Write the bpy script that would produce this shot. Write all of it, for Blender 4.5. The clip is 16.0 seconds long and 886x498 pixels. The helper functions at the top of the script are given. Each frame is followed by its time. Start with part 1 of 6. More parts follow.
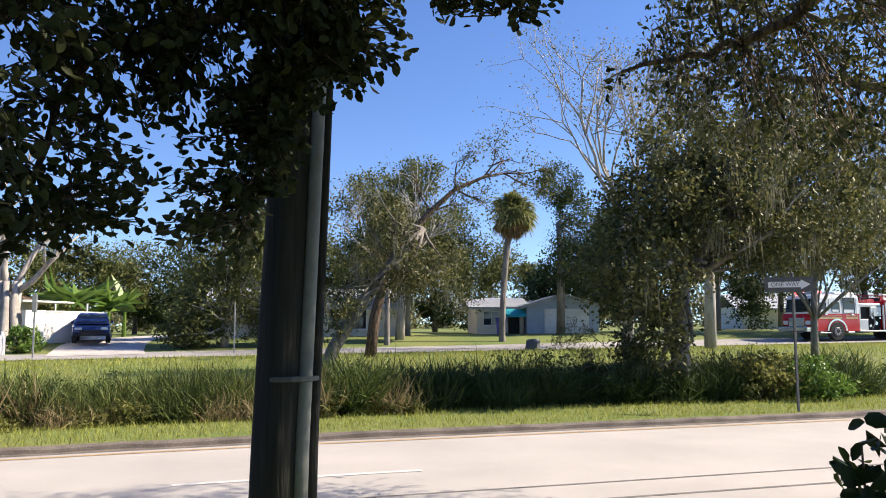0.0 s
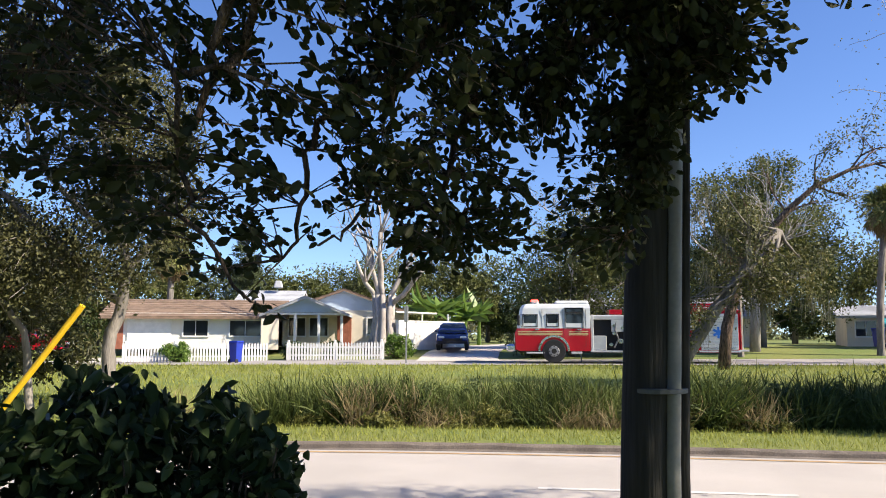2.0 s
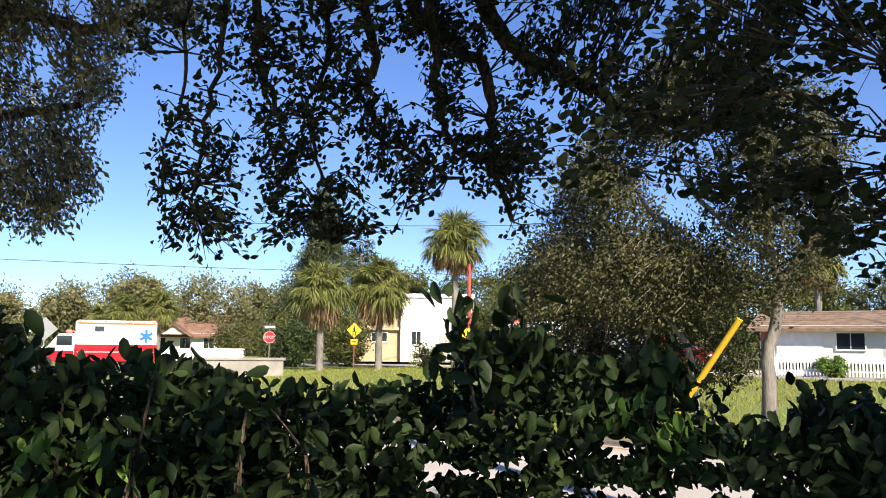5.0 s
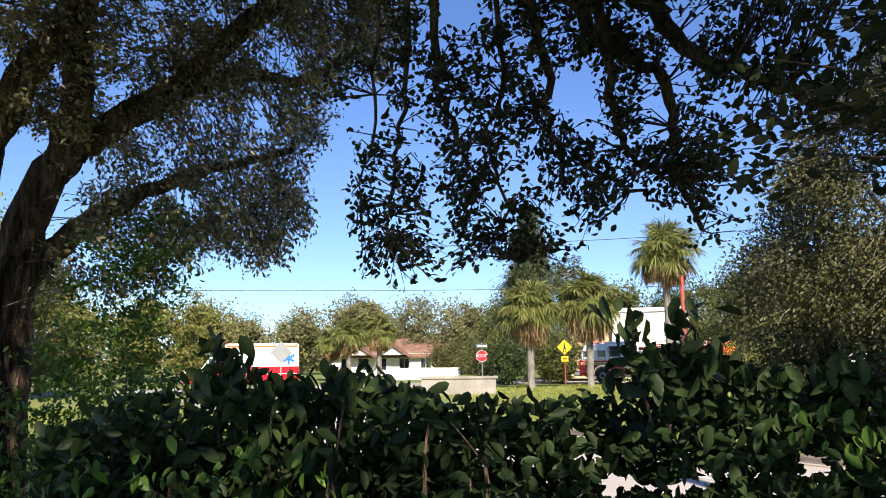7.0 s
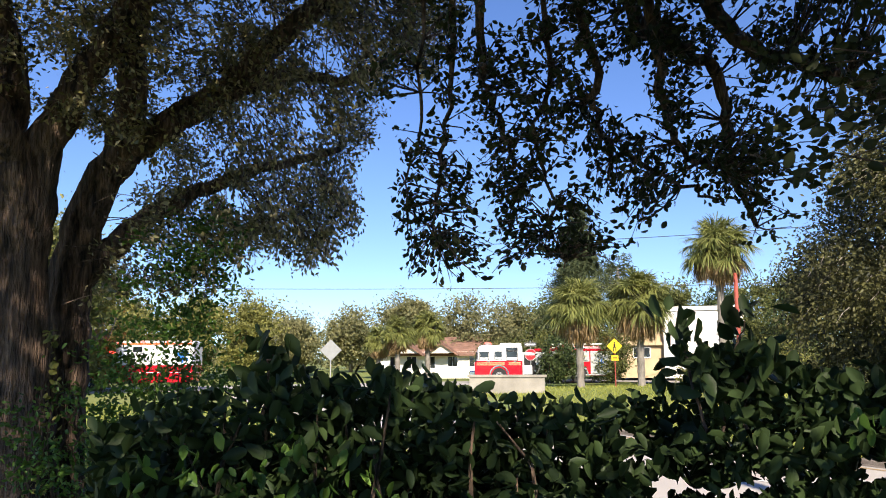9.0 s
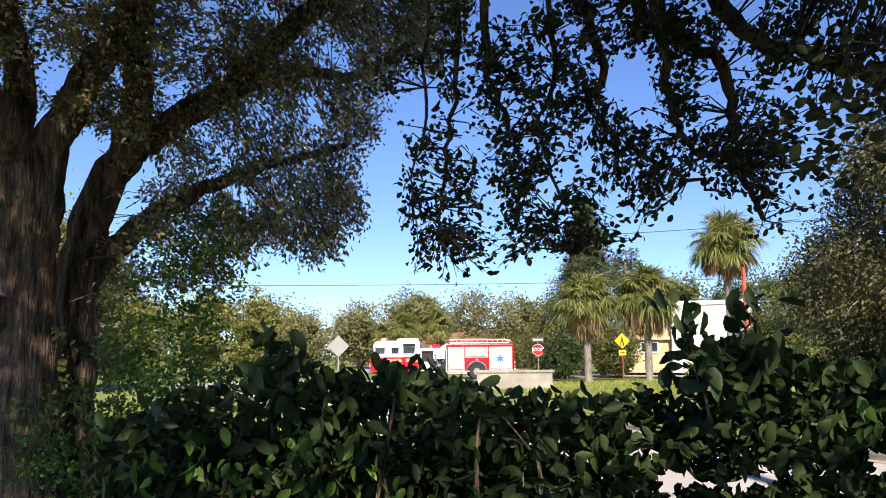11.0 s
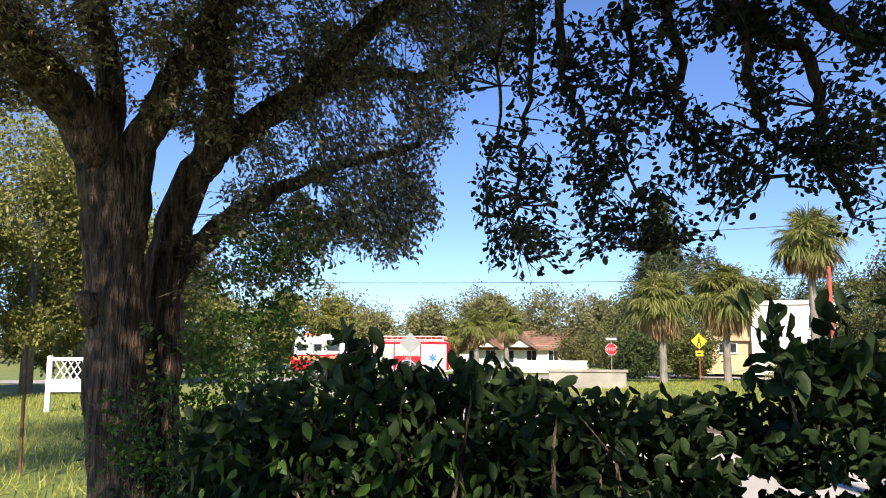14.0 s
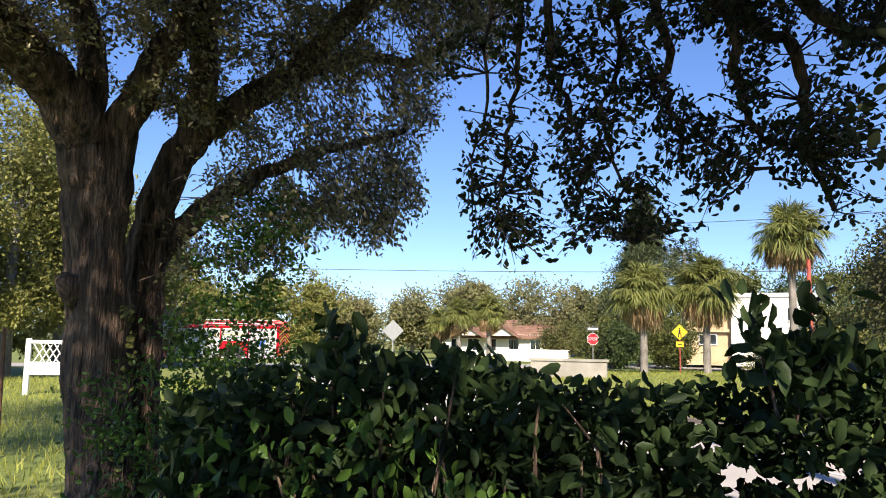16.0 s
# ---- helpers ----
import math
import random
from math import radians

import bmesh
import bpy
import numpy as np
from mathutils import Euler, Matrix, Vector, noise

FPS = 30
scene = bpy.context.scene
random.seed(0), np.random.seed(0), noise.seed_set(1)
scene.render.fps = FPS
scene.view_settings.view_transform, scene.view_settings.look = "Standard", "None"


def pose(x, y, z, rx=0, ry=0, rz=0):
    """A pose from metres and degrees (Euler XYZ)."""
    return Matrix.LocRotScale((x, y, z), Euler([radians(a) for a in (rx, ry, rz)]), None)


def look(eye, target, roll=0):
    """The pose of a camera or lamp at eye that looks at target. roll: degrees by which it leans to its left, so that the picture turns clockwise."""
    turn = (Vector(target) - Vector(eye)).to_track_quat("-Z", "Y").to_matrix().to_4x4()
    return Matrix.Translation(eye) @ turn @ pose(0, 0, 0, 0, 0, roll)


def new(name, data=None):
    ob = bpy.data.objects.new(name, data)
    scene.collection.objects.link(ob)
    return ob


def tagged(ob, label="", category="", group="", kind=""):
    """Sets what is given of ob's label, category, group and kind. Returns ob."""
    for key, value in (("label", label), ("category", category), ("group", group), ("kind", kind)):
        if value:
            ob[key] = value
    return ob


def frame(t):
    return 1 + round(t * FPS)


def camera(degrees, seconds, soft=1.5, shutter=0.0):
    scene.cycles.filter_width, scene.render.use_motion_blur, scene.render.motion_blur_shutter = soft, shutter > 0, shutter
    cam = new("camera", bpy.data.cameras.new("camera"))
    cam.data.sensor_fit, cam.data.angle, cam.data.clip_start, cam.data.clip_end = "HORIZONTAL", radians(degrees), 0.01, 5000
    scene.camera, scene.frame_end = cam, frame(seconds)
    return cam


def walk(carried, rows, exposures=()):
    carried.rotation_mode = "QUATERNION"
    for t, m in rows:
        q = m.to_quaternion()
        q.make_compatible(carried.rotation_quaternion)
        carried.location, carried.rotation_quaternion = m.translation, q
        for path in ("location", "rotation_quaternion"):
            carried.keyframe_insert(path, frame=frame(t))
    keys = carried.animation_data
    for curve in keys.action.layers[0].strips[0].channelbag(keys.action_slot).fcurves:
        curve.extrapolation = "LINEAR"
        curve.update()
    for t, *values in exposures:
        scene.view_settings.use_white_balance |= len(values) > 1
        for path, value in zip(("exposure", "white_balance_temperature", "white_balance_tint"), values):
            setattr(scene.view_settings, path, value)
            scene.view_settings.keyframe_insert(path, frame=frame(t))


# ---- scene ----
cam = camera(59.5, 16.0, soft=1.0)
WALK = [
    (0.0, pose(0.228, 0.098, 1.890, 95.51, 0.21, -14.43)),
    (0.5, pose(0.214, 0.101, 1.894, 95.51, 0.32, -13.11)),
    (1.0, pose(0.187, 0.099, 1.896, 95.77, 0.38, -8.48)),
    (1.5, pose(0.129, 0.089, 1.895, 96.07, -0.01, -0.00)),
    (2.0, pose(0.059, 0.074, 1.900, 96.23, -0.12, 10.32)),
    (2.5, pose(-0.015, 0.043, 1.901, 96.29, -0.12, 20.69)),
    (3.0, pose(-0.080, -0.001, 1.904, 96.53, -0.01, 30.58)),
    (3.5, pose(-0.137, -0.012, 1.909, 96.57, 0.29, 38.16)),
    (4.0, pose(-0.156, -0.025, 1.904, 96.31, 0.60, 42.43)),
    (4.5, pose(-0.167, -0.045, 1.903, 96.05, 0.95, 46.09)),
    (5.0, pose(-0.135, -0.078, 1.906, 96.88, -0.57, 55.23)),
    (5.2, pose(-0.110, -0.084, 1.918, 97.04, -0.93, 60.37)),
    (7.3, pose(0.013, 0.005, 1.901, 98.19, 0.46, 71.10)),
    (7.5, pose(0.009, 0.015, 1.901, 98.23, 0.38, 71.43)),
    (8.0, pose(0.002, 0.002, 1.902, 98.18, 0.15, 72.30)),
    (8.5, pose(-0.005, -0.003, 1.904, 98.13, 0.02, 73.56)),
    (9.0, pose(-0.009, -0.001, 1.903, 98.04, 0.25, 74.28)),
    (11.5, pose(-0.008, 0.006, 1.900, 97.62, 0.53, 75.03)),
    (12.0, pose(-0.007, 0.005, 1.902, 97.50, 0.53, 75.49)),
    (12.5, pose(-0.003, -0.004, 1.902, 97.45, 0.39, 76.57)),
    (13.0, pose(-0.007, -0.007, 1.905, 97.70, 0.07, 78.49)),
    (13.5, pose(-0.014, -0.008, 1.905, 97.79, -0.39, 79.68)),
    (14.0, pose(-0.004, -0.012, 1.903, 97.58, -0.23, 80.04)),
    (14.5, pose(-0.008, -0.009, 1.900, 97.28, -0.19, 79.93)),
    (15.0, pose(-0.009, -0.010, 1.897, 96.95, -0.48, 79.56)),
    (15.5, pose(-0.015, -0.009, 1.900, 96.81, -0.72, 79.18)),
    (16.0, pose(-0.015, -0.013, 1.898, 96.71, -0.95, 78.75)),
]
walk(cam, WALK)

# world and sun
world = bpy.data.worlds.new("sky")
scene.world = world
world.use_nodes = True
wn = world.node_tree.nodes
wl = world.node_tree.links
sky = wn.new("ShaderNodeTexSky")
sky.sky_type = 'NISHITA'
sky.sun_disc = False
SUN_AZ, SUN_EL = 98.0, 38.0
sky.sun_elevation = radians(SUN_EL)
sky.sun_rotation = radians(SUN_AZ)
sky.ozone_density = 2.0
sky.dust_density = 0.0
sky.air_density = 0.9
wn["Background"].inputs["Strength"].default_value = 0.093
tone = wn.new("ShaderNodeHueSaturation")
tone.inputs["Saturation"].default_value = 1.18
tone.inputs["Hue"].default_value = 0.5135
aim, lift, unit = wn.new("ShaderNodeTexCoord"), wn.new("ShaderNodeVectorMath"), wn.new("ShaderNodeVectorMath")
lift.operation, unit.operation = 'ADD', 'NORMALIZE'
lift.inputs[1].default_value = (0, 0, 0.06)
wl.new(aim.outputs["Generated"], lift.inputs[0])
wl.new(lift.outputs[0], unit.inputs[0])
wl.new(unit.outputs[0], sky.inputs[0])
wl.new(sky.outputs[0], tone.inputs["Color"])
wl.new(tone.outputs[0], wn["Background"].inputs[0])
sun_data = bpy.data.lights.new("sun", 'SUN')
sun_data.energy, sun_data.angle, sun_data.color = 4.7, radians(0.6), (1.0, 0.89, 0.72)
sun = new("sun", sun_data)
sun.matrix_world = look((math.sin(radians(SUN_AZ)) * 60, math.cos(radians(SUN_AZ)) * 60, 60 * math.tan(radians(SUN_EL))), (0, 0, 0))
scene.view_settings.exposure = 1.24
EYE = 1.9


# ---- mesh helpers ----
class Build:
    """Collects vertices and faces of one part."""

    def __init__(self):
        self.v, self.f = [], []

    def add(self, verts, faces):
        n = len(self.v)
        self.v += [tuple(p) for p in verts]
        self.f += [tuple(i + n for i in q) for q in faces]
        return self

    def box(self, c, s, bevel=0.0, rz=0.0, taper=1.0):
        """Box of centre c and size s with chamfered upright and top edges."""
        hx, hy, hz = s[0] / 2, s[1] / 2, s[2] / 2
        b = min(bevel, hx * .9, hy * .9, hz * .9)
        ca, sa = math.cos(rz), math.sin(rz)

        def ring(ix, iy, z, k):
            if b <= 0:
                pts = [(-ix, -iy), (ix, -iy), (ix, iy), (-ix, iy)]
            else:
                pts = [(-ix + k, -iy), (ix - k, -iy), (ix, -iy + k), (ix, iy - k), (ix - k, iy), (-ix + k, iy), (-ix, iy - k), (-ix, -iy + k)]
            return [(c[0] + x * ca - y * sa, c[1] + x * sa + y * ca, c[2] + z) for x, y in pts]
        if b <= 0:
            lay = [ring(hx, hy, -hz, 0), ring(hx * taper, hy * taper, hz, 0)]
        else:
            lay = [ring(hx - b, hy - b, -hz, b * .6), ring(hx, hy, -hz + b, b), ring(hx * taper, hy * taper, hz - b, b), ring(hx * taper - b, hy * taper - b, hz, b * .6)]
        return self.loft(lay)

    def loft(self, rings, closed=True, caps=True):
        n = len(rings[0])
        base = len(self.v)
        for r in rings:
            self.v += [tuple(p) for p in r]
        for i in range(len(rings) - 1):
            for j in range(n if closed else n - 1):
                k = (j + 1) % n
                self.f.append((base + i * n + j, base + i * n + k, base + (i + 1) * n + k, base + (i + 1) * n + j))
        if caps:
            self.f.append(tuple(base + j for j in reversed(range(n))))
            self.f.append(tuple(base + (len(rings) - 1) * n + j for j in range(n)))
        return self

    def tube(self, pts, radii, sides=8, wob=0.0, rng=None, ridge=0.0):
        pts = [Vector(p) for p in pts]
        if not hasattr(radii, "__len__"):
            radii = [radii] * len(pts)
        rings = []
        ref = Vector((0.31, 0.87, 0.37)).normalized()
        for i, p in enumerate(pts):
            d = (pts[min(i + 1, len(pts) - 1)] - pts[max(i - 1, 0)]).normalized()
            u = d.cross(ref)
            if u.length < 0.2:
                u = d.cross(Vector((1, 0, 0)))
            u.normalize()
            w = d.cross(u)
            ring = []
            for j in range(sides):
                a = 2 * math.pi * j / sides
                r = radii[i] * (1 + (rng.uniform(-wob, wob) if rng else 0))
                if ridge:
                    r *= 1 + ridge * noise.noise(Vector((math.cos(a) * 4.5, math.sin(a) * 4.5, p.z * 1.1))) + ridge * .8 * noise.noise(Vector((math.cos(a) * 1.3, math.sin(a) * 1.3, p.z * .9 + 7)))
                ring.append(p + u * (math.cos(a) * r) + w * (math.sin(a) * r))
            rings.append(ring)
        return self.loft(rings)

    def disc(self, c, r, depth, axis='y', sides=24, inner=0.0):
        """A wheel-like drum along an axis."""
        prof = [(r * .94, -depth / 2), (r, -depth / 2 + depth * .12), (r, depth / 2 - depth * .12), (r * .94, depth / 2)]
        rings = []
        for rr, h in prof:
            ring = []
            for j in range(sides):
                a = 2 * math.pi * j / sides
                x, z = math.cos(a) * rr, math.sin(a) * rr
                p = {'y': (x, h, z), 'x': (h, x, z), 'z': (x, z, h)}[axis]
                ring.append((c[0] + p[0], c[1] + p[1], c[2] + p[2]))
            rings.append(ring)
        return self.loft(rings)

    def mesh(self, name, mat, smooth=False):
        me = bpy.data.meshes.new(name)
        me.from_pydata(self.v, [], self.f)
        bm = bmesh.new()
        bm.from_mesh(me)
        bmesh.ops.recalc_face_normals(bm, faces=bm.faces)
        bm.to_mesh(me)
        bm.free()
        if smooth:
            me.polygons.foreach_set("use_smooth", [True] * len(me.polygons))
        me.materials.append(mat)
        return me


def part(name, bm, material, parent=None, label="", smooth=False, kind=""):
    ob = new(name, bm.mesh(name, material, smooth) if isinstance(bm, Build) else bm)
    if parent:
        ob.parent = parent
    return tagged(ob, label=label, kind=kind)


def thing(name, label, category, m=None, group="", kind=""):
    ob = new(name)
    ob.empty_display_size = 0.2
    if m is not None:
        ob.matrix_basis = m
    return tagged(ob, label, category, group, kind)


def fast_mesh(name, verts, nper, loops, sizes, mat):
    """A mesh from arrays: verts (N,3), loops flat, sizes the corners per face."""
    me = bpy.data.meshes.new(name)
    me.vertices.add(len(verts))
    me.vertices.foreach_set("co", np.asarray(verts, np.float32).ravel())
    me.loops.add(len(loops))
    me.loops.foreach_set("vertex_index", np.asarray(loops, np.int32))
    me.polygons.add(len(sizes))
    starts = np.concatenate([[0], np.cumsum(sizes)[:-1]]).astype(np.int32)
    me.polygons.foreach_set("loop_start", starts)
    me.update(calc_edges=True)
    me.materials.append(mat)
    return me


def at(az, r, z=None, el=None):
    """A point by its bearing from the yard, in degrees clockwise from straight across the road."""
    a = radians(az)
    if el is not None:
        e = radians(el)
        return Vector((r * math.sin(a) * math.cos(e), r * math.cos(a) * math.cos(e), EYE + r * math.sin(e)))
    return Vector((r * math.sin(a), r * math.cos(a), z or 0.0))


def leaf_mesh(name, centres, size, mat, rng, aspect=0.45, dirs=None, droop=0.0, spread=1.0, shape='leaf'):
    """Leaves at the given centres: folded, pointed ovals (leaf), plain folded kites (kite) or long blades (blade)."""
    c = np.asarray(centres, float)
    n = len(c)
    d = rng.normal(size=(n, 3))
    if dirs is not None:
        d = np.asarray(dirs) + d * spread
    d[:, 2] -= droop
    d /= np.linalg.norm(d, axis=1)[:, None] + 1e-9
    r = rng.normal(size=(n, 3))
    s = np.cross(d, r)
    s /= np.linalg.norm(s, axis=1)[:, None] + 1e-9
    u = np.cross(s, d)
    L = (np.asarray(size) * rng.uniform(.65, 1.3, n))[:, None]
    W = L * aspect
    if shape == 'leaf':
        prof = [(0, 0, 0), (.2, .28, .06), (.52, .5, .11), (.84, .36, .06), (1, 0, -.05), (.84, -.36, .06), (.52, -.5, .11), (.2, -.28, .06), (.5, 0, -.02)]
        f = [(0, 8, 1), (1, 8, 2), (2, 8, 3), (3, 8, 4), (4, 8, 5), (5, 8, 6), (6, 8, 7), (7, 8, 0)]
    elif shape == 'kite':
        prof = [(0, 0, 0), (.55, .5, .12), (1, 0, 0), (.55, -.5, .12)]
        f = [(0, 2, 1), (0, 3, 2)]
    elif shape == 'reed':
        prof = [(0, -.5, 0), (0, .5, 0), (.4, .5, .01), (.4, -.5, .01), (.75, .4, -.10), (.75, -.4, -.10), (1, 0, -.34)]
        f = [(0, 1, 2, 3), (3, 2, 4, 5), (5, 4, 6)]
    else:
        prof = [(0, -.5, 0), (0, .5, 0), (.55, .38, 0), (1, 0, -.10), (.55, -.38, 0)]
        f = [(0, 1, 2, 4), (4, 2, 3)]
    k = len(prof)
    v = np.empty((n, k, 3))
    for i, (a, b, h) in enumerate(prof):
        v[:, i] = c + d * (L * (a - (.0 if shape in ('blade', 'reed') else .3))) + s * (W * b) + u * (L * h)
    flat = np.concatenate([np.array(q) for q in f])
    loops = (np.arange(n)[:, None] * k + flat[None]).ravel()
    sizes = np.tile([len(q) for q in f], n)
    return fast_mesh(name, v.reshape(-1, 3), k, loops, sizes, mat)


def clumps(rng, blobs, per=40, tight=0.16, shell=.55):
    """Leaf centres in clumps inside ellipsoids (x, y, z, rx, ry, rz, clumps); returns clump centres and leaf centres."""
    cc, out = [], []
    for x, y, z, rx, ry, rz, n in blobs:
        d = rng.normal(size=(n, 3))
        d /= np.linalg.norm(d, axis=1)[:, None]
        q = d * (rng.uniform(shell, 1.08, n) ** 0.8)[:, None] * np.array([rx, ry, rz]) + np.array([x, y, z])
        cc.append(q)
        s = tight * (rx + ry + rz) / 3
        out.append((q[:, None, :] + rng.normal(size=(n, per, 3)) * s * np.array([1, 1, .75]) * rng.uniform(.6, 1.3, (n, 1, 1))).reshape(-1, 3))
    return np.concatenate(cc), np.concatenate(out)


# ---- materials ----
def material(name):
    m = bpy.data.materials.new(name)
    m.use_nodes = True
    return m, m.node_tree.nodes, m.node_tree.links, m.node_tree.nodes["Principled BSDF"]


def surface(name, colour, rough=0.8, vary=0.25, scale=3.0, fine=40.0, bump=0.15, metal=0.0, second=None, spec=0.4, coords="Object", stretch=None, coat=0.0, island=0.0, rnd=0.0):
    """Two-scale noise colour, roughness variation and fine relief."""
    m, n, l, b = material(name)
    tc = n.new("ShaderNodeTexCoord")
    src = tc.outputs[coords]
    if stretch:
        mp = n.new("ShaderNodeMapping")
        mp.inputs["Scale"].default_value = stretch
        l.new(src, mp.inputs[0])
        src = mp.outputs[0]
    a, f = n.new("ShaderNodeTexNoise"), n.new("ShaderNodeTexNoise")
    a.inputs["Scale"].default_value, f.inputs["Scale"].default_value = scale, fine
    a.inputs["Detail"].default_value, f.inputs["Detail"].default_value = 5, 3
    l.new(src, a.inputs["Vector"]), l.new(src, f.inputs["Vector"])
    ramp = n.new("ShaderNodeValToRGB")
    lo = [x * (1 - vary) for x in colour] if second is None else second
    ramp.color_ramp.elements[0].color, ramp.color_ramp.elements[1].color = (*lo, 1), (*colour, 1)
    ramp.color_ramp.elements[0].position, ramp.color_ramp.elements[1].position = .35, .65
    l.new(a.outputs[0], ramp.inputs[0])
    mx = n.new("ShaderNodeMix")
    mx.data_type, mx.blend_type = 'RGBA', 'MULTIPLY'
    mx.inputs["Factor"].default_value = min(1, vary * 1.6)
    l.new(ramp.outputs[0], mx.inputs["A"])
    l.new(f.outputs[0], mx.inputs["B"])
    br = n.new("ShaderNodeMix")
    br.data_type, br.blend_type = 'RGBA', 'MULTIPLY'
    br.inputs["Factor"].default_value = 1
    l.new(mx.outputs["Result"], br.inputs["A"])
    k = 1 + 0.5 * min(1, vary * 1.6)
    br.inputs["B"].default_value = (k, k, k, 1)
    out = br.outputs["Result"]
    if island or rnd:
        hs = n.new("ShaderNodeHueSaturation")
        src2 = n.new("ShaderNodeNewGeometry").outputs["Random Per Island"] if island else n.new("ShaderNodeObjectInfo").outputs["Random"]
        mr = n.new("ShaderNodeMapRange")
        amp = island or rnd
        mr.inputs["To Min"].default_value, mr.inputs["To Max"].default_value = 1 - amp, 1 + amp
        l.new(src2, mr.inputs["Value"])
        l.new(mr.outputs[0], hs.inputs["Value"])
        l.new(out, hs.inputs["Color"])
        out = hs.outputs[0]
    l.new(out, b.inputs["Base Color"])
    b.inputs["Roughness"].default_value = rough
    b.inputs["Metallic"].default_value = metal
    b.inputs["Specular IOR Level"].default_value = spec
    b.inputs["Coat Weight"].default_value = coat
    if bump:
        bp = n.new("ShaderNodeBump")
        bp.inputs["Strength"].default_value, bp.inputs["Distance"].default_value = min(bump, 1.0), 0.02 if bump < .9 else 0.06
        l.new(f.outputs[0], bp.inputs["Height"])
        l.new(bp.outputs[0], b.inputs["Normal"])
    return m


def foliage(name, dark, light, trans=0.35, rough=0.5, scale=0.6, dead=None, spec=0.3):
    """Leaves: colour varies leaf by leaf and over the crown; some light comes through."""
    m, n, l, b = material(name)
    tc = n.new("ShaderNodeTexCoord")
    a = n.new("ShaderNodeTexNoise")
    a.inputs["Scale"].default_value, a.inputs["Detail"].default_value = scale, 4
    l.new(tc.outputs["Object"], a.inputs["Vector"])
    g = n.new("ShaderNodeNewGeometry")
    add = n.new("ShaderNodeMath")
    add.operation = 'MULTIPLY_ADD'
    l.new(g.outputs["Random Per Island"], add.inputs[0])
    add.inputs[1].default_value = 0.55
    l.new(a.outputs[0], add.inputs[2])
    ramp = n.new("ShaderNodeValToRGB")
    e = ramp.color_ramp.elements
    e[0].position, e[0].color = .42, (*dark, 1)
    e[1].position, e[1].color = .92, (*light, 1)
    if dead:
        d = e.new(1.0)
        d.color = (*dead, 1)
        e[1].position = .86
    l.new(add.outputs[0], ramp.inputs[0])
    l.new(ramp.outputs[0], b.inputs["Base Color"])
    b.inputs["Roughness"].default_value = rough
    b.inputs["Specular IOR Level"].default_value = spec
    t = n.new("ShaderNodeBsdfTranslucent")
    l.new(ramp.outputs[0], t.inputs[0])
    mix = n.new("ShaderNodeMixShader")
    mix.inputs[0].default_value = trans
    l.new(b.outputs[0], mix.inputs[1])
    l.new(t.outputs[0], mix.inputs[2])
    l.new(mix.outputs[0], n["Material Output"].inputs[0])
    return m


def glow(name, colour, power):
    m, n, l, b = material(name)
    b.inputs["Base Color"].default_value = (*colour, 1)
    b.inputs["Emission Color"].default_value = (*colour, 1)
    b.inputs["Emission Strength"].default_value = power
    return m


def glass(name, colour, rough=0.05):
    m, n, l, b = material(name)
    b.inputs["Base Color"].default_value = (*colour, 1)
    b.inputs["Roughness"].default_value = rough
    b.inputs["Specular IOR Level"].default_value = 0.7
    return m


M_GROUND = surface("lawn_soil", (0.14, 0.185, 0.04), .95, .5, .35, 25, .5, second=(0.20, 0.215, 0.055))
M_ASPHALT = surface("worn_pale_asphalt", (0.44, 0.40, 0.37), .9, .14, .5, 90, .3)
M_FARROAD = surface("pale_concrete_road", (0.36, 0.33, 0.31), .9, .2, .6, 60, .3)
M_KERB = surface("stained_kerb", (0.20, 0.165, 0.14), .95, .4, 2.5, 40, .4)
M_DRIVE = surface("pale_driveway", (0.55, 0.50, 0.46), .9, .2, .8, 50, .2)
M_WHITELINE = surface("worn_white_paint", (0.66, 0.63, 0.60), .7, .2, 6, 60, .1)
M_YELLOWLINE = surface("worn_yellow_paint", (0.46, 0.30, 0.13), .8, .35, 5, 60, .1)
M_BARK = surface("oak_bark", (0.27, 0.175, 0.125), .95, .75, 20, 60, 1.0, second=(0.040, 0.028, 0.022), stretch=(1, 1, .16))
M_BARKGREY = surface("grey_bark", (0.27, 0.24, 0.21), .95, .4, 5, 30, .8, stretch=(1, 1, .25))
M_BAREBARK = surface("bleached_bark", (0.46, 0.41, 0.37), .95, .35, 4, 25, .6, stretch=(1, 1, .25))
# weathered wood taken down to near black for the canopy's shade on it
M_POLE = surface("shaded_weathered_pole_wood", (0.034, 0.031, 0.028), .95, .5, 8, 50, .7, stretch=(1, 1, .06))
M_CONDUIT = surface("grey_conduit", (0.20, 0.195, 0.185), .55, .2, 6, 40, .1)
M_OAKLEAF = foliage("oak_leaves", (0.022, 0.027, 0.012), (0.060, 0.066, 0.026), .3, .5, 1.2, spec=.15)
# deep green lowered in the colour itself, since the hedge stands in full shade
M_HEDGELEAF = foliage("shaded_hedge_leaves", (0.015, 0.026, 0.011), (0.036, 0.058, 0.019), .14, .5, 2.0, spec=.18)
M_HEDGENEW = foliage("hedge_new_growth", (0.04, 0.09, 0.018), (0.12, 0.21, 0.035), .35, .45, 2.0)
# the pale tones here stand for sunlit highlights on single leaves
M_SMALLOAK = foliage("small_oak_leaves", (0.040, 0.038, 0.018), (0.24, 0.21, 0.085), .40, .35, 2.2, dead=(0.42, 0.34, 0.17), spec=.5)
M_TREE = foliage("tree_leaves", (0.040, 0.052, 0.016), (0.150, 0.160, 0.048), .36, .5, .7)
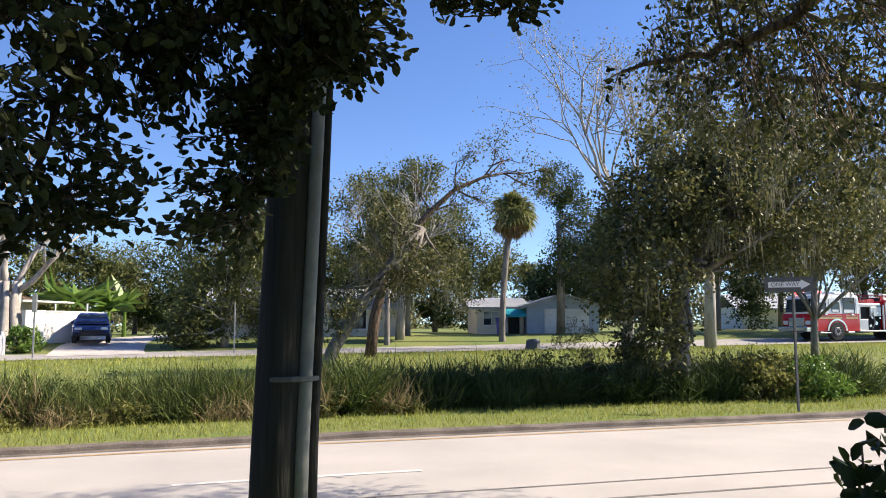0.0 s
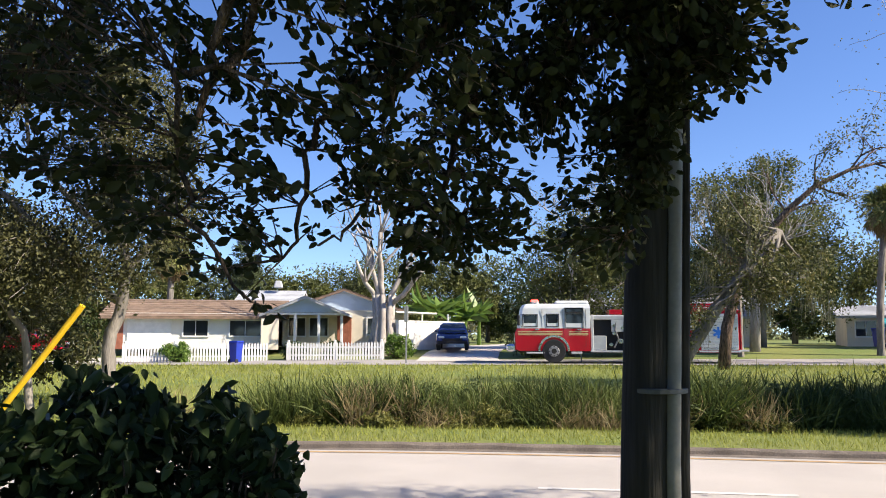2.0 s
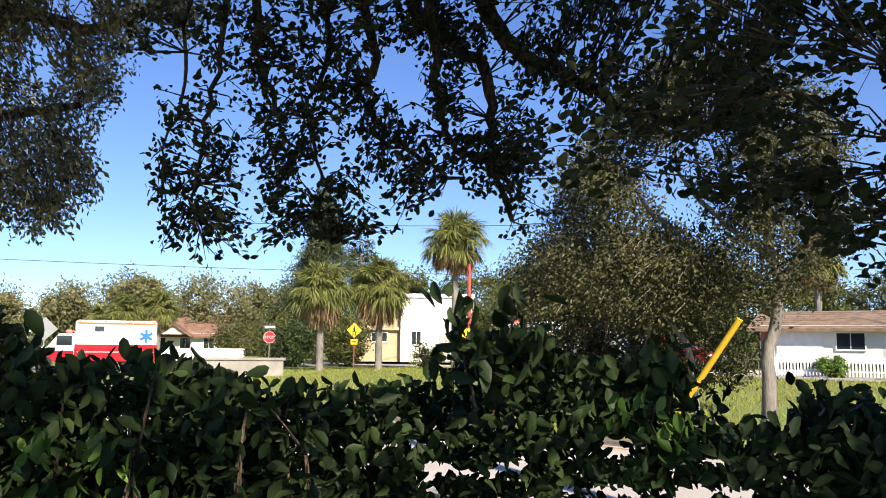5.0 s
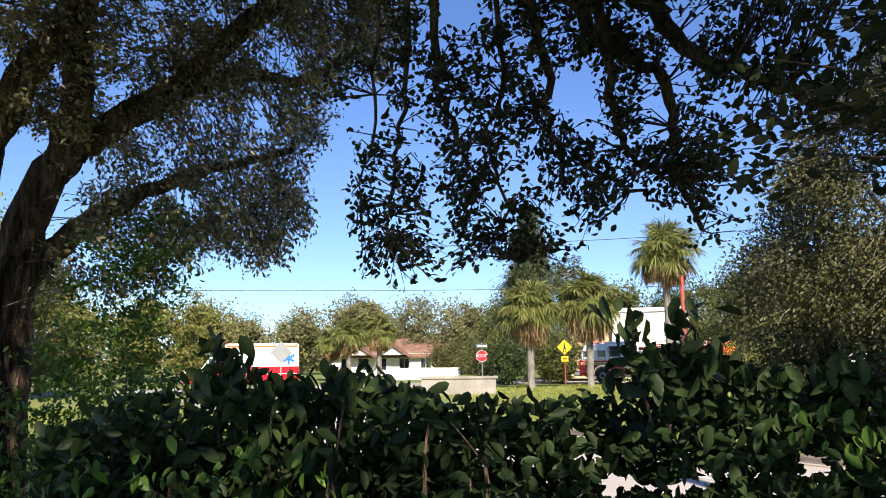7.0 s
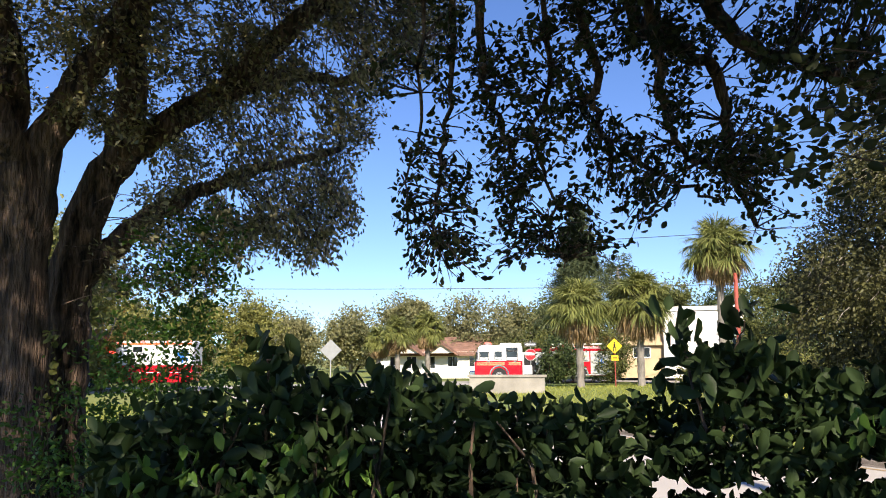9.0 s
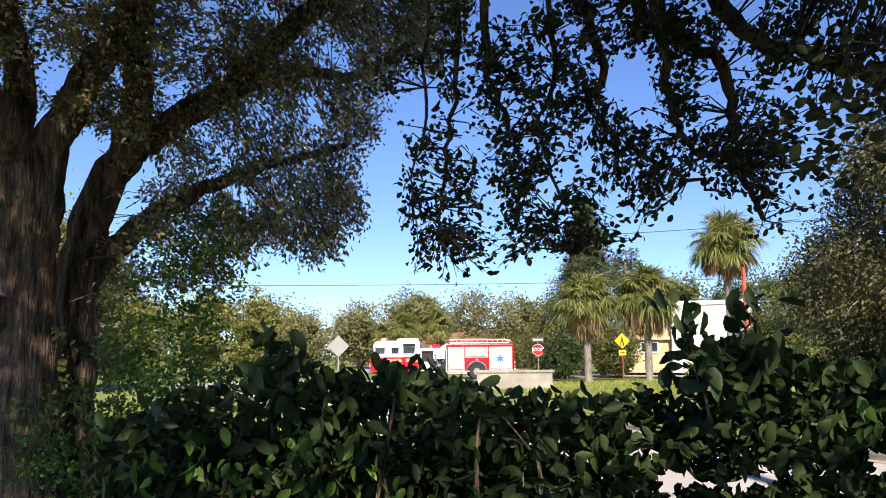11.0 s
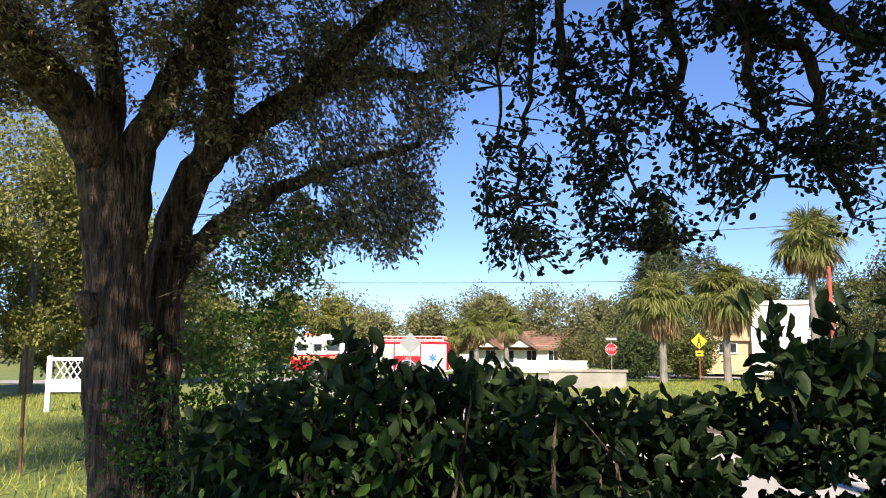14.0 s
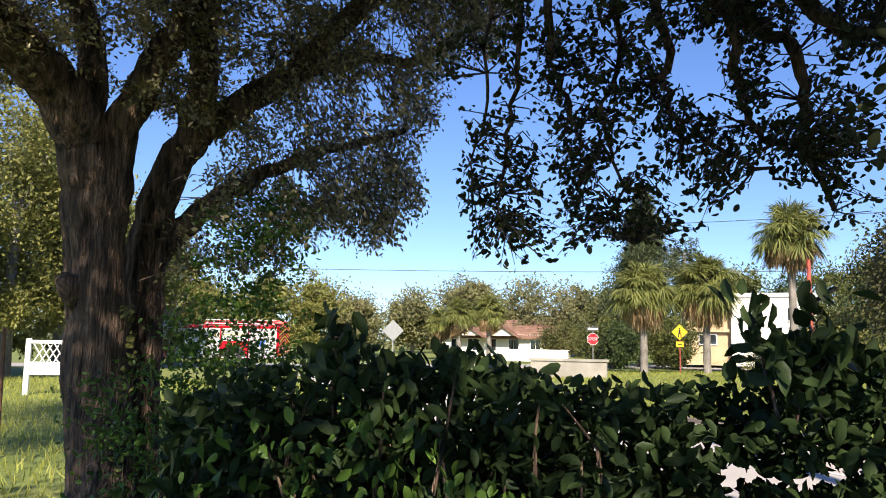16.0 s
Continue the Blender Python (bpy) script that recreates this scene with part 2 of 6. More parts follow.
M_OLIVE = foliage("olive_leaves", (0.027, 0.036, 0.012), (0.125, 0.130, 0.042), .32, .5, 1.2, dead=(0.20, 0.18, 0.07))
M_OLIVEDARK = foliage("dark_olive_leaves", (0.020, 0.023, 0.010), (0.098, 0.096, 0.034), .28, .6, 1.0)
M_MOSS = foliage("hanging_moss", (0.10, 0.10, 0.07), (0.22, 0.21, 0.15), .3, .9, .8)
# ditch plants, darker than the reeds: the ditch's shadow is in the colour
M_DITCHSHADE = foliage("shade_dark_ditch_weeds", (0.022, 0.042, 0.012), (0.085, 0.115, 0.030), .3, .6, .9)
M_TREEDARK = foliage("dark_tree_leaves", (0.02, 0.038, 0.014), (0.07, 0.095, 0.03), .32, .5, .35)
M_TREEGREY = foliage("mossy_grey_leaves", (0.085, 0.092, 0.04), (0.21, 0.205, 0.095), .4, .7, .5, dead=(0.27, 0.22, 0.13))
M_TREEYELLOW = foliage("yellow_green_leaves", (0.085, 0.095, 0.026), (0.27, 0.26, 0.075), .42, .5, .5)
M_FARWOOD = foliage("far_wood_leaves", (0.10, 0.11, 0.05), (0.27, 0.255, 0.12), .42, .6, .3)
M_PINE = foliage("pine_needles", (0.04, 0.058, 0.028), (0.12, 0.145, 0.065), .3, .6, .4)
M_PALM = foliage("palm_fronds", (0.085, 0.105, 0.030), (0.26, 0.27, 0.085), .35, .45, 1.0)
M_PALMDEAD = foliage("dead_palm_fronds", (0.15, 0.10, 0.05), (0.36, 0.25, 0.13), .3, .8, 1.5)
M_TROPIC = foliage("broad_tropical_leaves", (0.05, 0.11, 0.02), (0.17, 0.26, 0.05), .4, .4, .8)
M_REED = foliage("reeds", (0.034, 0.056, 0.014), (0.135, 0.165, 0.042), .32, .6, .9)
M_REEDDRY = foliage("dry_reeds", (0.16, 0.12, 0.06), (0.33, 0.26, 0.14), .3, .8, .8)
M_GRASS = foliage("grass_blades", (0.15, 0.185, 0.026), (0.36, 0.365, 0.08), .35, .6, .35)
M_RED = surface("fire_red_paint", (0.44, 0.008, 0.02), .22, .08, 2, 60, 0, coat=.6)
M_WHITEPAINT = surface("white_vehicle_paint", (0.78, 0.78, 0.77), .25, .06, 2, 50, 0, coat=.5)
M_STEEL = surface("ribbed_aluminium", (0.62, 0.62, 0.61), .4, .12, 4, 50, .05, metal=.35)
M_CHROME = surface("bright_chrome", (0.75, 0.75, 0.76), .15, .08, 5, 40, 0, metal=1)
M_GOLD = surface("gold_stripe", (0.62, 0.50, 0.24), .4, .1, 4, 40, 0)
M_ORANGE = surface("orange_reflective", (0.80, 0.14, 0.03), .45, .1, 4, 40, 0)
M_YELLOW = surface("yellow_plastic", (0.80, 0.50, 0.02), .45, .12, 4, 40, 0)
M_BLACK = surface("black_rubber", (0.022, 0.022, 0.023), .75, .3, 8, 60, .2)
M_DARK = surface("dark_recess", (0.02, 0.02, 0.022), .8, .3, 6, 50, .1)
M_GLASS = glass("dark_window_glass", (0.02, 0.025, 0.03))
M_BLUE = surface("blue_plastic", (0.015, 0.04, 0.36), .45, .15, 4, 40, 0)
M_CARBLUE = surface("dark_blue_car_paint", (0.018, 0.032, 0.13), .2, .1, 3, 50, 0, coat=.8)
M_STARBLUE = surface("blue_emblem", (0.03, 0.17, 0.62), .4, .1, 4, 40, 0)
M_STUCCO = surface("cream_stucco", (0.74, 0.66, 0.54), .95, .12, 1.0, 50, .3)
M_TAN = surface("tan_stucco", (0.52, 0.40, 0.25), .95, .15, 1.0, 50, .3)
M_STUCCOWHITE = surface("white_stucco", (0.80, 0.76, 0.70), .95, .10, 1.0, 50, .3)
# blue cast of house fronts turned from the sun, put into the colour
M_SHADESIDING = surface("shade_blue_siding", (0.40, 0.48, 0.58), .8, .12, 1.5, 40, .15)
M_WHITEWOOD = surface("white_painted_wood", (0.78, 0.77, 0.75), .7, .12, 3, 40, .1, rnd=.04)
M_SHINGLE = surface("brown_shingles", (0.26, 0.18, 0.13), .95, .35, 2, 30, .5, rnd=.12)
M_GREYROOF = surface("pale_grey_roof", (0.46, 0.47, 0.50), .8, .2, 1.5, 30, .3, rnd=.05)
M_REDTILE = surface("red_clay_tile", (0.27, 0.15, 0.11), .9, .35, 2, 30, .4, rnd=.12)
M_BRICK = surface("red_brick", (0.36, 0.13, 0.08), .95, .3, 4, 40, .4)
M_TEAL = surface("teal_canvas", (0.03, 0.36, 0.42), .8, .12, 3, 60, .1)
M_CONCRETE = surface("grey_concrete", (0.36, 0.33, 0.29), .95, .3, 1.2, 30, .4)
M_SIGNRED = surface("sign_red", (0.62, 0.02, 0.03), .45, .08, 4, 40, 0)
M_SIGNWHITE = surface("sign_white", (0.70, 0.70, 0.69), .5, .06, 4, 40, 0)
M_SIGNBACK = surface("bare_sign_metal", (0.27, 0.28, 0.28), .5, .12, 4, 40, 0, metal=.4)
M_POST = surface("dark_steel_post", (0.10, 0.10, 0.10), .6, .25, 8, 40, .1)
M_GALV = surface("galvanised_post", (0.36, 0.36, 0.36), .5, .2, 8, 40, .1, metal=.5)
M_RUST = surface("red_brown_painted_post", (0.34, 0.07, 0.05), .7, .25, 6, 40, .1)
M_WIRE = surface("black_cable", (0.03, 0.03, 0.03), .6, .1, 4, 30, 0)
M_LIGHTRED = glow("red_beacon", (1.0, 0.05, 0.04), 4.0)
M_STAKE = surface("rusty_stake", (0.20, 0.10, 0.06), .9, .4, 8, 40, .4)
M_BROWNTRUCK = surface("brown_car_paint", (0.10, 0.085, 0.07), .3, .1, 3, 50, 0, coat=.4)


# ---- ground and roads ----
KX = [-400, -90, -45, -26, -18, -12, -5, 0, 12, 60, 400]
KY = [-70, -5, 6.2, 8.5, 9.7, 10.9, 12.65, 13.1, 13.35, 14.1, 40]
ROADW = 6.4


def smooth(t):
    t = np.clip(t, 0, 1)
    return t * t * (3 - 2 * t)


def kerb_y(x):
    x = np.asarray(x, float)
    return (np.interp(x - 1.6, KX, KY) + np.interp(x, KX, KY) + np.interp(x + 1.6, KX, KY)) / 3


def gz(x, y):
    """Height of the ground."""
    x, y = np.asarray(x, float), np.asarray(y, float)
    v = y - kerb_y(x)
    far = np.clip(.42 + .006 * x, .12, .75) * smooth((v - 2.2) / 16)
    up = .55 * smooth((y - 38.5) / 10) * smooth((x + 60) / 25)
    ditch = 1.0 * np.exp(-((v - 7.2) / 2.4) ** 2) * smooth((x + 13) / 6) * smooth((34 - x) / 14)
    verge = .10 * smooth((v - .02) / .08)
    z = verge + far + up - ditch
    w = -ROADW - v
    z = np.where(v < 0, -.06, z)
    z = np.where(w > 0, .10 + .22 * smooth(w / 5), z)
    cross = smooth((-40 - x) / 6)
    return z * (1 - cross) + cross * (.10 + .35 * smooth((-66 - x) / 25) + .2 * smooth((y - 28) / 20))


def axis(parts):
    out = []
    for a, b, s in parts:
        out += list(np.arange(a, b, s))
    return np.array(out + [parts[-1][1]])


gx = axis([(-900, -120, 60), (-120, -60, 4), (-60, -25, 1.0), (-25, 25, .5), (25, 60, 1.5), (60, 120, 6), (120, 900, 60)])
gy = axis([(-600, -60, 60), (-60, -12, 4), (-12, 5, .5), (5, 16, .125), (16, 40, .5), (40, 70, 2), (70, 130, 10), (130, 1500, 90)])
X, Y = np.meshgrid(gx, gy)
Z = gz(X, Y)
nx, ny = len(gx), len(gy)
ii = np.arange(nx * ny).reshape(ny, nx)
quads = np.stack([ii[:-1, :-1], ii[:-1, 1:], ii[1:, 1:], ii[1:, :-1]], -1).reshape(-1, 4)
me = fast_mesh("ground", np.stack([X, Y, Z], -1).reshape(-1, 3), 0, quads.ravel(), np.full(len(quads), 4), M_GROUND)
me.polygons.foreach_set("use_smooth", [True] * len(me.polygons))
tagged(new("ground", me), "sunlit green lawn sloping into a roadside ditch", "ground", kind="structure")


def strip(pts, width, lift, cols=5, flat=None):
    """A road strip along points."""
    b = Build()
    pts = [Vector((*p, 0)) for p in pts]
    fine = []
    for i in range(len(pts) - 1):
        p0, p1, p2, p3 = pts[max(i - 1, 0)], pts[i], pts[i + 1], pts[min(i + 2, len(pts) - 1)]
        n = max(2, int((p2 - p1).length / 2))
        for k in range(n):
            t = k / n
            fine.append(.5 * ((2 * p1) + (p2 - p0) * t + (2 * p0 - 5 * p1 + 4 * p2 - p3) * t * t + (3 * p1 - p0 - 3 * p2 + p3) * t ** 3))
    fine.append(pts[-1])
    rings = []
    for i, p in enumerate(fine):
        d = (fine[min(i + 1, len(fine) - 1)] - fine[max(i - 1, 0)]).normalized()
        nrm = Vector((-d.y, d.x, 0))
        row = []
        for j in range(cols):
            q = p + nrm * width * (j / (cols - 1) - .5)
            row.append((q.x, q.y, (float(gz(q.x, q.y)) + lift) if flat is None else flat))
        rings.append(row)
    return b.loft(rings, closed=False, caps=False)


def along_kerb(x0, x1, off, width, z, step=1.0):
    b = Build()
    xs = np.arange(x0, x1 + step * .5, step)
    rings = []
    for x in xs:
        y = float(kerb_y(x))
        s = float(kerb_y(x + .5) - kerb_y(x - .5))
        nrm = Vector((-s, 1, 0)).normalized()
        p = Vector((x, y, 0)) + nrm * off
        rings.append([(p.x - nrm.x * width / 2, p.y - nrm.y * width / 2, z), (p.x + nrm.x * width / 2, p.y + nrm.y * width / 2, z)])
    return b.loft(rings, closed=False, caps=False)


road = part("road", along_kerb(-52, 300, -ROADW / 2, ROADW, 0.0), M_ASPHALT, kind="structure")
tagged(road, "pale worn two-lane asphalt road in sunlight", "road")


def kerb_run(x0, x1):
    b = Build()
    rings = []
    for x in np.arange(x0, x1 + .1, .5):
        y = float(kerb_y(x))
        j = .012 * math.sin(x * 3.1) + .01 * math.sin(x * 7.7)
        rings.append([(x, y - .16, .004), (x, y - .03, .015 + j * .3), (x, y - .015, .075 + j), (x, y + .02, .105 + j), (x, y + .09 + j, .108), (x, y + .11, .03)])
    return b.loft(rings, closed=False, caps=False)


part("kerb", kerb_run(-44, 120), M_KERB, road, "weathered grey concrete kerb")
part("edge_line", along_kerb(-44, 120, -.40, .10, .006), M_YELLOWLINE, road, "faded yellow edge line")
for k in range(-3, 8):
    x0 = -.75 + 12.2 * k
    part("lane_line", along_kerb(x0, x0 + 3.2, -3.05, .11, .006, .4), M_WHITELINE, road)
# thin dark streaks along the road
M_ROADSTREAK = surface("dark_road_streak", (0.20, 0.18, 0.165), .9, .3, 3, 40, .1)
for off, w, x0, x1 in ((-4.4, .05, -2, 60), (-5.2, .06, 1, 60), (-5.9, .05, 3, 60)):
    part("road_seam", along_kerb(x0, x1, off, w, .005), M_ROADSTREAK, road, "thin dark streak along the road")

FARC = [(200, 43), (60, 40), (30, 39.3), (10, 38.2), (-10, 37.3), (-20, 36), (-32, 34.2), (-44, 32.6), (-54, 31.5)]
tagged(part("far_road", strip(FARC, 5.6, .03), M_FARROAD, kind="structure"), "sunlit pale concrete side road beyond the lawn", "road")
CROSS = [(-80, 140), (-64, 60), (-57.5, 34), (-55, 20), (-52.5, 5), (-48.5, -10), (-38, -45), (-20, -100)]
tagged(part("cross_street", strip(CROSS, 8.0, .035), M_FARROAD, kind="structure"), "pale concrete cross street at the junction", "road")
drive = part("driveway", strip([(-6.2, 38.5), (-6.8, 44), (-6.2, 52), (-4.5, 62), (-2.0, 80)], 4.2, .05), M_DRIVE, kind="structure")
tagged(drive, "pale sunlit driveway running between the houses", "driveway")
tagged(part("driveway_carport", strip([(-24.5, 36.5), (-25.0, 41)], 5.0, .05), M_DRIVE, kind="structure"), "pale concrete driveway before a low house", "driveway")


def blades(name, n, area, size, mat, rng, aspect=.06, lean=.35, keep=None, jitter=0.0):
    x = rng.uniform(area[0], area[1], n)
    y = rng.uniform(area[2], area[3], n)
    if keep is not None:
        k = keep(x, y)
        x, y = x[k], y[k]
    c = np.stack([x, y, gz(x, y) - .01], 1)
    d = np.tile([0, 0, 1.0], (len(c), 1))
    return leaf_mesh(name, c, size, mat, rng, aspect, d, 0, lean, 'blade')


rng = np.random.default_rng(5)
g = blades("verge_grass", 120000, (-26, 30, 8, 18), .105, M_GRASS, rng, .10, .4, lambda x, y: (y - kerb_y(x) > .05 + .08 * np.sin(x * 2.3) * np.sin(x * .7)) & (y - kerb_y(x) < 4.0))
tagged(new("verge_grass", g), "short bright green grass along the kerb", "grass", kind="stuff")
g = blades("lawn_grass", 90000, (-48, 45, 12, 36), .16, M_GRASS, rng, .14, .5, lambda x, y: (y - kerb_y(x) > 4.0) & (y < 35.0 + .05 * x))
tagged(new("lawn_grass", g), "mown green grass of the sloping lawn", "grass", kind="stuff")
g = blades("yard_grass", 50000, (-30, 6, -14, 5), .16, M_GRASS, rng, .09, .45, lambda x, y: (kerb_y(x) - ROADW - y > .3) & (x < -4))
tagged(new("yard_grass", g), "green yard grass dappled by tree shade", "grass", kind="stuff")


def reeds(name, label, n, area, size, mat, keep=None, seed=1):
    r = np.random.default_rng(seed)
    tuft = np.stack([r.uniform(area[0], area[1], n // 110), r.uniform(area[2], area[3], n // 110)], 1)
    tuft[:, 1] += kerb_y(tuft[:, 0])
    hh = .42 + 1.0 * np.array([.5 + .9 * noise.noise(Vector((q[0] * .6, q[1] * .8, 1.7))) for q in tuft]) + r.uniform(-.25, .4, len(tuft))
    hh = np.clip(hh, .3, 1.5)
    idx = r.integers(0, len(tuft), n)
    xy = tuft[idx] + r.normal(size=(n, 2)) * .15
    c = np.stack([xy[:, 0], xy[:, 1], gz(xy[:, 0], xy[:, 1]) - .02], 1)
    d = np.concatenate([r.normal(size=(n, 2)) * .5, np.ones((n, 1))], 1)
    m1 = leaf_mesh(name, c, size * hh[idx], mat, r, .020, d, 0, .32, 'reed')
    return tagged(new(name, m1), label, "reeds", kind="stuff")


reeds("reeds", "tall green reeds filling the ditch", 60000, (-6.8, 3.0, 2.6, 6.5), .66, M_REED, seed=2)
reeds("reeds", "low green reeds in the ditch, darkened for shade", 56000, (1, 15.5, 2.9, 7.5), .80, M_DITCHSHADE, seed=4)
reeds("dry_reeds", "dry straw-coloured reeds at the ditch edge", 5000, (-8.0, 4, 2.2, 4.2), .58, M_REEDDRY, seed=3)


def weeds(label, spots, size, mat, seed):
    """Low leafy weeds in the ditch."""
    r = np.random.default_rng(seed)
    bl = []
    for x, v, w, h in spots:
        y = float(kerb_y(x)) + v
        bl.append((x, y, float(gz(x, y)) + h * .4, w, w * .7, h * .6, 46))
    cc, lv = clumps(r, bl, 30, .16, .2)
    tagged(new("weeds", leaf_mesh("weeds", lv, size, mat, r, .5, None, 0, 1, 'kite')), label, "weeds", kind="stuff")


wr = random.Random(4)
weeds("leafy weeds inside the ditch, darkened for shade", [(1.5 + .55 * k + wr.uniform(-.4, .4), wr.uniform(3.1, 7.5), .8, wr.uniform(.9, 1.5)) for k in range(30)], .075, M_DITCHSHADE, 6)
weeds("yellow-green weeds along the ditch edge", [(-8 + .9 * k + wr.uniform(-.4, .4), wr.uniform(2.2, 3.2), .4, wr.uniform(.2, .45)) for k in range(14)], .07, M_TREEYELLOW, 7)
weeds("bright leafy weeds on the ditch bank", [(11 + 1.0 * k + wr.uniform(-.4, .4), wr.uniform(3.4, 6), .7, wr.uniform(.4, .8)) for k in range(9)], .08, M_TREEYELLOW, 8)
weeds("mid-green weeds among the reeds", [(-6.6 + .42 * k + wr.uniform(-.4, .4), wr.uniform(2.6, 6.5), .6, wr.uniform(.7, 1.15)) for k in range(40)], .07, M_DITCHSHADE, 9)


# ---- vehicles ----
def wheel(parent, x, y, r, w, dual=False):
    k = part("wheel", Build().disc((x, y, r), r, w), M_BLACK, parent, "black rubber tyre", smooth=False)
    s = 1 if y > 0 else -1
    b = Build().disc((x, y + s * w * .40, r), r * .46, w * .35)
    part("rim", b, M_GALV, k, "bright metal rim")
    hub = Build().disc((x, y + s * w * .56, r), r * .22, w * .2)
    for j in range(8):
        a = j * math.pi / 4
        hub.disc((x + math.cos(a) * r * .38, y + s * w * .56, r + math.sin(a) * r * .38), r * .06, w * .12, sides=6)
    part("hub", hub, M_DARK, k)
    return k


def panel(parent, name, x0, x1, z0, z1, y, d, mat, label="", bev=.02):
    return part(name, Build().box(((x0 + x1) / 2, y, (z0 + z1) / 2), (x1 - x0, d, z1 - z0), bev), mat, parent, label)


def arch(x, y0, y1, z, r0, r1, sides=14):
    """A half ring over a wheel."""
    b = Build()
    rings = []
    for j in range(sides + 1):
        a = math.pi * j / sides
        c, s = math.cos(a), math.sin(a)
        rings.append([(x + c * r0, y0, z + s * r0), (x + c * r1, y0, z + s * r1), (x + c * r1, y1, z + s * r1), (x + c * r0, y1, z + s * r0)])
    return b.loft(rings)


def star(parent, x, y, z, r, mat):
    b = Build()
    for j in range(3):
        a = j * math.pi / 3 + math.pi / 2
        c, s = math.cos(a), math.sin(a)
        w = r * .2
        b.add([(x - c * r - s * w, y, z - s * r + c * w), (x - c * r + s * w, y, z - s * r - c * w), (x + c * r + s * w, y, z + s * r - c * w), (x + c * r - s * w, y, z + s * r + c * w)], [(0, 1, 2, 3)])
        y += .002 if y > 0 else -.002
    return part("star_emblem", b, mat, parent, "blue six-pointed star emblem")


def fire_engine():
    e = thing("fire_engine", "red and white fire engine with silver side lockers", "fire engine")
    W = 1.24
    part("chassis", Build().box((0, 0, .62), (9.9, 1.7, .3), .04), M_DARK, e, "dark chassis frame")
    # cab: red lower body and white upper
    lower = Build()
    prof = [(5.12, .62), (5.15, 1.35), (5.05, 1.58), (1.6, 1.58), (1.6, .55), (4.95, .55)]
    rings = []
    for y, k in ((-W, .0), (-W + .02, 1), (W - .02, 1), (W, 0)):
        rings.append([(x - (.03 if k == 0 and x > 4 else 0), y, z) for x, z in prof])
    part("cab_body", lower.loft(rings), M_RED, e, "glossy red lower cab")
    up = Build()
    rings = []
    for z, xf, xb, w in ((1.58, 5.06, 1.6, W), (2.05, 5.0, 1.6, W - .01), (2.5, 4.9, 1.6, W - .03), (2.66, 4.8, 1.63, W - .08), (2.72, 4.6, 1.74, W - .25)):
        rings.append([(xb, -w, z), (xf - .15, -w, z), (xf, -w + .2, z), (xf, w - .2, z), (xf - .15, w, z), (xb, w, z)])
    cabup = part("cab_roof", up.loft(rings), M_WHITEPAINT, e, "white upper cab and roof")
    raised = Build().box((2.45, 0, 2.76), (1.6, 2.1, .2), .08)
    part("raised_roof", raised, M_WHITEPAINT, e)
    for s in (-1, 1):
        y = s * (W - .01)
        for x0, x1, z0, z1 in ((4.1, 4.74, 1.68, 2.2), (3.1, 3.62, 1.68, 2.22), (1.95, 2.75, 1.62, 2.24), (1.95, 2.75, 2.32, 2.5)):
            win = panel(e, "window", x0, x1, z0, z1, y - s * .02, .05, M_GLASS, "dark tinted side window")
            fr = Build()
            for a0, a1, b0, b1 in ((x0 - .04, x1 + .04, z1, z1 + .03), (x0 - .04, x1 + .04, z0 - .03, z0), (x0 - .04, x0, z0, z1), (x1, x1 + .04, z0, z1)):
                fr.box(((a0 + a1) / 2, y, (b0 + b1) / 2), (a1 - a0, .045, b1 - b0))
            part("window_frame", fr, M_BLACK, win)
        part("wheel_arch", arch(3.3, y - .01 * s, y + s * .05, .56, .62, .72), M_CHROME, e, "polished wheel arch trim")
        part("wheel_arch_liner", arch(3.3, y - .3 * s, y + s * .006, .56, .05, .63), M_DARK, e)
        for z in (1.42, 1.34, 1.27):
            panel(e, "stripe", 1.7, 2.6, z, z + .035, y + s * .012, .012, M_GOLD, "gold reflective stripe", 0)
            panel(e, "stripe", 2.9, 5.0, z, z + .035, y + s * .012, .012, M_GOLD, "gold reflective stripe", 0)
        for x in (1.8, 2.86, 3.85):
            panel(e, "door_seam", x, x + .015, .75, 2.45, y + s * .006, .012, M_DARK, "", 0)
        for x in (2.0, 4.0):
            panel(e, "door_handle", x, x + .2, 1.5, 1.56, y + s * .03, .04, M_CHROME, "chrome door handle", .01)
        panel(e, "step", 2.0, 2.5, .42, .52, y - .1 * s, .3, M_STEEL, "ribbed metal step")
        panel(e, "step", 3.7, 4.6, .42, .5, y - .1 * s, .3, M_STEEL, "ribbed metal step")
        part("mirror", Build().box((4.95, s * 1.45, 1.95), (.12, .22, .5), .04), M_BLACK, e, "black side mirror")
        part("mirror_arm", Build().tube([(4.7, s * 1.2, 2.25), (4.93, s * 1.44, 2.2), (4.93, s * 1.44, 1.7), (4.7, s * 1.2, 1.65)], .02, 6), M_CHROME, e)
    part("windscreen", Build().add([(5.065, -1.0, 1.68), (5.065, 1.0, 1.68), (4.93, 1.0, 2.46), (4.93, -1.0, 2.46)], [(0, 1, 2, 3)]), M_GLASS, e, "large dark windscreen")
    part("grille", Build().box((5.16, 0, 1.1), (.06, 1.3, .5), .02), M_CHROME, e, "chrome front grille")
    bumper = part("bumper", Build().box((5.32, 0, .68), (.5, 2.42, .34), .08), M_CHROME, e, "polished front bumper")
    for s in (-1, 1):
        part("headlight", Build().box((5.16, s * .92, 1.05), (.07, .4, .24), .03), M_SIGNWHITE, e, "clear headlight")
    lb = part("light_bar", Build().box((4.2, 0, 2.80), (.36, 1.9, .14), .05), M_STEEL, e, "roof light bar")
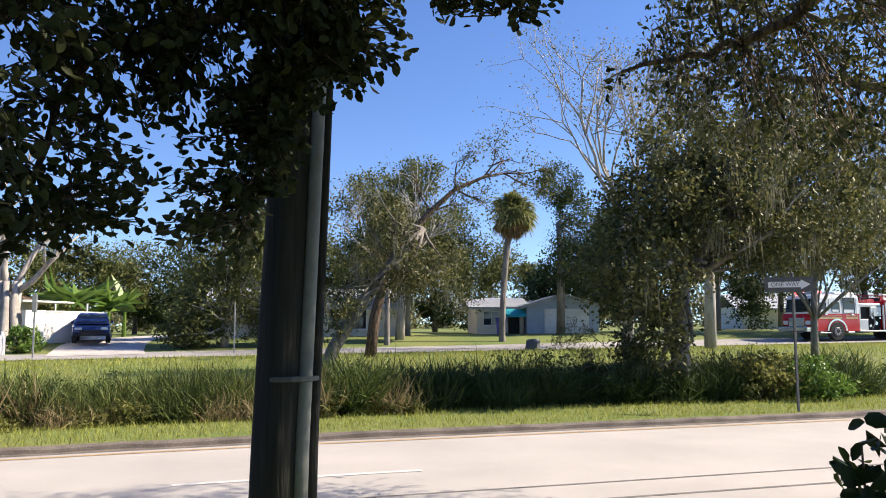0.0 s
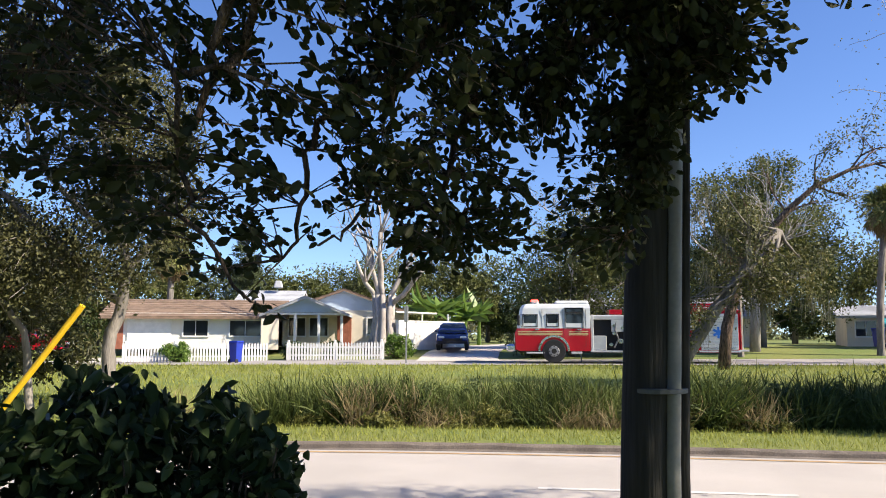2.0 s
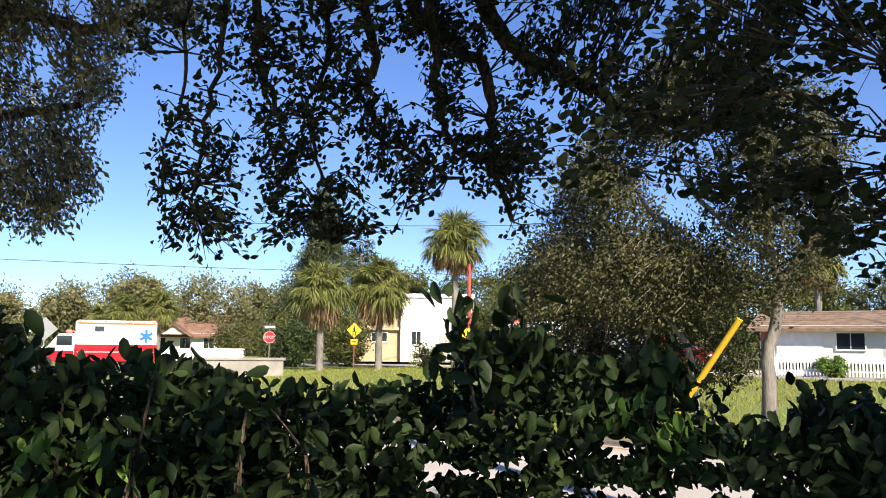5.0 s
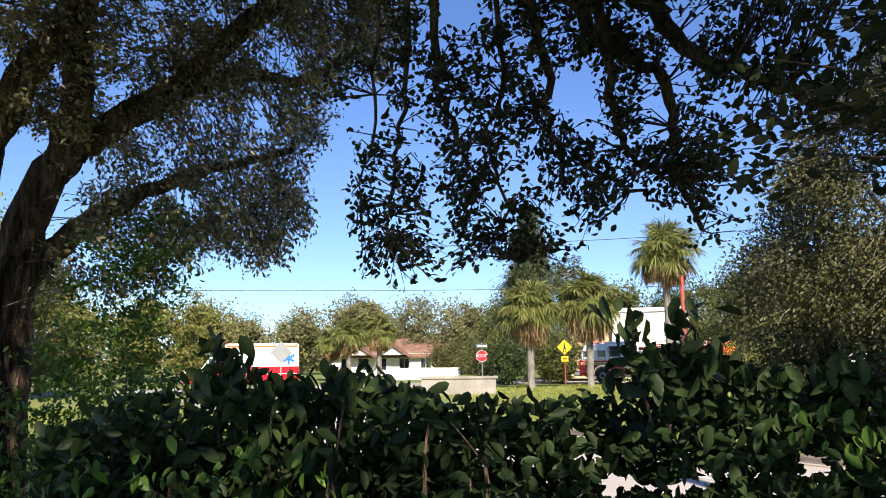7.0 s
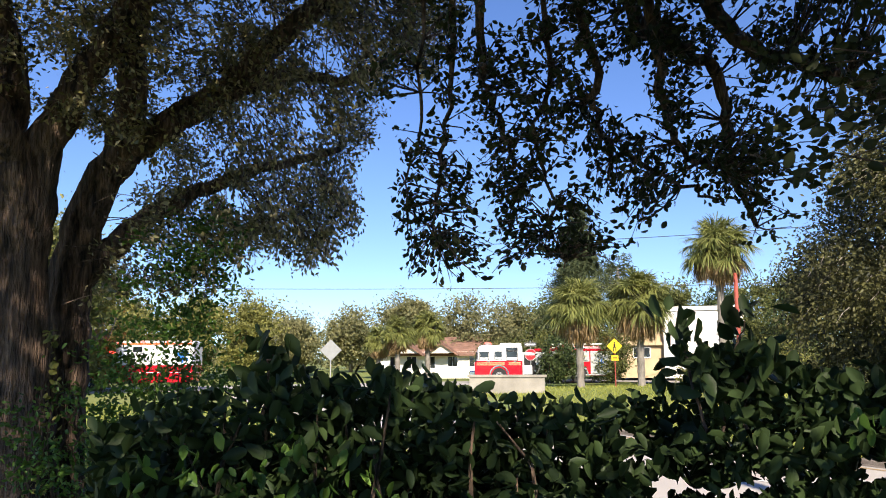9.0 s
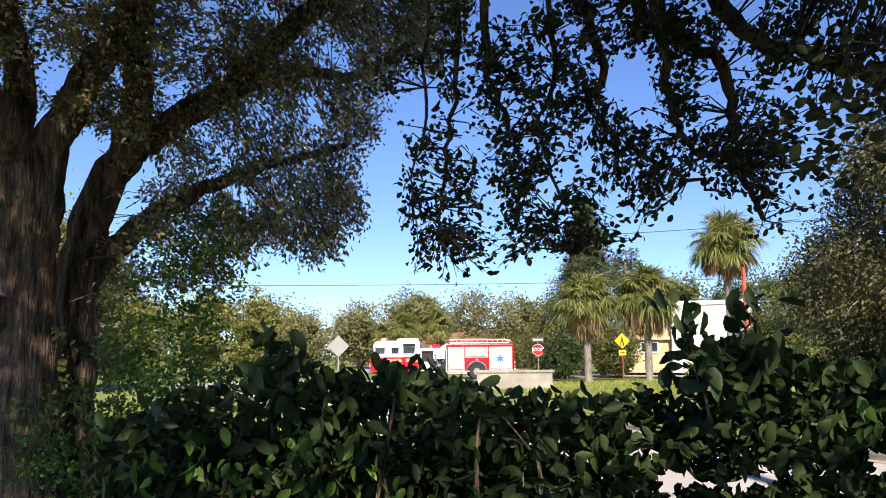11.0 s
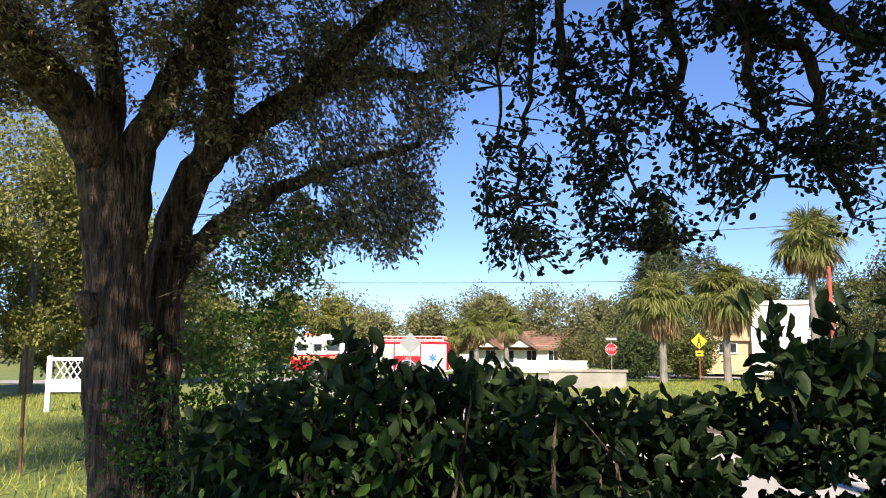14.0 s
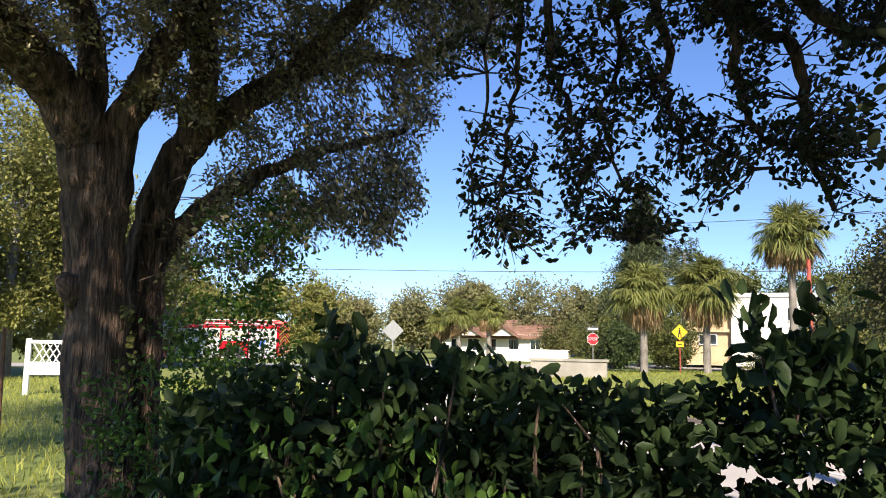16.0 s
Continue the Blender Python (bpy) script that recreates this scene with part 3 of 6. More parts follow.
    for s in (-1, 1):
        part("beacon", Build().box((4.2, s * .7, 2.84), (.37, .5, .15), .05), M_LIGHTRED, lb, "lit red beacon")
    # pump panel
    part("pump_house", Build().box((.62, 0, 1.3), (1.9, 1.9, 1.4), .03), M_DARK, e, "dark open pump bay")
    for s in (-1, 1):
        y = s * 1.17
        panel(e, "pump_frame", -.38, -.28, .55, 2.1, y, .1, M_STEEL)
        panel(e, "pump_frame", 1.45, 1.58, .55, 2.2, y, .1, M_STEEL)
        panel(e, "pump_panel", .85, 1.45, .6, 1.25, y - s * .05, .12, M_STEEL, "brushed metal pump panel")
        panel(e, "pump_panel", -.22, .62, 1.42, 1.98, y - s * .08, .10, M_STEEL, "brushed metal gauge panel")
        panel(e, "running_board", -.4, 1.6, .5, .58, y, .3, M_STEEL, "ribbed running board")
        for x, z, r in ((.2, 1.0, .12), (.5, 1.35, .08), (.1, 1.6, .07), (.5, 1.7, .07), (1.1, 1.0, .10), (-.1, 1.3, .06), (.65, .85, .09)):
            part("gauge", Build().disc((x, y - s * .12, z), r, .2, 'y', 14), M_CHROME, e, "round gauge or outlet")
        part("hose", Build().tube([(.4, s * 1.1, 1.9), (.45, s * 1.16, 1.5), (.3, s * 1.16, 1.1), (.5, s * 1.14, .7)], .04, 6), M_CONDUIT, e, "grey hose")
    part("deck_box", Build().box((.6, 0, 2.08), (1.7, 2.2, .22), .04), M_STEEL, e, "silver crosslay cover")
    panel(e, "warning_sign", .1, .7, 2.22, 2.44, 0, 1.9, M_RED, "red hose bed end")
    # rear body
    part("body", Build().box((-2.78, 0, 1.42), (4.75, 2.4, 1.84), .04), M_RED, e, "red rear body")
    for s in (-1, 1):
        y = s * 1.215
        for x0, x1, z0, z1 in ((-1.62, -.46, .62, 2.24), (-3.34, -1.7, 1.5, 2.24), (-5.08, -3.42, .62, 2.24)):
            dr = panel(e, "locker_door", x0, x1, z0, z1, y, .05, M_STEEL, "silver roll-up locker door", .015)
            n = int((z1 - z0) / .12)
            sl = Build()
            for j in range(1, n):
                z = z0 + (z1 - z0) * j / n
                sl.box(((x0 + x1) / 2, y + s * .026, z), (x1 - x0 - .06, .012, .012))
            part("slat_joint", sl, M_CHROME, dr)
            panel(dr, "door_bar", x0 + .1, x1 - .1, z0 + .06, z0 + .1, y + s * .04, .03, M_CHROME, "chrome pull bar", .008)
        part("wheel_arch", arch(-2.5, y - .01 * s, y + s * .06, .56, .64, .74), M_CHROME, e, "polished wheel arch trim")
        part("wheel_arch_liner", arch(-2.5, y - .35 * s, y + s * .01, .56, .05, .65), M_DARK, e)
        panel(e, "side_light", -2.62, -2.42, 1.33, 1.42, y + s * .03, .04, M_LIGHTRED, "lit red side marker")
        star(e, -4.2, y + s * .035, 1.4, .26, M_STARBLUE)
        for x, z in ((-.62, .95), (-.8, 1.2), (-1.0, 1.5), (-1.25, 1.85)):
            part("swoosh_stripe", Build().box((x, y + s * .035, z), (.34, .012, .09)), M_GOLD, e, "gold swoosh stripe")
        panel(e, "stripe", -3.2, -1.8, 1.86, 1.93, y + s * .04, .012, M_GOLD, "gold stripe", 0)
        panel(e, "rub_rail", -5.15, -.4, .52, .6, y, .1, M_STEEL)
        panel(e, "top_rail", -5.15, -.4, 2.28, 2.4, y - s * .02, .08, M_RED, "red top rail")
        panel(e, "rail_trim", -5.15, -.4, 2.4, 2.43, y - s * .02, .09, M_STEEL)
        lad = Build()
        lad.tube([(-4.9, s * .95, 2.52), (-.6, s * .95, 2.52)], .035, 6).tube([(-4.9, s * .95, 2.74), (-.6, s * .95, 2.74)], .035, 6)
        for j in range(12):
            x = -4.8 + j * .37
            lad.tube([(x, s * .95, 2.52), (x, s * .95, 2.74)], .018, 5)
        part("ladder", lad, M_RED if s < 0 else M_STEEL, e, "ladder along the top")
        panel(e, "hosebed_side", -4.9, -.5, 2.36, 2.62, s * .8, .06, M_RED, "red hose bed side")
    part("hose_bed", Build().box((-2.75, 0, 2.45), (4.4, 1.4, .2), .03), M_DARK, e, "dark hose bed")
    part("roof_beacon", Build().box((-4.95, 0, 2.66), (.2, 2.0, .16), .05), M_LIGHTRED, e, "lit red rear beacon bar")
    part("rear_panel", Build().box((-5.2, 0, 1.5), (.06, 2.38, 1.8), .02), M_RED, e, "red rear panel")
    for j in range(9):
        for s in (-1, 1):
            b = Build()
            z = .7 + j * .2
            b.add([(-5.235, 0.0, z + .30), (-5.235, 0.0, z + .40), (-5.235, s * 1.17, z - .1 + .1), (-5.235, s * 1.17, z - .1)], [(0, 1, 2, 3)])
            part("chevron", b, M_ORANGE if j % 2 else M_YELLOW, e, "orange and yellow chevron stripe")
    part("tailboard", Build().box((-5.3, 0, .6), (.5, 2.4, .08), .02), M_STEEL, e, "ribbed tailboard")
    for x in (3.3, -2.5):
        for s in (-1, 1):
            wheel(e, x, s * 1.11, .54, .34)
    for o in e.children_recursive:
        if o.type != 'MESH':
            continue
        co = np.empty(len(o.data.vertices) * 3)
        o.data.vertices.foreach_get("co", co)
        co = co.reshape(-1, 3)
        rigid = o.name.startswith(("wheel", "rim", "hub", "gauge"))
        co[:, 0] = co[:, 0] - .03 * co[:, 0].mean() if rigid else co[:, 0] * .97
        o.data.vertices.foreach_set("co", co.ravel())
    return e


def ambulance():
    e = thing("ambulance", "white and red box ambulance", "ambulance")
    part("body", Build().box((-1.3, 0, 1.85), (4.4, 2.35, 2.0), .1), M_WHITEPAINT, e, "white box body")
    part("lower_body", Build().box((-1.3, 0, .75), (4.42, 2.37, .6), .05), M_RED, e, "red lower skirt")
    part("red_band", Build().box((-1.3, 0, 1.25), (4.43, 2.38, .42), .02), M_RED, e, "broad red band")
    cab = Build()
    rings = []
    prof = [(.9, .5), (3.3, .5), (3.35, 1.15), (2.3, 1.3), (1.75, 2.05), (.9, 2.1)]
    for y in (-1.0, -.95, .95, 1.0):
        rings.append([(x, y, z) for x, z in prof])
    part("cab", cab.loft(rings), M_WHITEPAINT, e, "white van cab")
    for s in (-1, 1):
        panel(e, "cab_skirt", .95, 3.3, .5, 1.1, s * 1.0, .05, M_RED, "red lower cab")
        panel(e, "window", 1.05, 1.85, 1.4, 1.95, s * 1.0, .04, M_GLASS, "dark cab window")
        panel(e, "window", -.6, -.1, 2.2, 2.5, s * 1.175, .03, M_GLASS, "small dark side window")
        panel(e, "stripe", -3.4, .8, 2.62, 2.72, s * 1.18, .02, M_ORANGE, "thin orange stripe", 0)
        star(e, -2.9, s * 1.2, 1.95, .38, M_STARBLUE)
        for x in (2.4, -2.0):
            wheel(e, x, s * .95, .4, .28)
        for k in range(4):
            part("marker_light", Build().box((.7 - k * 1.35, s * 1.16, 2.78), (.2, .06, .1), .02), M_LIGHTRED, e, "lit red marker")
    part("windscreen", Build().add([(2.32, -.85, 1.32), (2.32, .85, 1.32), (1.8, .8, 2.02), (1.8, -.8, 2.02)], [(0, 1, 2, 3)]), M_GLASS, e, "dark windscreen")
    part("light_bar", Build().box((1.2, 0, 2.2), (.3, 1.5, .14), .04), M_LIGHTRED, e, "lit red light bar")
    part("bumper", Build().box((3.4, 0, .6), (.18, 2.0, .26), .05), M_CHROME, e, "chrome bumper")
    return e


def car(name, label, m, mat, kind=0):
    """A parked car, van or pickup; local +x is its front."""
    e = thing(name, label, "car", m)
    prof = [(-2.15, .38), (2.1, .38), (2.18, .62), (2.05, .85), (1.1, 1.0), (-2.1, 1.02), (-2.2, .75)]
    rings = [[(x * k, y, .38 + (z - .38) * (1 if abs(y) < .9 else .94)) for x, z in prof] for y, k in ((-.9, .97), (-.86, 1), (.86, 1), (.9, .97))]
    part("body", Build().loft(rings), mat, e)
    x0, x1 = ((-1.9, 1.0), (-2.0, 1.2), (-.3, 1.0))[kind]
    cab = Build()
    rings = []
    for z, a, b, w in ((1.0, x0 - .1, x1 + .15, .84), (1.2, x0, x1 - .1, .8), (1.5, x0 + .35, x1 - .65, .68), (1.56, x0 + .5, x1 - .85, .6)):
        rings.append([(a, -w, z), (b, -w, z), (b, w, z), (a, w, z)])
    part("cabin", cab.loft(rings), mat, e)
    for s in (-1, 1):
        b = Build().add([(x0 + .12, s * .83, 1.08), (x1 - .05, s * .83, 1.08), (x1 - .6, s * .715, 1.46), (x0 + .38, s * .715, 1.46)], [(0, 1, 2, 3)])
        part("side_window", b, M_GLASS, e, "dark side window")
        part("headlight", Build().box((2.1, s * .62, .74), (.14, .36, .14), .04), M_SIGNWHITE, e, "clear headlight")
        part("mirror", Build().box((.72, s * .98, 1.08), (.14, .18, .13), .04), mat, e)
        for x in (1.35, -1.35):
            wheel(e, x, s * .8, .33, .22)
    part("windscreen", Build().add([(x1 + .12, -.74, 1.05), (x1 + .12, .74, 1.05), (x1 - .58, .62, 1.49), (x1 - .58, -.62, 1.49)], [(0, 1, 2, 3)]), M_GLASS, e, "dark windscreen")
    part("grille", Build().box((2.17, 0, .6), (.06, 1.1, .16), .02), M_DARK, e, "dark grille")
    part("bumper", Build().box((2.16, 0, .46), (.12, 1.7, .14), .04), M_DARK if kind else mat, e)
    return e


engine = fire_engine()
amb = ambulance()


def P2(x, y):
    return float(gz(x, y))


def ground_pose(x, y, rz=0, dz=0.0):
    return pose(x, y, P2(x, y) + dz, 0, 0, rz)


car("parked_car", "dark blue family car parked on the driveway", ground_pose(-7.6, 45.5, -82, .05), M_CARBLUE, 1)
car("parked_pickup", "brown pickup parked by the far lawn", ground_pose(40, 46, 200), M_BROWNTRUCK, 2)
car("parked_car", "pale grey car parked by the far lawn", ground_pose(46.5, 48, 190), M_SIGNBACK, 0)
car("parked_car", "silver car parked deep in the driveway", ground_pose(.3, 66, 250), M_SIGNWHITE, 0)
car("parked_car", "red car parked behind the bushes", ground_pose(-33.5, 42.5, 10), M_RED, 0)
car("parked_car", "white car parked behind the bushes", ground_pose(-38.5, 43.5, 10), M_SIGNWHITE, 0)


# ---- houses ----
def wall_box(parent, name, x0, x1, y0, y1, z0, z1, mat, label=""):
    return part(name, Build().box(((x0 + x1) / 2, (y0 + y1) / 2, (z0 + z1) / 2), (x1 - x0, y1 - y0, z1 - z0)), mat, parent, label)


def gable_roof(parent, x0, x1, y0, y1, z0, rise, mat, along='x', over=.45, thick=.14):
    """A pitched roof with eaves, laid in courses."""
    if along == 'x':
        m, half, run, lo, hi = (y0 + y1) / 2, (y1 - y0) / 2 + over, (y1 - y0) / 2, x0 - over, x1 + over
    else:
        m, half, run, lo, hi = (x0 + x1) / 2, (x1 - x0) / 2 + over, (x1 - x0) / 2, y0 - over, y1 + over
    sl = rise / run

    def pt(u, v, z):
        return (u, v, z) if along == 'x' else (v, u, z)
    top = z0 + rise
    low = top - sl * half
    roof = part("roof", Build().loft([[pt(u, m - half, low - thick), pt(u, m, top - thick), pt(u, m + half, low - thick), pt(u, m + half, low - .01), pt(u, m, top - .01), pt(u, m - half, low - .01)] for u in (lo, hi)]), mat, parent)
    for s in (-1, 1):
        rows = 9
        for k in range(rows):
            a, c = k / rows, (k + 1.06) / rows
            va, vc = m + s * half * (1 - a), m + s * half * (1 - min(c, 1))
            za, zc = top - sl * half * (1 - a), top - sl * half * (1 - min(c, 1))
            b = Build().add([pt(lo - .02, va, za), pt(hi + .02, va, za), pt(hi + .02, vc, zc), pt(lo - .02, vc, zc), pt(lo - .02, va, za + .035), pt(hi + .02, va, za + .035), pt(hi + .02, vc, zc + .006), pt(lo - .02, vc, zc + .006)],
                            [(0, 1, 2, 3), (4, 5, 6, 7), (0, 1, 5, 4), (1, 2, 6, 5), (2, 3, 7, 6), (3, 0, 4, 7)])
            part("roof_course", b, mat, roof)
    return roof


def gable_end(parent, x0, x1, y, z0, rise, mat, label="", th=.12):
    b = Build()
    xm = (x0 + x1) / 2
    b.loft([[(x0, yy, z0), (x1, yy, z0), (xm, yy, z0 + rise)] for yy in (y, y + th)])
    return part("gable_wall", b, mat, parent, label)


def win(parent, x0, x1, z0, z1, y, name="window", mat=None, frame_mat=None):
    w = panel(parent, name, x0, x1, z0, z1, y, .05, mat or M_GLASS, "", 0)
    fr = Build()
    for a0, a1, b0, b1 in ((x0 - .07, x1 + .07, z1, z1 + .07), (x0 - .07, x1 + .07, z0 - .09, z0), (x0 - .07, x0, z0, z1), (x1, x1 + .07, z0, z1), ((x0 + x1) / 2 - .02, (x0 + x1) / 2 + .02, z0, z1)):
        fr.box(((a0 + a1) / 2, y - .02, (b0 + b1) / 2), (a1 - a0, .07, b1 - b0))
    part("window_frame", fr, frame_mat or M_WHITEWOOD, w)
    return w


# gabled house with a porch, its gables tinted blue-grey for shade
h = thing("porch_house", "gabled house with a white porch, gables tinted blue-grey for shade", "house", pose(-15.0, 46.0, 1.05, 0, 0, 14))
wall_box(h, "wall", -3.4, 4.2, 1.2, 8, 0, 2.35, M_STUCCO, "pale stucco wall")
gable_roof(h, -3.4, 4.2, 1.2, 8, 2.3, 1.35, M_SHINGLE, 'y', .4)
gable_end(h, -3.4, 4.2, 1.15, 2.3, 1.35, M_SHADESIDING, "gable siding tinted blue-grey for shade")
gable_roof(h, -4.0, .6, -1.6, 1.4, 2.1, .95, M_GREYROOF, 'y', .35)
gable_end(h, -4.0, .6, -1.6, 2.05, .95, M_SHADESIDING, "porch gable tinted blue-grey for shade")
wall_box(h, "beam", -4.0, .6, -1.6, -1.4, 1.95, 2.12, M_WHITEWOOD, "white porch beam")
for x in (-3.9, -2.3, -.9, .45):
    part("porch_column", Build().box((x, -1.5, 1.0), (.16, .16, 2.0), .02), M_WHITEWOOD, h, "white porch column")
win(h, -3.0, -2.0, .7, 1.8, 1.16)
win(h, -1.7, -.6, .7, 1.8, 1.16)
panel(h, "door", .0, .9, .05, 1.95, 1.17, .06, M_BRICK, "brown front door")
win(h, 1.9, 2.9, .8, 1.8, 1.16)
wall_box(h, "annex", -6.5, -3.6, 4, 9, 0, 3.0, M_STUCCOWHITE, "pale annex")
gable_roof(h, -6.6, -3.0, 4, 9, 3.0, .8, M_GREYROOF, 'x', .4)
part("roof_vent", Build().box((-4.4, 5.8, 4.2), (.6, .6, .5), .06, taper=.7), M_GREYROOF, h, "small roof cupola")

# long low house with carport
h = thing("ranch_house", "long low house with a brown shingle roof", "house", pose(-24.5, 43.0, .95, 0, 0, 22))
wall_box(h, "wall", -3.2, 6.5, 0, 7, 0, 2.15, M_STUCCOWHITE, "white stucco wall")
gable_roof(h, -3.2, 6.5, 0, 7, 2.1, 1.0, M_SHINGLE, 'x', .6)
panel(h, "garage_door", -2.3, .2, .05, 1.85, -.03, .06, M_WHITEWOOD, "white garage door")
wall_box(h, "brick_panel", -3.15, -2.5, -.06, -.02, 0, 1.9, M_BRICK, "red brick facing")
win(h, .9, 2.3, .8, 1.7, -.03)
win(h, 3.6, 5.4, .8, 1.7, -.03)
wall_box(h, "side_wall", 5.5, 6.5, -2.5, 0, 0, 1.8, M_STUCCO, "tan stucco side wall")
# white garden wall with a flat roof frame behind
h = thing("garden_wall", "white stucco garden wall beside the driveway", "wall", pose(-9.9, 44.0, .95, 0, 0, 68))
wall_box(h, "wall", -1.2, 6.0, -.1, .1, 0, 1.62, M_STUCCOWHITE)
wall_box(h, "cap", -1.25, 6.05, -.13, .13, 1.62, 1.70, M_STUCCOWHITE)
for x in (-.4, 2.6, 5.6):
    part("post", Build().tube([(x, .9, .02), (x, .9, 2.2)], .05, 8), M_WHITEWOOD, h, "white carport post")
part("carport_roof", Build().box((2.0, 1.9, 2.2), (4.4, 2.2, .1), .02), M_STUCCOWHITE, h, "flat carport roof")

# house with a garage, its front tinted pale blue for shade
h = thing("garage_house", "cream house with a garage, front tinted pale blue for shade", "house", pose(21.5, 50.0, 1.0, 0, 0, -12))
wall_box(h, "wall", -2.4, 2.6, 0, 9, 0, 2.25, M_SHADESIDING, "wall tinted pale blue for shade")
wall_box(h, "side_wall", -5.8, -2.5, .8, 9, 0, 2.1, M_STUCCO, "cream stucco wall")
gable_roof(h, -2.4, 2.6, 0, 9, 2.2, .72, M_GREYROOF, 'y', .5)
gable_roof(h, -6.0, -2.4, .8, 9, 2.1, .7, M_GREYROOF, 'x', .4)
gable_end(h, -2.4, 2.6, -.01, 2.2, .68, M_SHADESIDING, "gable wall tinted pale blue for shade")
gd = panel(h, "garage_door", -1.2, 1.9, .04, 1.9, -.05, .08, M_WHITEWOOD, "white panelled garage door")
for r in range(4):
    for c in range(4):
        part("door_panel", Build().box((-.82 + c * .77, -.1, .3 + r * .46), (.62, .03, .34), .012), M_WHITEWOOD, gd)
aw = Build().add([(-3.9, .7, 2.05), (-2.5, .7, 2.05), (-2.5, -.4, 1.5), (-3.9, -.4, 1.5), (-2.5, -.4, 1.32), (-3.9, -.4, 1.32), (-3.9, .7, 1.5), (-2.5, .7, 1.5)], [(0, 1, 2, 3), (3, 2, 4, 5), (0, 3, 5, 6), (1, 2, 4, 7)])
part("awning", aw, M_TEAL, h, "teal canvas awning")
win(h, -5.3, -4.2, .8, 1.7, .77)
panel(h, "door", -3.6, -2.8, .05, 1.9, .77, .06, M_DARK, "dark side door")
h = thing("hidden_house", "low pale house behind the leaning tree", "house", pose(3.5, 50.0, 1.0, 0, 0, -4))
wall_box(h, "wall", -5, 6.5, 0, 8, 0, 2.2, M_STUCCO, "tan stucco wall")
gable_roof(h, -5, 6.5, 0, 8, 2.15, 1.15, M_GREYROOF, 'x', .7)
win(h, -3.0, -1.2, .8, 1.8, -.03)
win(h, 2.0, 4.4, .6, 1.9, -.03)
h = thing("white_house", "white low house behind the parked cars", "house", pose(50, 55, .9, 0, 0, -20))
wall_box(h, "wall", -9, 9, 0, 8, 0, 2.4, M_STUCCOWHITE)
gable_roof(h, -9, 9, 0, 8, 2.35, 1.2, M_GREYROOF, 'x', .6)
win(h, -5, -3, .8, 1.8, -.03)
win(h, 2, 4, .8, 1.8, -.03)

# two-storey stucco building at the junction
h = thing("stucco_building", "cream two-storey stucco building with flat roof", "building", pose(*at(-55.8, 62, .35), 0, 0, 57))
wall_box(h, "wall", -2.9, 2.9, 0, 10, 0, 5.1, M_STUCCOWHITE, "bright white stucco block")
wall_box(h, "wall", -6.2, -2.9, .6, 9, 0, 3.7, M_TAN, "tan lower wing")
wall_box(h, "parapet", -3.0, 3.0, -.12, .12, 5.1, 5.4, M_STUCCOWHITE)
wall_box(h, "parapet", -6.3, -2.9, .45, .72, 3.7, 3.95, M_STUCCO)
win(h, -2.0, -1.3, 1.4, 2.4, -.03)
win(h, 1.0, 1.7, 3.4, 4.3, -.03)
panel(h, "door", .2, 1.2, .05, 2.2, -.03, .06, M_STUCCO, "tan door")
win(h, -5.2, -4.0, 1.6, 2.3, .57)
wall_box(h, "ledge", -6.2, -2.9, .3, .6, 2.5, 2.75, M_TAN, "tan ledge")
part("wall_lamp", Build().box((2.1, -.1, 4.0), (.2, .2, .3), .04), M_DARK, h, "small dark wall lamp")
part("air_conditioner", Build().box((1.9, -.25, .5), (.8, .5, .9), .05), M_SIGNBACK, h, "grey air-conditioning unit")
# red tile villa
h = thing("tile_roof_villa", "white villa with red clay tile gables", "house")
h.matrix_basis = pose(*at(-74.4, 83, .2), 0, 0, 66)
wall_box(h, "wall", -7, 7, 0, 8, 0, 2.4, M_STUCCOWHITE)
gable_roof(h, -7, 7, 0, 8, 2.35, 1.7, M_REDTILE, 'x', .6)
for x in (-3.5, .2):
    gable_roof(h, x - 1.5, x + 1.5, -1.5, 1, 2.3, 1.0, M_REDTILE, 'y', .3)
    gable_end(h, x - 1.5, x + 1.5, -1.5, 2.25, .95, M_STUCCO)
for x in (-5, -3.2, -1.2, 1.2, 3.5, 5.2):
    win(h, x - .5, x + .5, .7, 1.9, -.03)
h = thing("low_white_wall", "low white wall in front of the villa", "wall")
h.matrix_basis = pose(*at(-72.2, 68, .2), 0, 0, 72)
wall_box(h, "wall", -3.0, 3.0, -.12, .12, 0, .95, M_STUCCOWHITE)
wall_box(h, "cap", -3.1, 3.1, -.16, .16, .95, 1.03, M_STUCCOWHITE)
h = thing("culvert_headwall", "stained concrete headwall at the ditch end", "wall")
h.matrix_basis = pose(*at(-69.2, 40, .0), 0, 0, 65)
wall_box(h, "wall", -2.2, 1.6, -.2, .2, -.4, .95, M_CONCRETE)
wall_box(h, "cap", -2.3, 1.7, -.26, .26, .95, 1.07, M_CONCRETE)


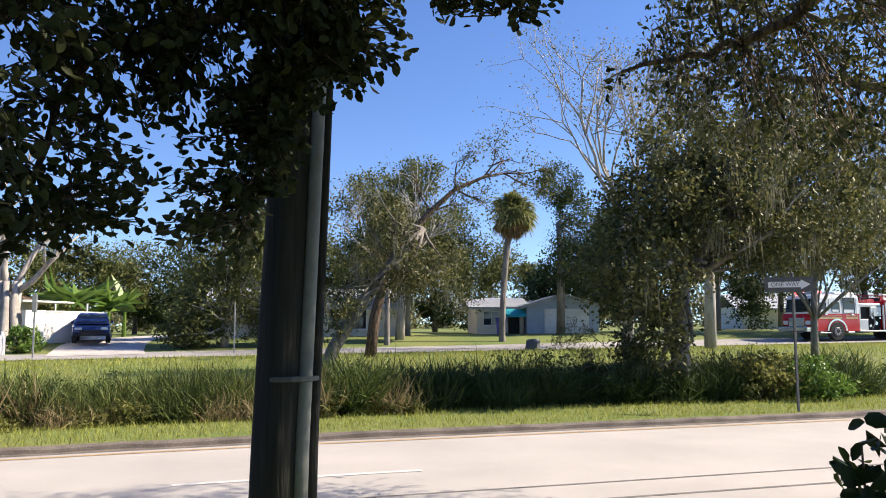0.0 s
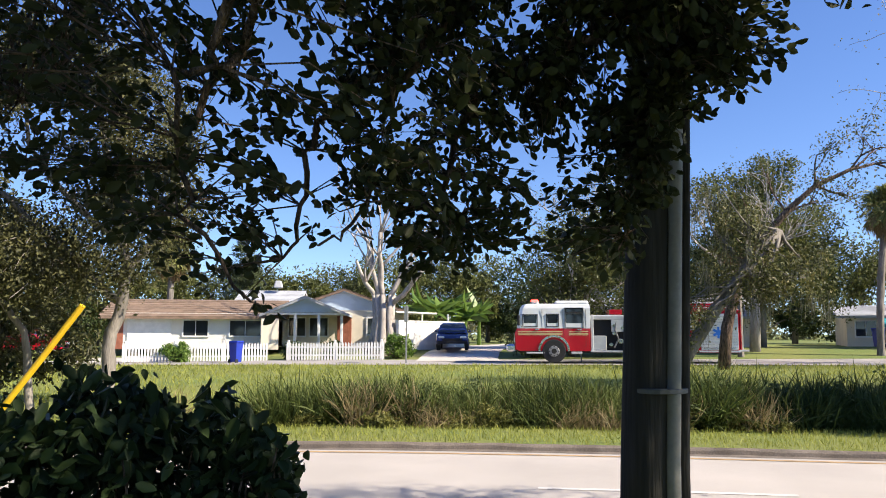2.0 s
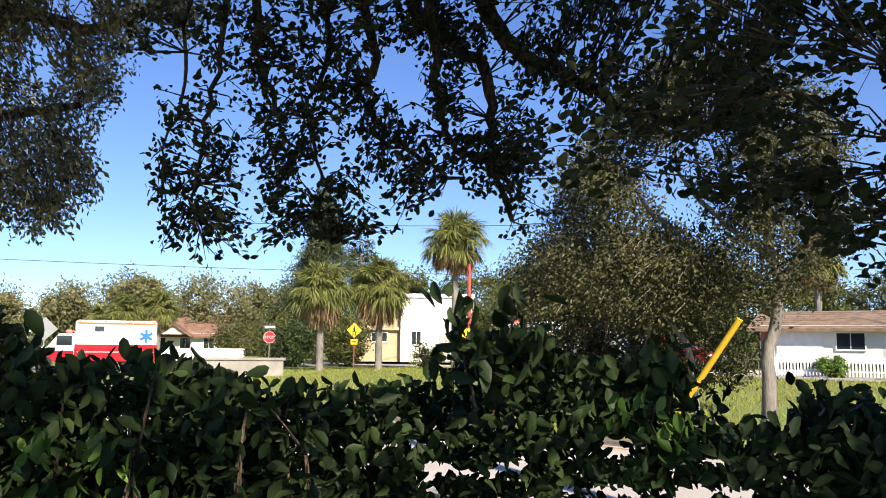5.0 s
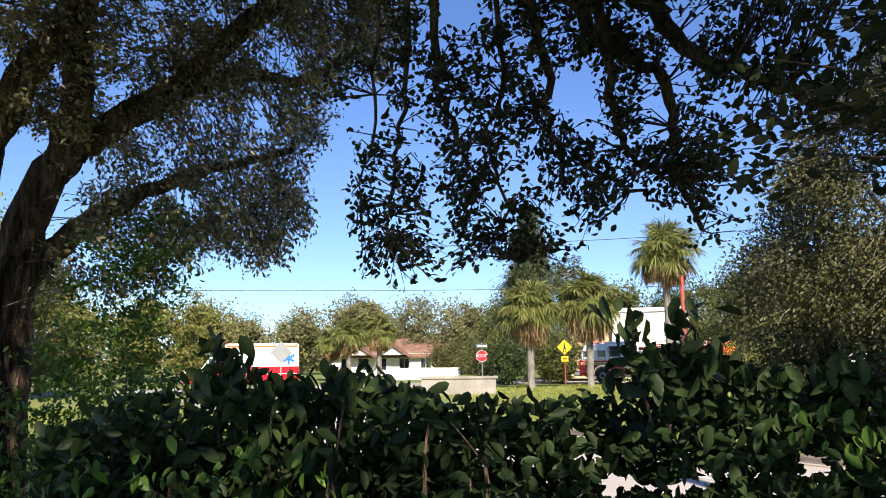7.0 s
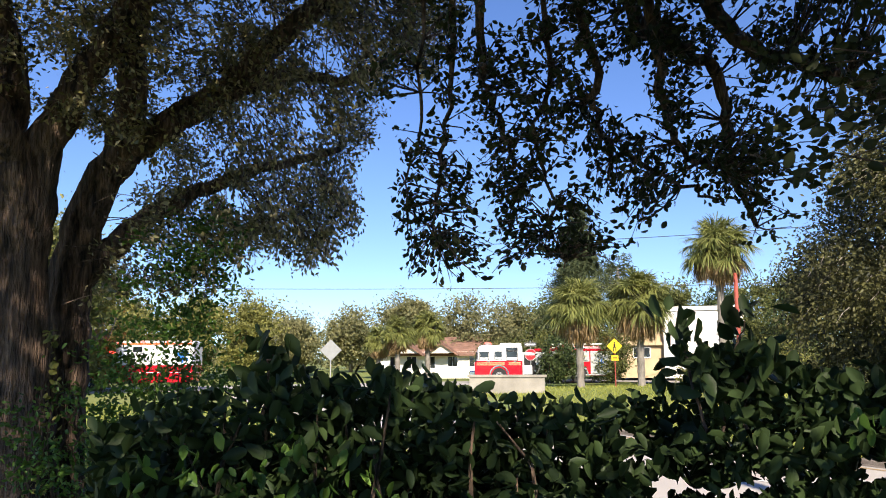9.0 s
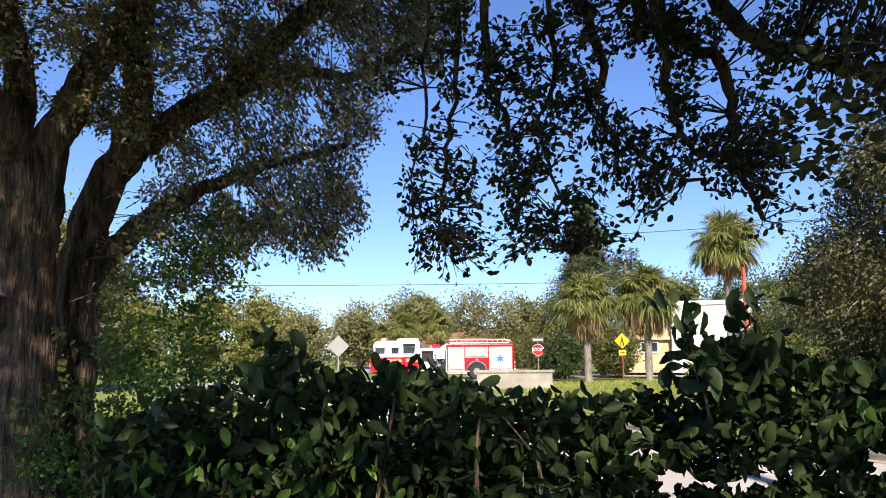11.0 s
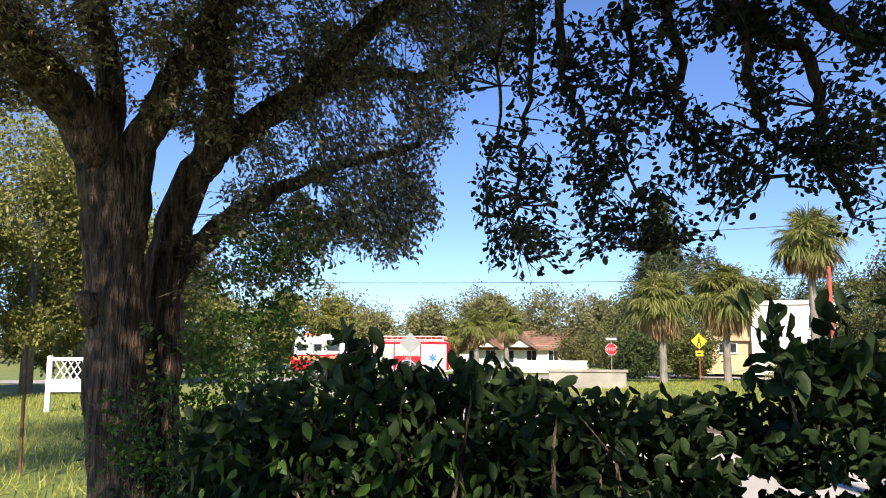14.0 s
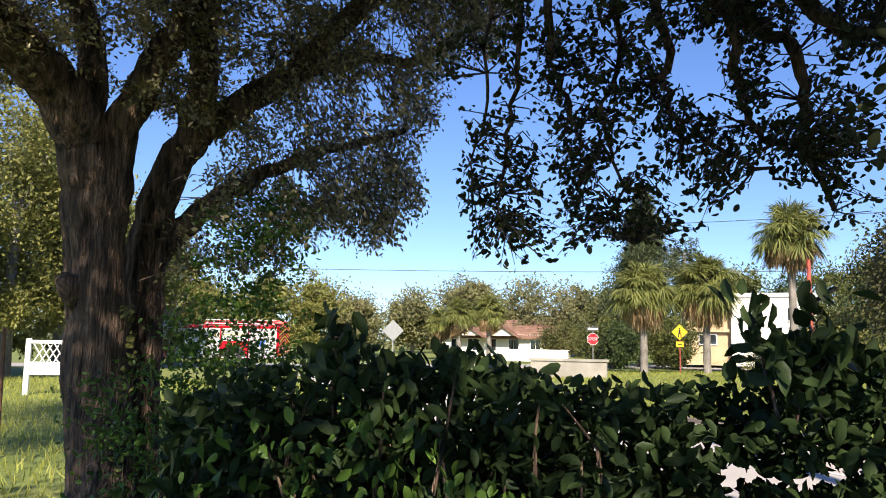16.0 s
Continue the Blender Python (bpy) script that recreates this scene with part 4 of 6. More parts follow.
# ---- picket fences and small street things ----
def picket_fence(x0, y0, x1, y1, label):
    d = Vector((x1 - x0, y1 - y0, 0))
    n = int(d.length / .15)
    f = thing("picket_fence", label, "fence", pose(x0, y0, P2(x0, y0)))
    rz = math.atan2(d.y, d.x)
    proto = Build()
    proto.loft([[(-.045, -.012, .06), (.045, -.012, .06), (.045, -.012, .90), (0, -.012, 1.0), (-.045, -.012, .90)], [(-.045, .012, .06), (.045, .012, .06), (.045, .012, .90), (0, .012, 1.0), (-.045, .012, .90)]])
    me = proto.mesh("picket", M_WHITEWOOD)
    for i in range(n + 1):
        p = d * (i / n)
        z = P2(x0 + p.x, y0 + p.y) - P2(x0, y0)
        o = new("picket", me)
        o.parent = f
        o.matrix_basis = Matrix.Translation((p.x, p.y, z)) @ Matrix.Rotation(rz, 4, 'Z')
        if i % 16 == 0:
            part("post", Build().box((p.x + .03, p.y + .08, z + .55), (.11, .11, 1.12), .02), M_WHITEWOOD, f)
    for z in (.3, .72):
        b = Build().box((d.x / 2, d.y / 2 + .035, z + (P2(x1, y1) - P2(x0, y0)) / 2), (d.length, .035, .08), rz=rz)
        part("rail", b, M_WHITEWOOD, f)
    return f


picket_fence(-22.9, 36.0, -16.4, 38.8, "white wooden picket fence along the front lawn")
picket_fence(-15.3, 38.9, -10.4, 40.0, "white wooden picket fence before the porch house")


def cart(m, label, mat):
    e = thing("wheeled_bin", label, "bin", m)
    b = Build()
    b.loft([[(-k, -k * 1.15, z), (k, -k * 1.15, z), (k, k * 1.15, z), (-k, k * 1.15, z)] for k, z in ((.17, .06), (.18, .2), (.225, .95), (.24, .98), (.24, 1.02))])
    part("body", b, mat, e)
    part("lid", Build().box((.02, 0, 1.06), (.52, .58, .09), .03), mat, e)
    part("handle", Build().tube([(-.27, -.2, 1.0), (-.31, 0, 1.0), (-.27, .2, 1.0)], .02, 6), mat, e)
    for s in (-1, 1):
        part("wheel", Build().disc((-.17, s * .23, .11), .11, .05), M_BLACK, e)
    return e


cart(ground_pose(-17.0, 36.4, 70), "blue wheeled recycling bin on the lawn edge", M_BLUE)
cart(ground_pose(16.3, 47.6, 200), "dark blue wheeled bin beside the garage", M_BLUE)
cart(ground_pose(-2.0, 56, 200), "dark blue wheeled bin on the driveway", M_BLUE)
t = thing("tree_stump", "short dark tree stump on the lawn", "stump", ground_pose(14.0, 36.0))
part("stump", Build().tube([(0, 0, -.1), (0, 0, .2), (.02, 0, .44), (.02, .01, .5)], [.42, .36, .33, .28], 12, .08, random), M_POST, t)

e = thing("utility_pole", "weathered wooden utility pole, darkened for shade, with grey conduit", "pole", pose(.50, 6.18, -.31) @ Matrix.Scale(1.3, 4))
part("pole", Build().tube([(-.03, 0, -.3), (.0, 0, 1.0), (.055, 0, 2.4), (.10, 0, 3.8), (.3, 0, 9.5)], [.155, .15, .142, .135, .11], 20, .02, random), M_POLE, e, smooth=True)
part("conduit", Build().tube([(.115, -.10, -.3), (.135, -.10, 1.0), (.185, -.095, 2.4), (.235, -.09, 3.8), (.41, -.07, 9.0)], .042, 12), M_CONDUIT, e, "pale grey conduit", smooth=True)
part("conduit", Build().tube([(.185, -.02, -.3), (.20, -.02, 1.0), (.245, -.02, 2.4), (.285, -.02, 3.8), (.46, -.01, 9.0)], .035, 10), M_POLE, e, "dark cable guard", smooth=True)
for z in (1.38, 3.2):
    o = .10 * (z / 3.8)
    part("strap", Build().disc((.03 + o, -.01, z), .172, .03, 'z', 20), M_POST, e, "dark metal strap")


def text_part(name, words, size, parent, m, mat, label=""):
    cu = bpy.data.curves.new(name, 'FONT')
    cu.body, cu.size, cu.align_x, cu.align_y, cu.extrude = words, size, 'CENTER', 'CENTER', .001
    cu.materials.append(mat)
    ob = new(name, cu)
    ob.parent = parent
    ob.matrix_basis = m
    return tagged(ob, label)


def arrow_plate(parent, m, s=1.0, direction=1):
    holder = part("sign_plate", Build().box((0, 0, 0), (.92 * s, .012, .31 * s), .0), M_POST, parent, "black one-way plate")
    holder.matrix_basis = m
    a = Build()
    k = direction
    y = -.0085
    a.add([(k * -.39 * s, y, -.058 * s), (k * .22 * s, y, -.058 * s), (k * .22 * s, y, -.10 * s), (k * .40 * s, y, 0), (k * .22 * s, y, .10 * s), (k * .22 * s, y, .058 * s), (k * -.39 * s, y, .058 * s)], [tuple(range(7))])
    part("arrow", a, M_SIGNWHITE, holder, "white arrow")
    text_part("lettering", "ONE WAY", .115 * s, holder, pose(-.07 * s * k, -.0105, 0, 90, 0, 0), M_POST, "black lettering")
    return holder


p = at(39.1, 17.6)
e = thing("one_way_sign", "black one-way sign on a dark steel post", "road sign", pose(p.x, p.y, P2(p.x, p.y)))
part("post", Build().box((0, 0, 1.36), (.06, .04, 2.9), .01), M_POST, e)
arrow_plate(e, pose(-.12, -.04, 2.56, 0, 0, -33), 1.0, 1)
part("bracket", Build().box((0, -.03, 2.56), (.1, .04, .2), .01), M_GALV, e)

p = at(-12.9, 37.6)
e = thing("blank_sign", "grey sign edge-on atop a galvanised post", "road sign", pose(p.x, p.y, P2(p.x, p.y)))
part("post", Build().box((0, 0, 1.4), (.07, .05, 2.8), .01), M_GALV, e)
part("sign_plate", Build().box((.0, -.04, 2.35), (.16, .62, .75), .0, rz=.15), M_SIGNBACK, e)
p = at(-12.9 + 12.7, 37.8)
e = thing("sign_post", "bare galvanised post by the far road", "post", pose(p.x, p.y, P2(p.x, p.y)))
part("post", Build().box((0, 0, 1.2), (.06, .05, 2.4), .01), M_GALV, e)

p = at(-82.45, 41)
e = thing("diamond_sign", "back of a grey diamond warning sign", "road sign", pose(p.x, p.y, P2(p.x, p.y), 0, 0, 82))
part("post", Build().box((0, .05, 1.2), (.06, .05, 2.5), .01), M_GALV, e)
part("sign_plate", Build().loft([[(0, y, 1.85), (.56, y, 2.41), (0, y, 2.97), (-.56, y, 2.41)] for y in (0, .012)]), M_SIGNBACK, e, "bare grey sign back")

p = at(-67.9, 57)
e = thing("stop_sign", "red stop sign under a one-way plate", "road sign", pose(p.x, p.y, P2(p.x, p.y), 0, 0, 62))
part("post", Build().box((0, .05, 1.5), (.06, .05, 3.1), .01), M_GALV, e)
octo = [(math.cos(radians(22.5 + 45 * k)) * .44, math.sin(radians(22.5 + 45 * k)) * .44) for k in range(8)]
part("sign_rim", Build().loft([[(x, y, 2.05 + z) for x, z in octo] for y in (0, .012)]), M_SIGNWHITE, e, "white sign rim")
part("sign_plate", Build().loft([[(x * .93, y, 2.05 + z * .93) for x, z in octo] for y in (-.006, .0)]), M_SIGNRED, e, "red octagonal plate")
text_part("lettering", "STOP", .30, e, pose(0, -.009, 2.05, 90, 0, 0), M_SIGNWHITE, "white lettering")
arrow_plate(e, pose(0, -.02, 2.78), .95, -1)


def crossing_sign(az, r, zc, rz, s=1.0):
    p = at(az, r)
    e = thing("crossing_sign", "yellow diamond pedestrian crossing sign", "road sign", pose(p.x, p.y, P2(p.x, p.y), 0, 0, rz))
    part("post", Build().box((0, .05, zc * .55), (.06, .05, zc * 1.15), .01), M_RUST, e)
    k = .55 * s
    part("sign_plate", Build().loft([[(0, y, zc - k), (k, y, zc), (0, y, zc + k), (-k, y, zc)] for y in (0, .012)]), M_YELLOW, e, "yellow diamond plate")
    w = Build()
    w.box((0, -.006, zc + .24 * s), (.1 * s, .008, .1 * s)).box((0, -.006, zc + .02 * s), (.13 * s, .008, .3 * s)).box((-.09 * s, -.006, zc - .24 * s), (.07 * s, .008, .3 * s), 0, 0).box((.09 * s, -.006, zc - .24 * s), (.07 * s, .008, .3 * s))
    part("symbol", w, M_DARK, e, "black walking symbol")
    part("arrow_plate", Build().box((0, 0, zc - .85 * s), (.5 * s, .012, .38 * s), .0), M_YELLOW, e, "small yellow arrow plate")
    part("arrow", Build().box((0, -.009, zc - .85 * s), (.3 * s, .006, .08 * s), 0), M_DARK, e, "black arrow")


crossing_sign(-61.9, 45, 2.3, 58, .78)
crossing_sign(-53.6, 46, 2.1, 52, .78)
p = at(-53.5, 46.5)
e = thing("red_post", "tall red-brown painted pole beside a palm", "pole", pose(p.x, p.y, P2(p.x, p.y)))
part("pole", Build().tube([(0, 0, -.2), (0, 0, 3), (-.02, 0, 6.3)], [.13, .12, .11], 12), M_RUST, e, smooth=True)

e = thing("guy_wire_guard", "yellow plastic guy-wire guard slanting to the lawn", "guy wire")
part("guard", Build().tube([at(-39.6, 17.2, .3), at(-37.3, 16.8, 1.35), at(-34.9, 16.4, 2.42)], .062, 10), M_YELLOW, e)
part("wire", Build().tube([at(-34.9, 16.4, 2.42), at(-20, 14.5, 9.5)], .008, 5), M_WIRE, e, "thin steel wire")

p0 = at(-106.7, 23)
e = thing("lattice_fence", "white lattice fence panel between posts", "fence", pose(p0.x, p0.y, P2(p0.x, p0.y), 0, 0, 92))
for x in (0, 2.4):
    part("post", Build().box((x, 0, .7), (.13, .13, 1.5), .02), M_WHITEWOOD, e)
for x0 in (0,):
    for z in (.55, .80, 1.36):
        part("rail", Build().box((x0 + 1.2, 0, z), (2.3, .06, .09), .01), M_WHITEWOOD, e)
    part("board", Build().box((x0 + 1.2, 0, .67), (2.26, .03, .2), .0), M_WHITEWOOD, e)
    for s in (-1, 1):
        for k in range(14):
            x = x0 + .1 + k * .165
            z0, z1 = (.82, 1.33)
            b = Build().add([(x, s * .01, z0 if s > 0 else z1), (x + .03, s * .01, z0 if s > 0 else z1), (min(x + .33, x0 + 2.3), s * .01, z1 if s > 0 else z0), (min(x + .30, x0 + 2.3), s * .01, z1 if s > 0 else z0)], [(0, 1, 2, 3)])
            part("slat", b, M_WHITEWOOD, e)
p = at(-108.0, 11.5)
e = thing("metal_stake", "thin rusty stake standing in the grass", "stake", pose(p.x, p.y, P2(p.x, p.y)))
part("stake", Build().tube([(0, 0, -.1), (-.05, -.05, 1.65)], .022, 6), M_STAKE, e)


def cable(a, b, sag, r=.02):
    pts = []
    for i in range(17):
        t = i / 16
        p = Vector(a).lerp(Vector(b), t)
        p.z -= sag * 4 * t * (1 - t)
        pts.append(p)
    e = thing("overhead_cable", "thin black overhead cable across the street", "cable")
    part("wire", Build().tube(pts, r, 5), M_WIRE, e)


cable(at(-104, 60, 6.9), at(-40, 64, 7.3), .5)
cable(at(-74, 50, 9.2), at(-40, 52, 9.9), .3)


# ---- trees ----
def limb_points(pts, r, rng, wob=.03):
    """A smooth line through bearings (az, el) at the distance r, or rs, from the yard."""
    rs = r if hasattr(r, "__len__") else [r] * len(pts)
    ctl = [at(a, q, el=e) for (a, e), q in zip(pts, rs)]
    out = []
    for i in range(len(ctl) - 1):
        p0, p1, p2, p3 = ctl[max(i - 1, 0)], ctl[i], ctl[i + 1], ctl[min(i + 2, len(ctl) - 1)]
        for k in range(5):
            t = k / 5
            q = .5 * ((2 * p1) + (p2 - p0) * t + (2 * p0 - 5 * p1 + 4 * p2 - p3) * t * t + (3 * p1 - p0 - 3 * p2 + p3) * t ** 3)
            out.append(q + Vector(rng.normal(size=3) * wob * .3))
    out.append(ctl[-1])
    return out


def grow(b, p, d, length, r, depth, rng, tips, up=.25, spread=.55, sides=6, forks=(2, 4)):
    """A branching limb; its tips are collected."""
    n = 4
    pts, rad = [p], [r]
    q, dd = Vector(p), Vector(d)
    for i in range(n):
        dd = (dd + Vector(rng.normal(size=3)) * .16 + Vector((0, 0, up * .12))).normalized()
        q = q + dd * (length / n)
        pts.append(q.copy())
        rad.append(r * (1 - .5 * (i + 1) / n))
    b.tube(pts, rad, max(4, sides))
    if depth == 0:
        tips += [pts[-1], pts[2]]
        return
    for k in range(int(rng.integers(forks[0], forks[1]))):
        o = (dd + Vector(rng.normal(size=3)) * spread + Vector((0, 0, up * .4))).normalized()
        start = pts[int(rng.integers(2, n + 1))]
        grow(b, start, o, length * rng.uniform(.6, .85), r * .5, depth - 1, rng, tips, up, spread, sides - 1, forks)


def tree(label, base, trunk, radii, blobs, size, mat, bark, seed, per=40, tight=.16, limbs=12, aspect=.5, shape='kite', name="tree", group="", droop=0.0, shell=.45, moss=0):
    rng = np.random.default_rng(seed)
    e = thing(name, label, "tree", group=group)
    b = Build()
    z0 = P2(base[0], base[1])
    tp = [Vector((base[0] + x, base[1] + y, z0 + z)) for x, y, z in trunk]
    b.tube(tp, radii, 10, .07, rng)
    bl = [(base[0] + q[0], base[1] + q[1], z0 + q[2], *q[3:]) for q in blobs]
    cc, lv = clumps(rng, bl, per, tight, shell)
    for k in rng.choice(len(cc), min(limbs, len(cc)), replace=False):
        c = Vector(cc[k])
        s = tp[-1] if rng.random() < .5 else tp[-2]
        mid = s.lerp(c, .5) + Vector(rng.normal(size=3)) * .25 + Vector((0, 0, -.2))
        b.tube([s, s.lerp(mid, .5) + Vector(rng.normal(size=3)) * .12, mid, mid.lerp(c, .5) + Vector(rng.normal(size=3)) * .12, c], [radii[-1] * .55, radii[-1] * .42, radii[-1] * .3, radii[-1] * .2, .015], 6)
    part("trunk", b, bark, e, smooth=True)
    part("crown", leaf_mesh("crown", lv, size, mat, rng, aspect, None, droop, 1, shape), mat, e, kind="stuff")
    if moss:
        pick = cc[rng.choice(len(cc), moss)]
        c = (pick[:, None] + rng.normal(size=(moss, 14, 3)) * np.array([.10, .10, .12])).reshape(-1, 3)
        d = np.tile([0, 0, -1.0], (len(c), 1)) + rng.normal(size=(len(c), 3)) * .12
        part("hanging_moss", frond_mesh("hanging_moss", c, d, .75, .022, .1, M_MOSS, rng), None, e, "grey-green hanging moss", kind="stuff")
    return e


def frond_mesh(name, c, d, length, width, sag, mat, rng):
    """Long narrow blades from c along d whose outer halves sink by sag."""
    c, d = np.asarray(c, float), np.asarray(d, float)
    n = len(c)
    s = np.cross(d, [0, 0, 1.0]) + rng.normal(size=(n, 3)) * .3
    s /= np.linalg.norm(s, axis=1)[:, None] + 1e-9
    L = (length * rng.uniform(.75, 1.15, n))[:, None]
    down = np.array([0, 0, -1.0]) * L * sag * rng.uniform(.5, 1.5, (n, 1))
    v = np.stack([c - s * width * .3, c + s * width * .3, c + d * L * .5 + s * width * .5 + down * .2, c + d * L * .5 - s * width * .5 + down * .2, c + d * L * .82 + s * width * .3 + down * .6, c + d * L * .82 - s * width * .3 + down * .6, c + d * L * .95 + down], 1)
    f = [(0, 1, 2, 3), (3, 2, 4, 5), (5, 4, 6)]
    flat = np.concatenate([np.array(q) for q in f])
    loops = (np.arange(n)[:, None] * 7 + flat[None]).ravel()
    return fast_mesh(name, v.reshape(-1, 3), 7, loops, np.tile([4, 4, 3], n), mat)


def palm(az, r, height, spread, seed, label, dead=1.0, trunk_r=.2, lean=(0, 0)):
    rng = np.random.default_rng(seed)
    p = at(az, r)
    z0 = P2(p.x, p.y)
    e = thing("sabal_palm", label, "palm tree", pose(p.x, p.y, z0))
    b = Build()
    n = 16
    b.tube([(lean[0] * (i / n) ** 2, lean[1] * (i / n) ** 2, -.1 + height * i / n) for i in range(n + 1)], [trunk_r * (1.1 if i % 2 else 1) * (1 + .25 * (i == 0) + .35 * max(0, i / n - .8) * 5) for i in range(n + 1)], 12, .06, rng)
    part("trunk", b, M_BARKGREY, e, "ringed grey-brown trunk")
    top = np.array([lean[0], lean[1], height])
    stem = Build()
    for live in (True, False):
        cs, ds = [], []
        count = int(104 if live else 76 * dead)
        for k in range(count):
            a = rng.uniform(0, 2 * math.pi)
            el = rng.uniform(-.5, 1.45) if live else rng.uniform(-1.35, -.2)
            d = np.array([math.cos(a) * math.cos(el), math.sin(a) * math.cos(el), math.sin(el)])
            L = spread * rng.uniform(.14, .42) * (1 if live else .72)
            tip = top + d * L + np.array([0, 0, -.12 * L * math.cos(el)])
            stem.tube([tuple(top), tuple((top + tip) / 2 + np.array([0, 0, .08])), tuple(tip)], [.03, .022, .013], 4)
            out = d * .8 + np.array([0, 0, -.32 if live else -1.3])
            out /= np.linalg.norm(out)
            side = np.cross(out, [0, 0, 1.0])
            side /= np.linalg.norm(side) + 1e-6
            tilt = np.cross(side, out)
            roll = rng.uniform(-.5, .5)
            side = side * math.cos(roll) + tilt * math.sin(roll)
            wide = rng.uniform(1.3, 1.9) if live else rng.uniform(.35, .8)
            for j in range(30):
                f = (j / 29 - .5) * 2 * wide
                w = out * math.cos(f) + side * math.sin(f) + rng.normal(size=3) * .06
                cs.append(tip)
                ds.append(w / np.linalg.norm(w))
        part("fronds" if live else "dead_fronds", frond_mesh("fronds", cs, ds, spread * (.30 if live else .33), .062, .40 if live else .25, M_PALM if live else M_PALMDEAD, rng), None, e, "green fan fronds" if live else "hanging dry brown fronds", kind="stuff")
    part("petiole", stem, M_BARKGREY, e, kind="stuff")
    return e


palm(-54.55, 47.5, 8.0, 3.7, 11, "tall cabbage palm with a shaggy brown skirt")
palm(-64.35, 46, 4.7, 3.5, 12, "short cabbage palm with drooping dry fronds")
palm(-60.1, 46.5, 4.9, 3.7, 13, "short cabbage palm with drooping dry fronds")
palm(-77.6, 66, 4.0, 2.8, 14, "distant cabbage palm beyond the junction")
palm(-75.4, 68, 4.4, 3.0, 15, "distant cabbage palm beyond the junction")
palm(-79.0, 70, 3.4, 2.6, 16, "distant cabbage palm beyond the junction")
palm(19.0, 45.5, 7.6, 2.6, 17, "cabbage palm with a slim pale trunk", lean=(.7, 0), trunk_r=.17)
palm(10.6, 43, 6.2, 2.4, 18, "cabbage palm behind the leaning tree", trunk_r=.14)
palm(-29.6, 56, 6.6, 3.2, 19, "yellowing palm behind the low house")

# large bare banyan-like tree before the porch house
rng = np.random.default_rng(21)
p = at(-14.6, 44.6)
e = thing("bare_tree", "bleached bare tree with many fused trunks", "tree", pose(p.x, p.y, P2(p.x, p.y)))
b, tips = Build(), []
for k in range(9):
    a = k * 2.4
    x, y = math.cos(a) * .55, math.sin(a) * .4
    b.tube([(x * 1.6, y * 1.6, -.1), (x * 1.05, y, .9), (x * .8, y * .8, 2.0), (x * 1.0, y, 3.4)], [.34, .24, .2, .14], 8, .1, rng)
for k, (dx, dz, L) in enumerate(((-.42, 1, 3.7), (-.2, 1, 4.2), (.12, 1, 4.1), (.45, 1, 3.8), (.8, .9, 3.4), (-.7, 1, 2.8))):
    grow(b, Vector((dx * .6, rng.uniform(-.3, .3), 2.9)), Vector((dx, rng.uniform(-.2, .2), dz)).normalized(), L, .17, 3, rng, tips, .3, .38, 7)
part("trunk", b, M_BAREBARK, e, smooth=True)
pts = np.array([tuple(t) for t in tips])
lv = (pts[:, None] + rng.normal(size=(len(pts), 3, 3)) * .25).reshape(-1, 3)
part("leaves", leaf_mesh("leaves", lv, .12, M_TREEGREY, rng, .5, None, 0, 1, 'kite'), None, e, kind="stuff")
# bushes at its foot
for az, r, s, m, lab in ((-13.6, 42.5, .75, M_TROPIC, "bright green shrub behind the picket fence"), (-18.2, 43, .6, M_TREEDARK, "dark shrub by the porch"), (-20.9, 43, .55, M_TREEDARK, "dark shrub by the porch"), (-29, 42, .6, M_TROPIC, "low green shrub by the house wall"),
                         (-56.6, 52, 1.0, M_TREEYELLOW, "yellow-green shrub before the stucco building"), (-51.0, 46, 1.6, M_TREEYELLOW, "bright green shrub by the road"), (-49.4, 47, 1.6, M_TREE, "green shrub by the road"), (-47, 48, 1.4, M_TREE, "green shrub by the road"), (37.0, 20, .7, M_TREEYELLOW, "leafy shrub on the ditch bank"), (40.5, 20.5, .6, M_TROPIC, "leafy shrub on the ditch bank"), (34.5, 21.5, .5, M_TREEYELLOW, "leafy shrub on the ditch bank")):
    q = at(az, r)
    rg = np.random.default_rng(int(az * 10) % 997)
    e = thing("shrub", lab, "shrub", pose(q.x, q.y, P2(q.x, q.y)))
    cc, lv = clumps(rg, [(0, 0, s * .8, s * 1.2, s, s * .85, 60)], 34, .16, .3)
    part("foliage", leaf_mesh("foliage", lv, .16 if r > 30 else .11, m, rg, .5, None, 0, 1, 'kite'), None, e, kind="stuff")
    st = Build()
    for k in range(6):
        st.tube([(rg.normal() * .08, rg.normal() * .08, -.05), tuple(cc[k])], [.03, .012], 5)
    part("stem", st, M_BARK, e, kind="stuff")

# banana clump by the driveway
rng = np.random.default_rng(23)
for az, r, h in ((-8.6, 56, 2.3), (-9.6, 57, 2.8), (-7.6, 58, 2.5), (-10.8, 55, 2.6), (-11.8, 58, 3.0)):
    q = at(az, r)
    e = thing("banana_plant", "broad-leaved banana plant by the driveway", "plant", pose(q.x, q.y, P2(q.x, q.y)))
    part("stem", Build().tube([(0, 0, -.1), (0, 0, h * .5), (.05, 0, h)], [.16, .13, .08], 8), M_TROPIC, e)
    c = np.array([(0, 0, h - .1)] * 26) + rng.normal(size=(26, 3)) * .12
    d = np.concatenate([rng.normal(size=(26, 2)), rng.uniform(-.3, 1.1, (26, 1))], 1)
    part("leaves", leaf_mesh("leaves", c, 1.7, M_TROPIC, rng, .26, d, .1, .1, 'blade'), None, e, kind="stuff")

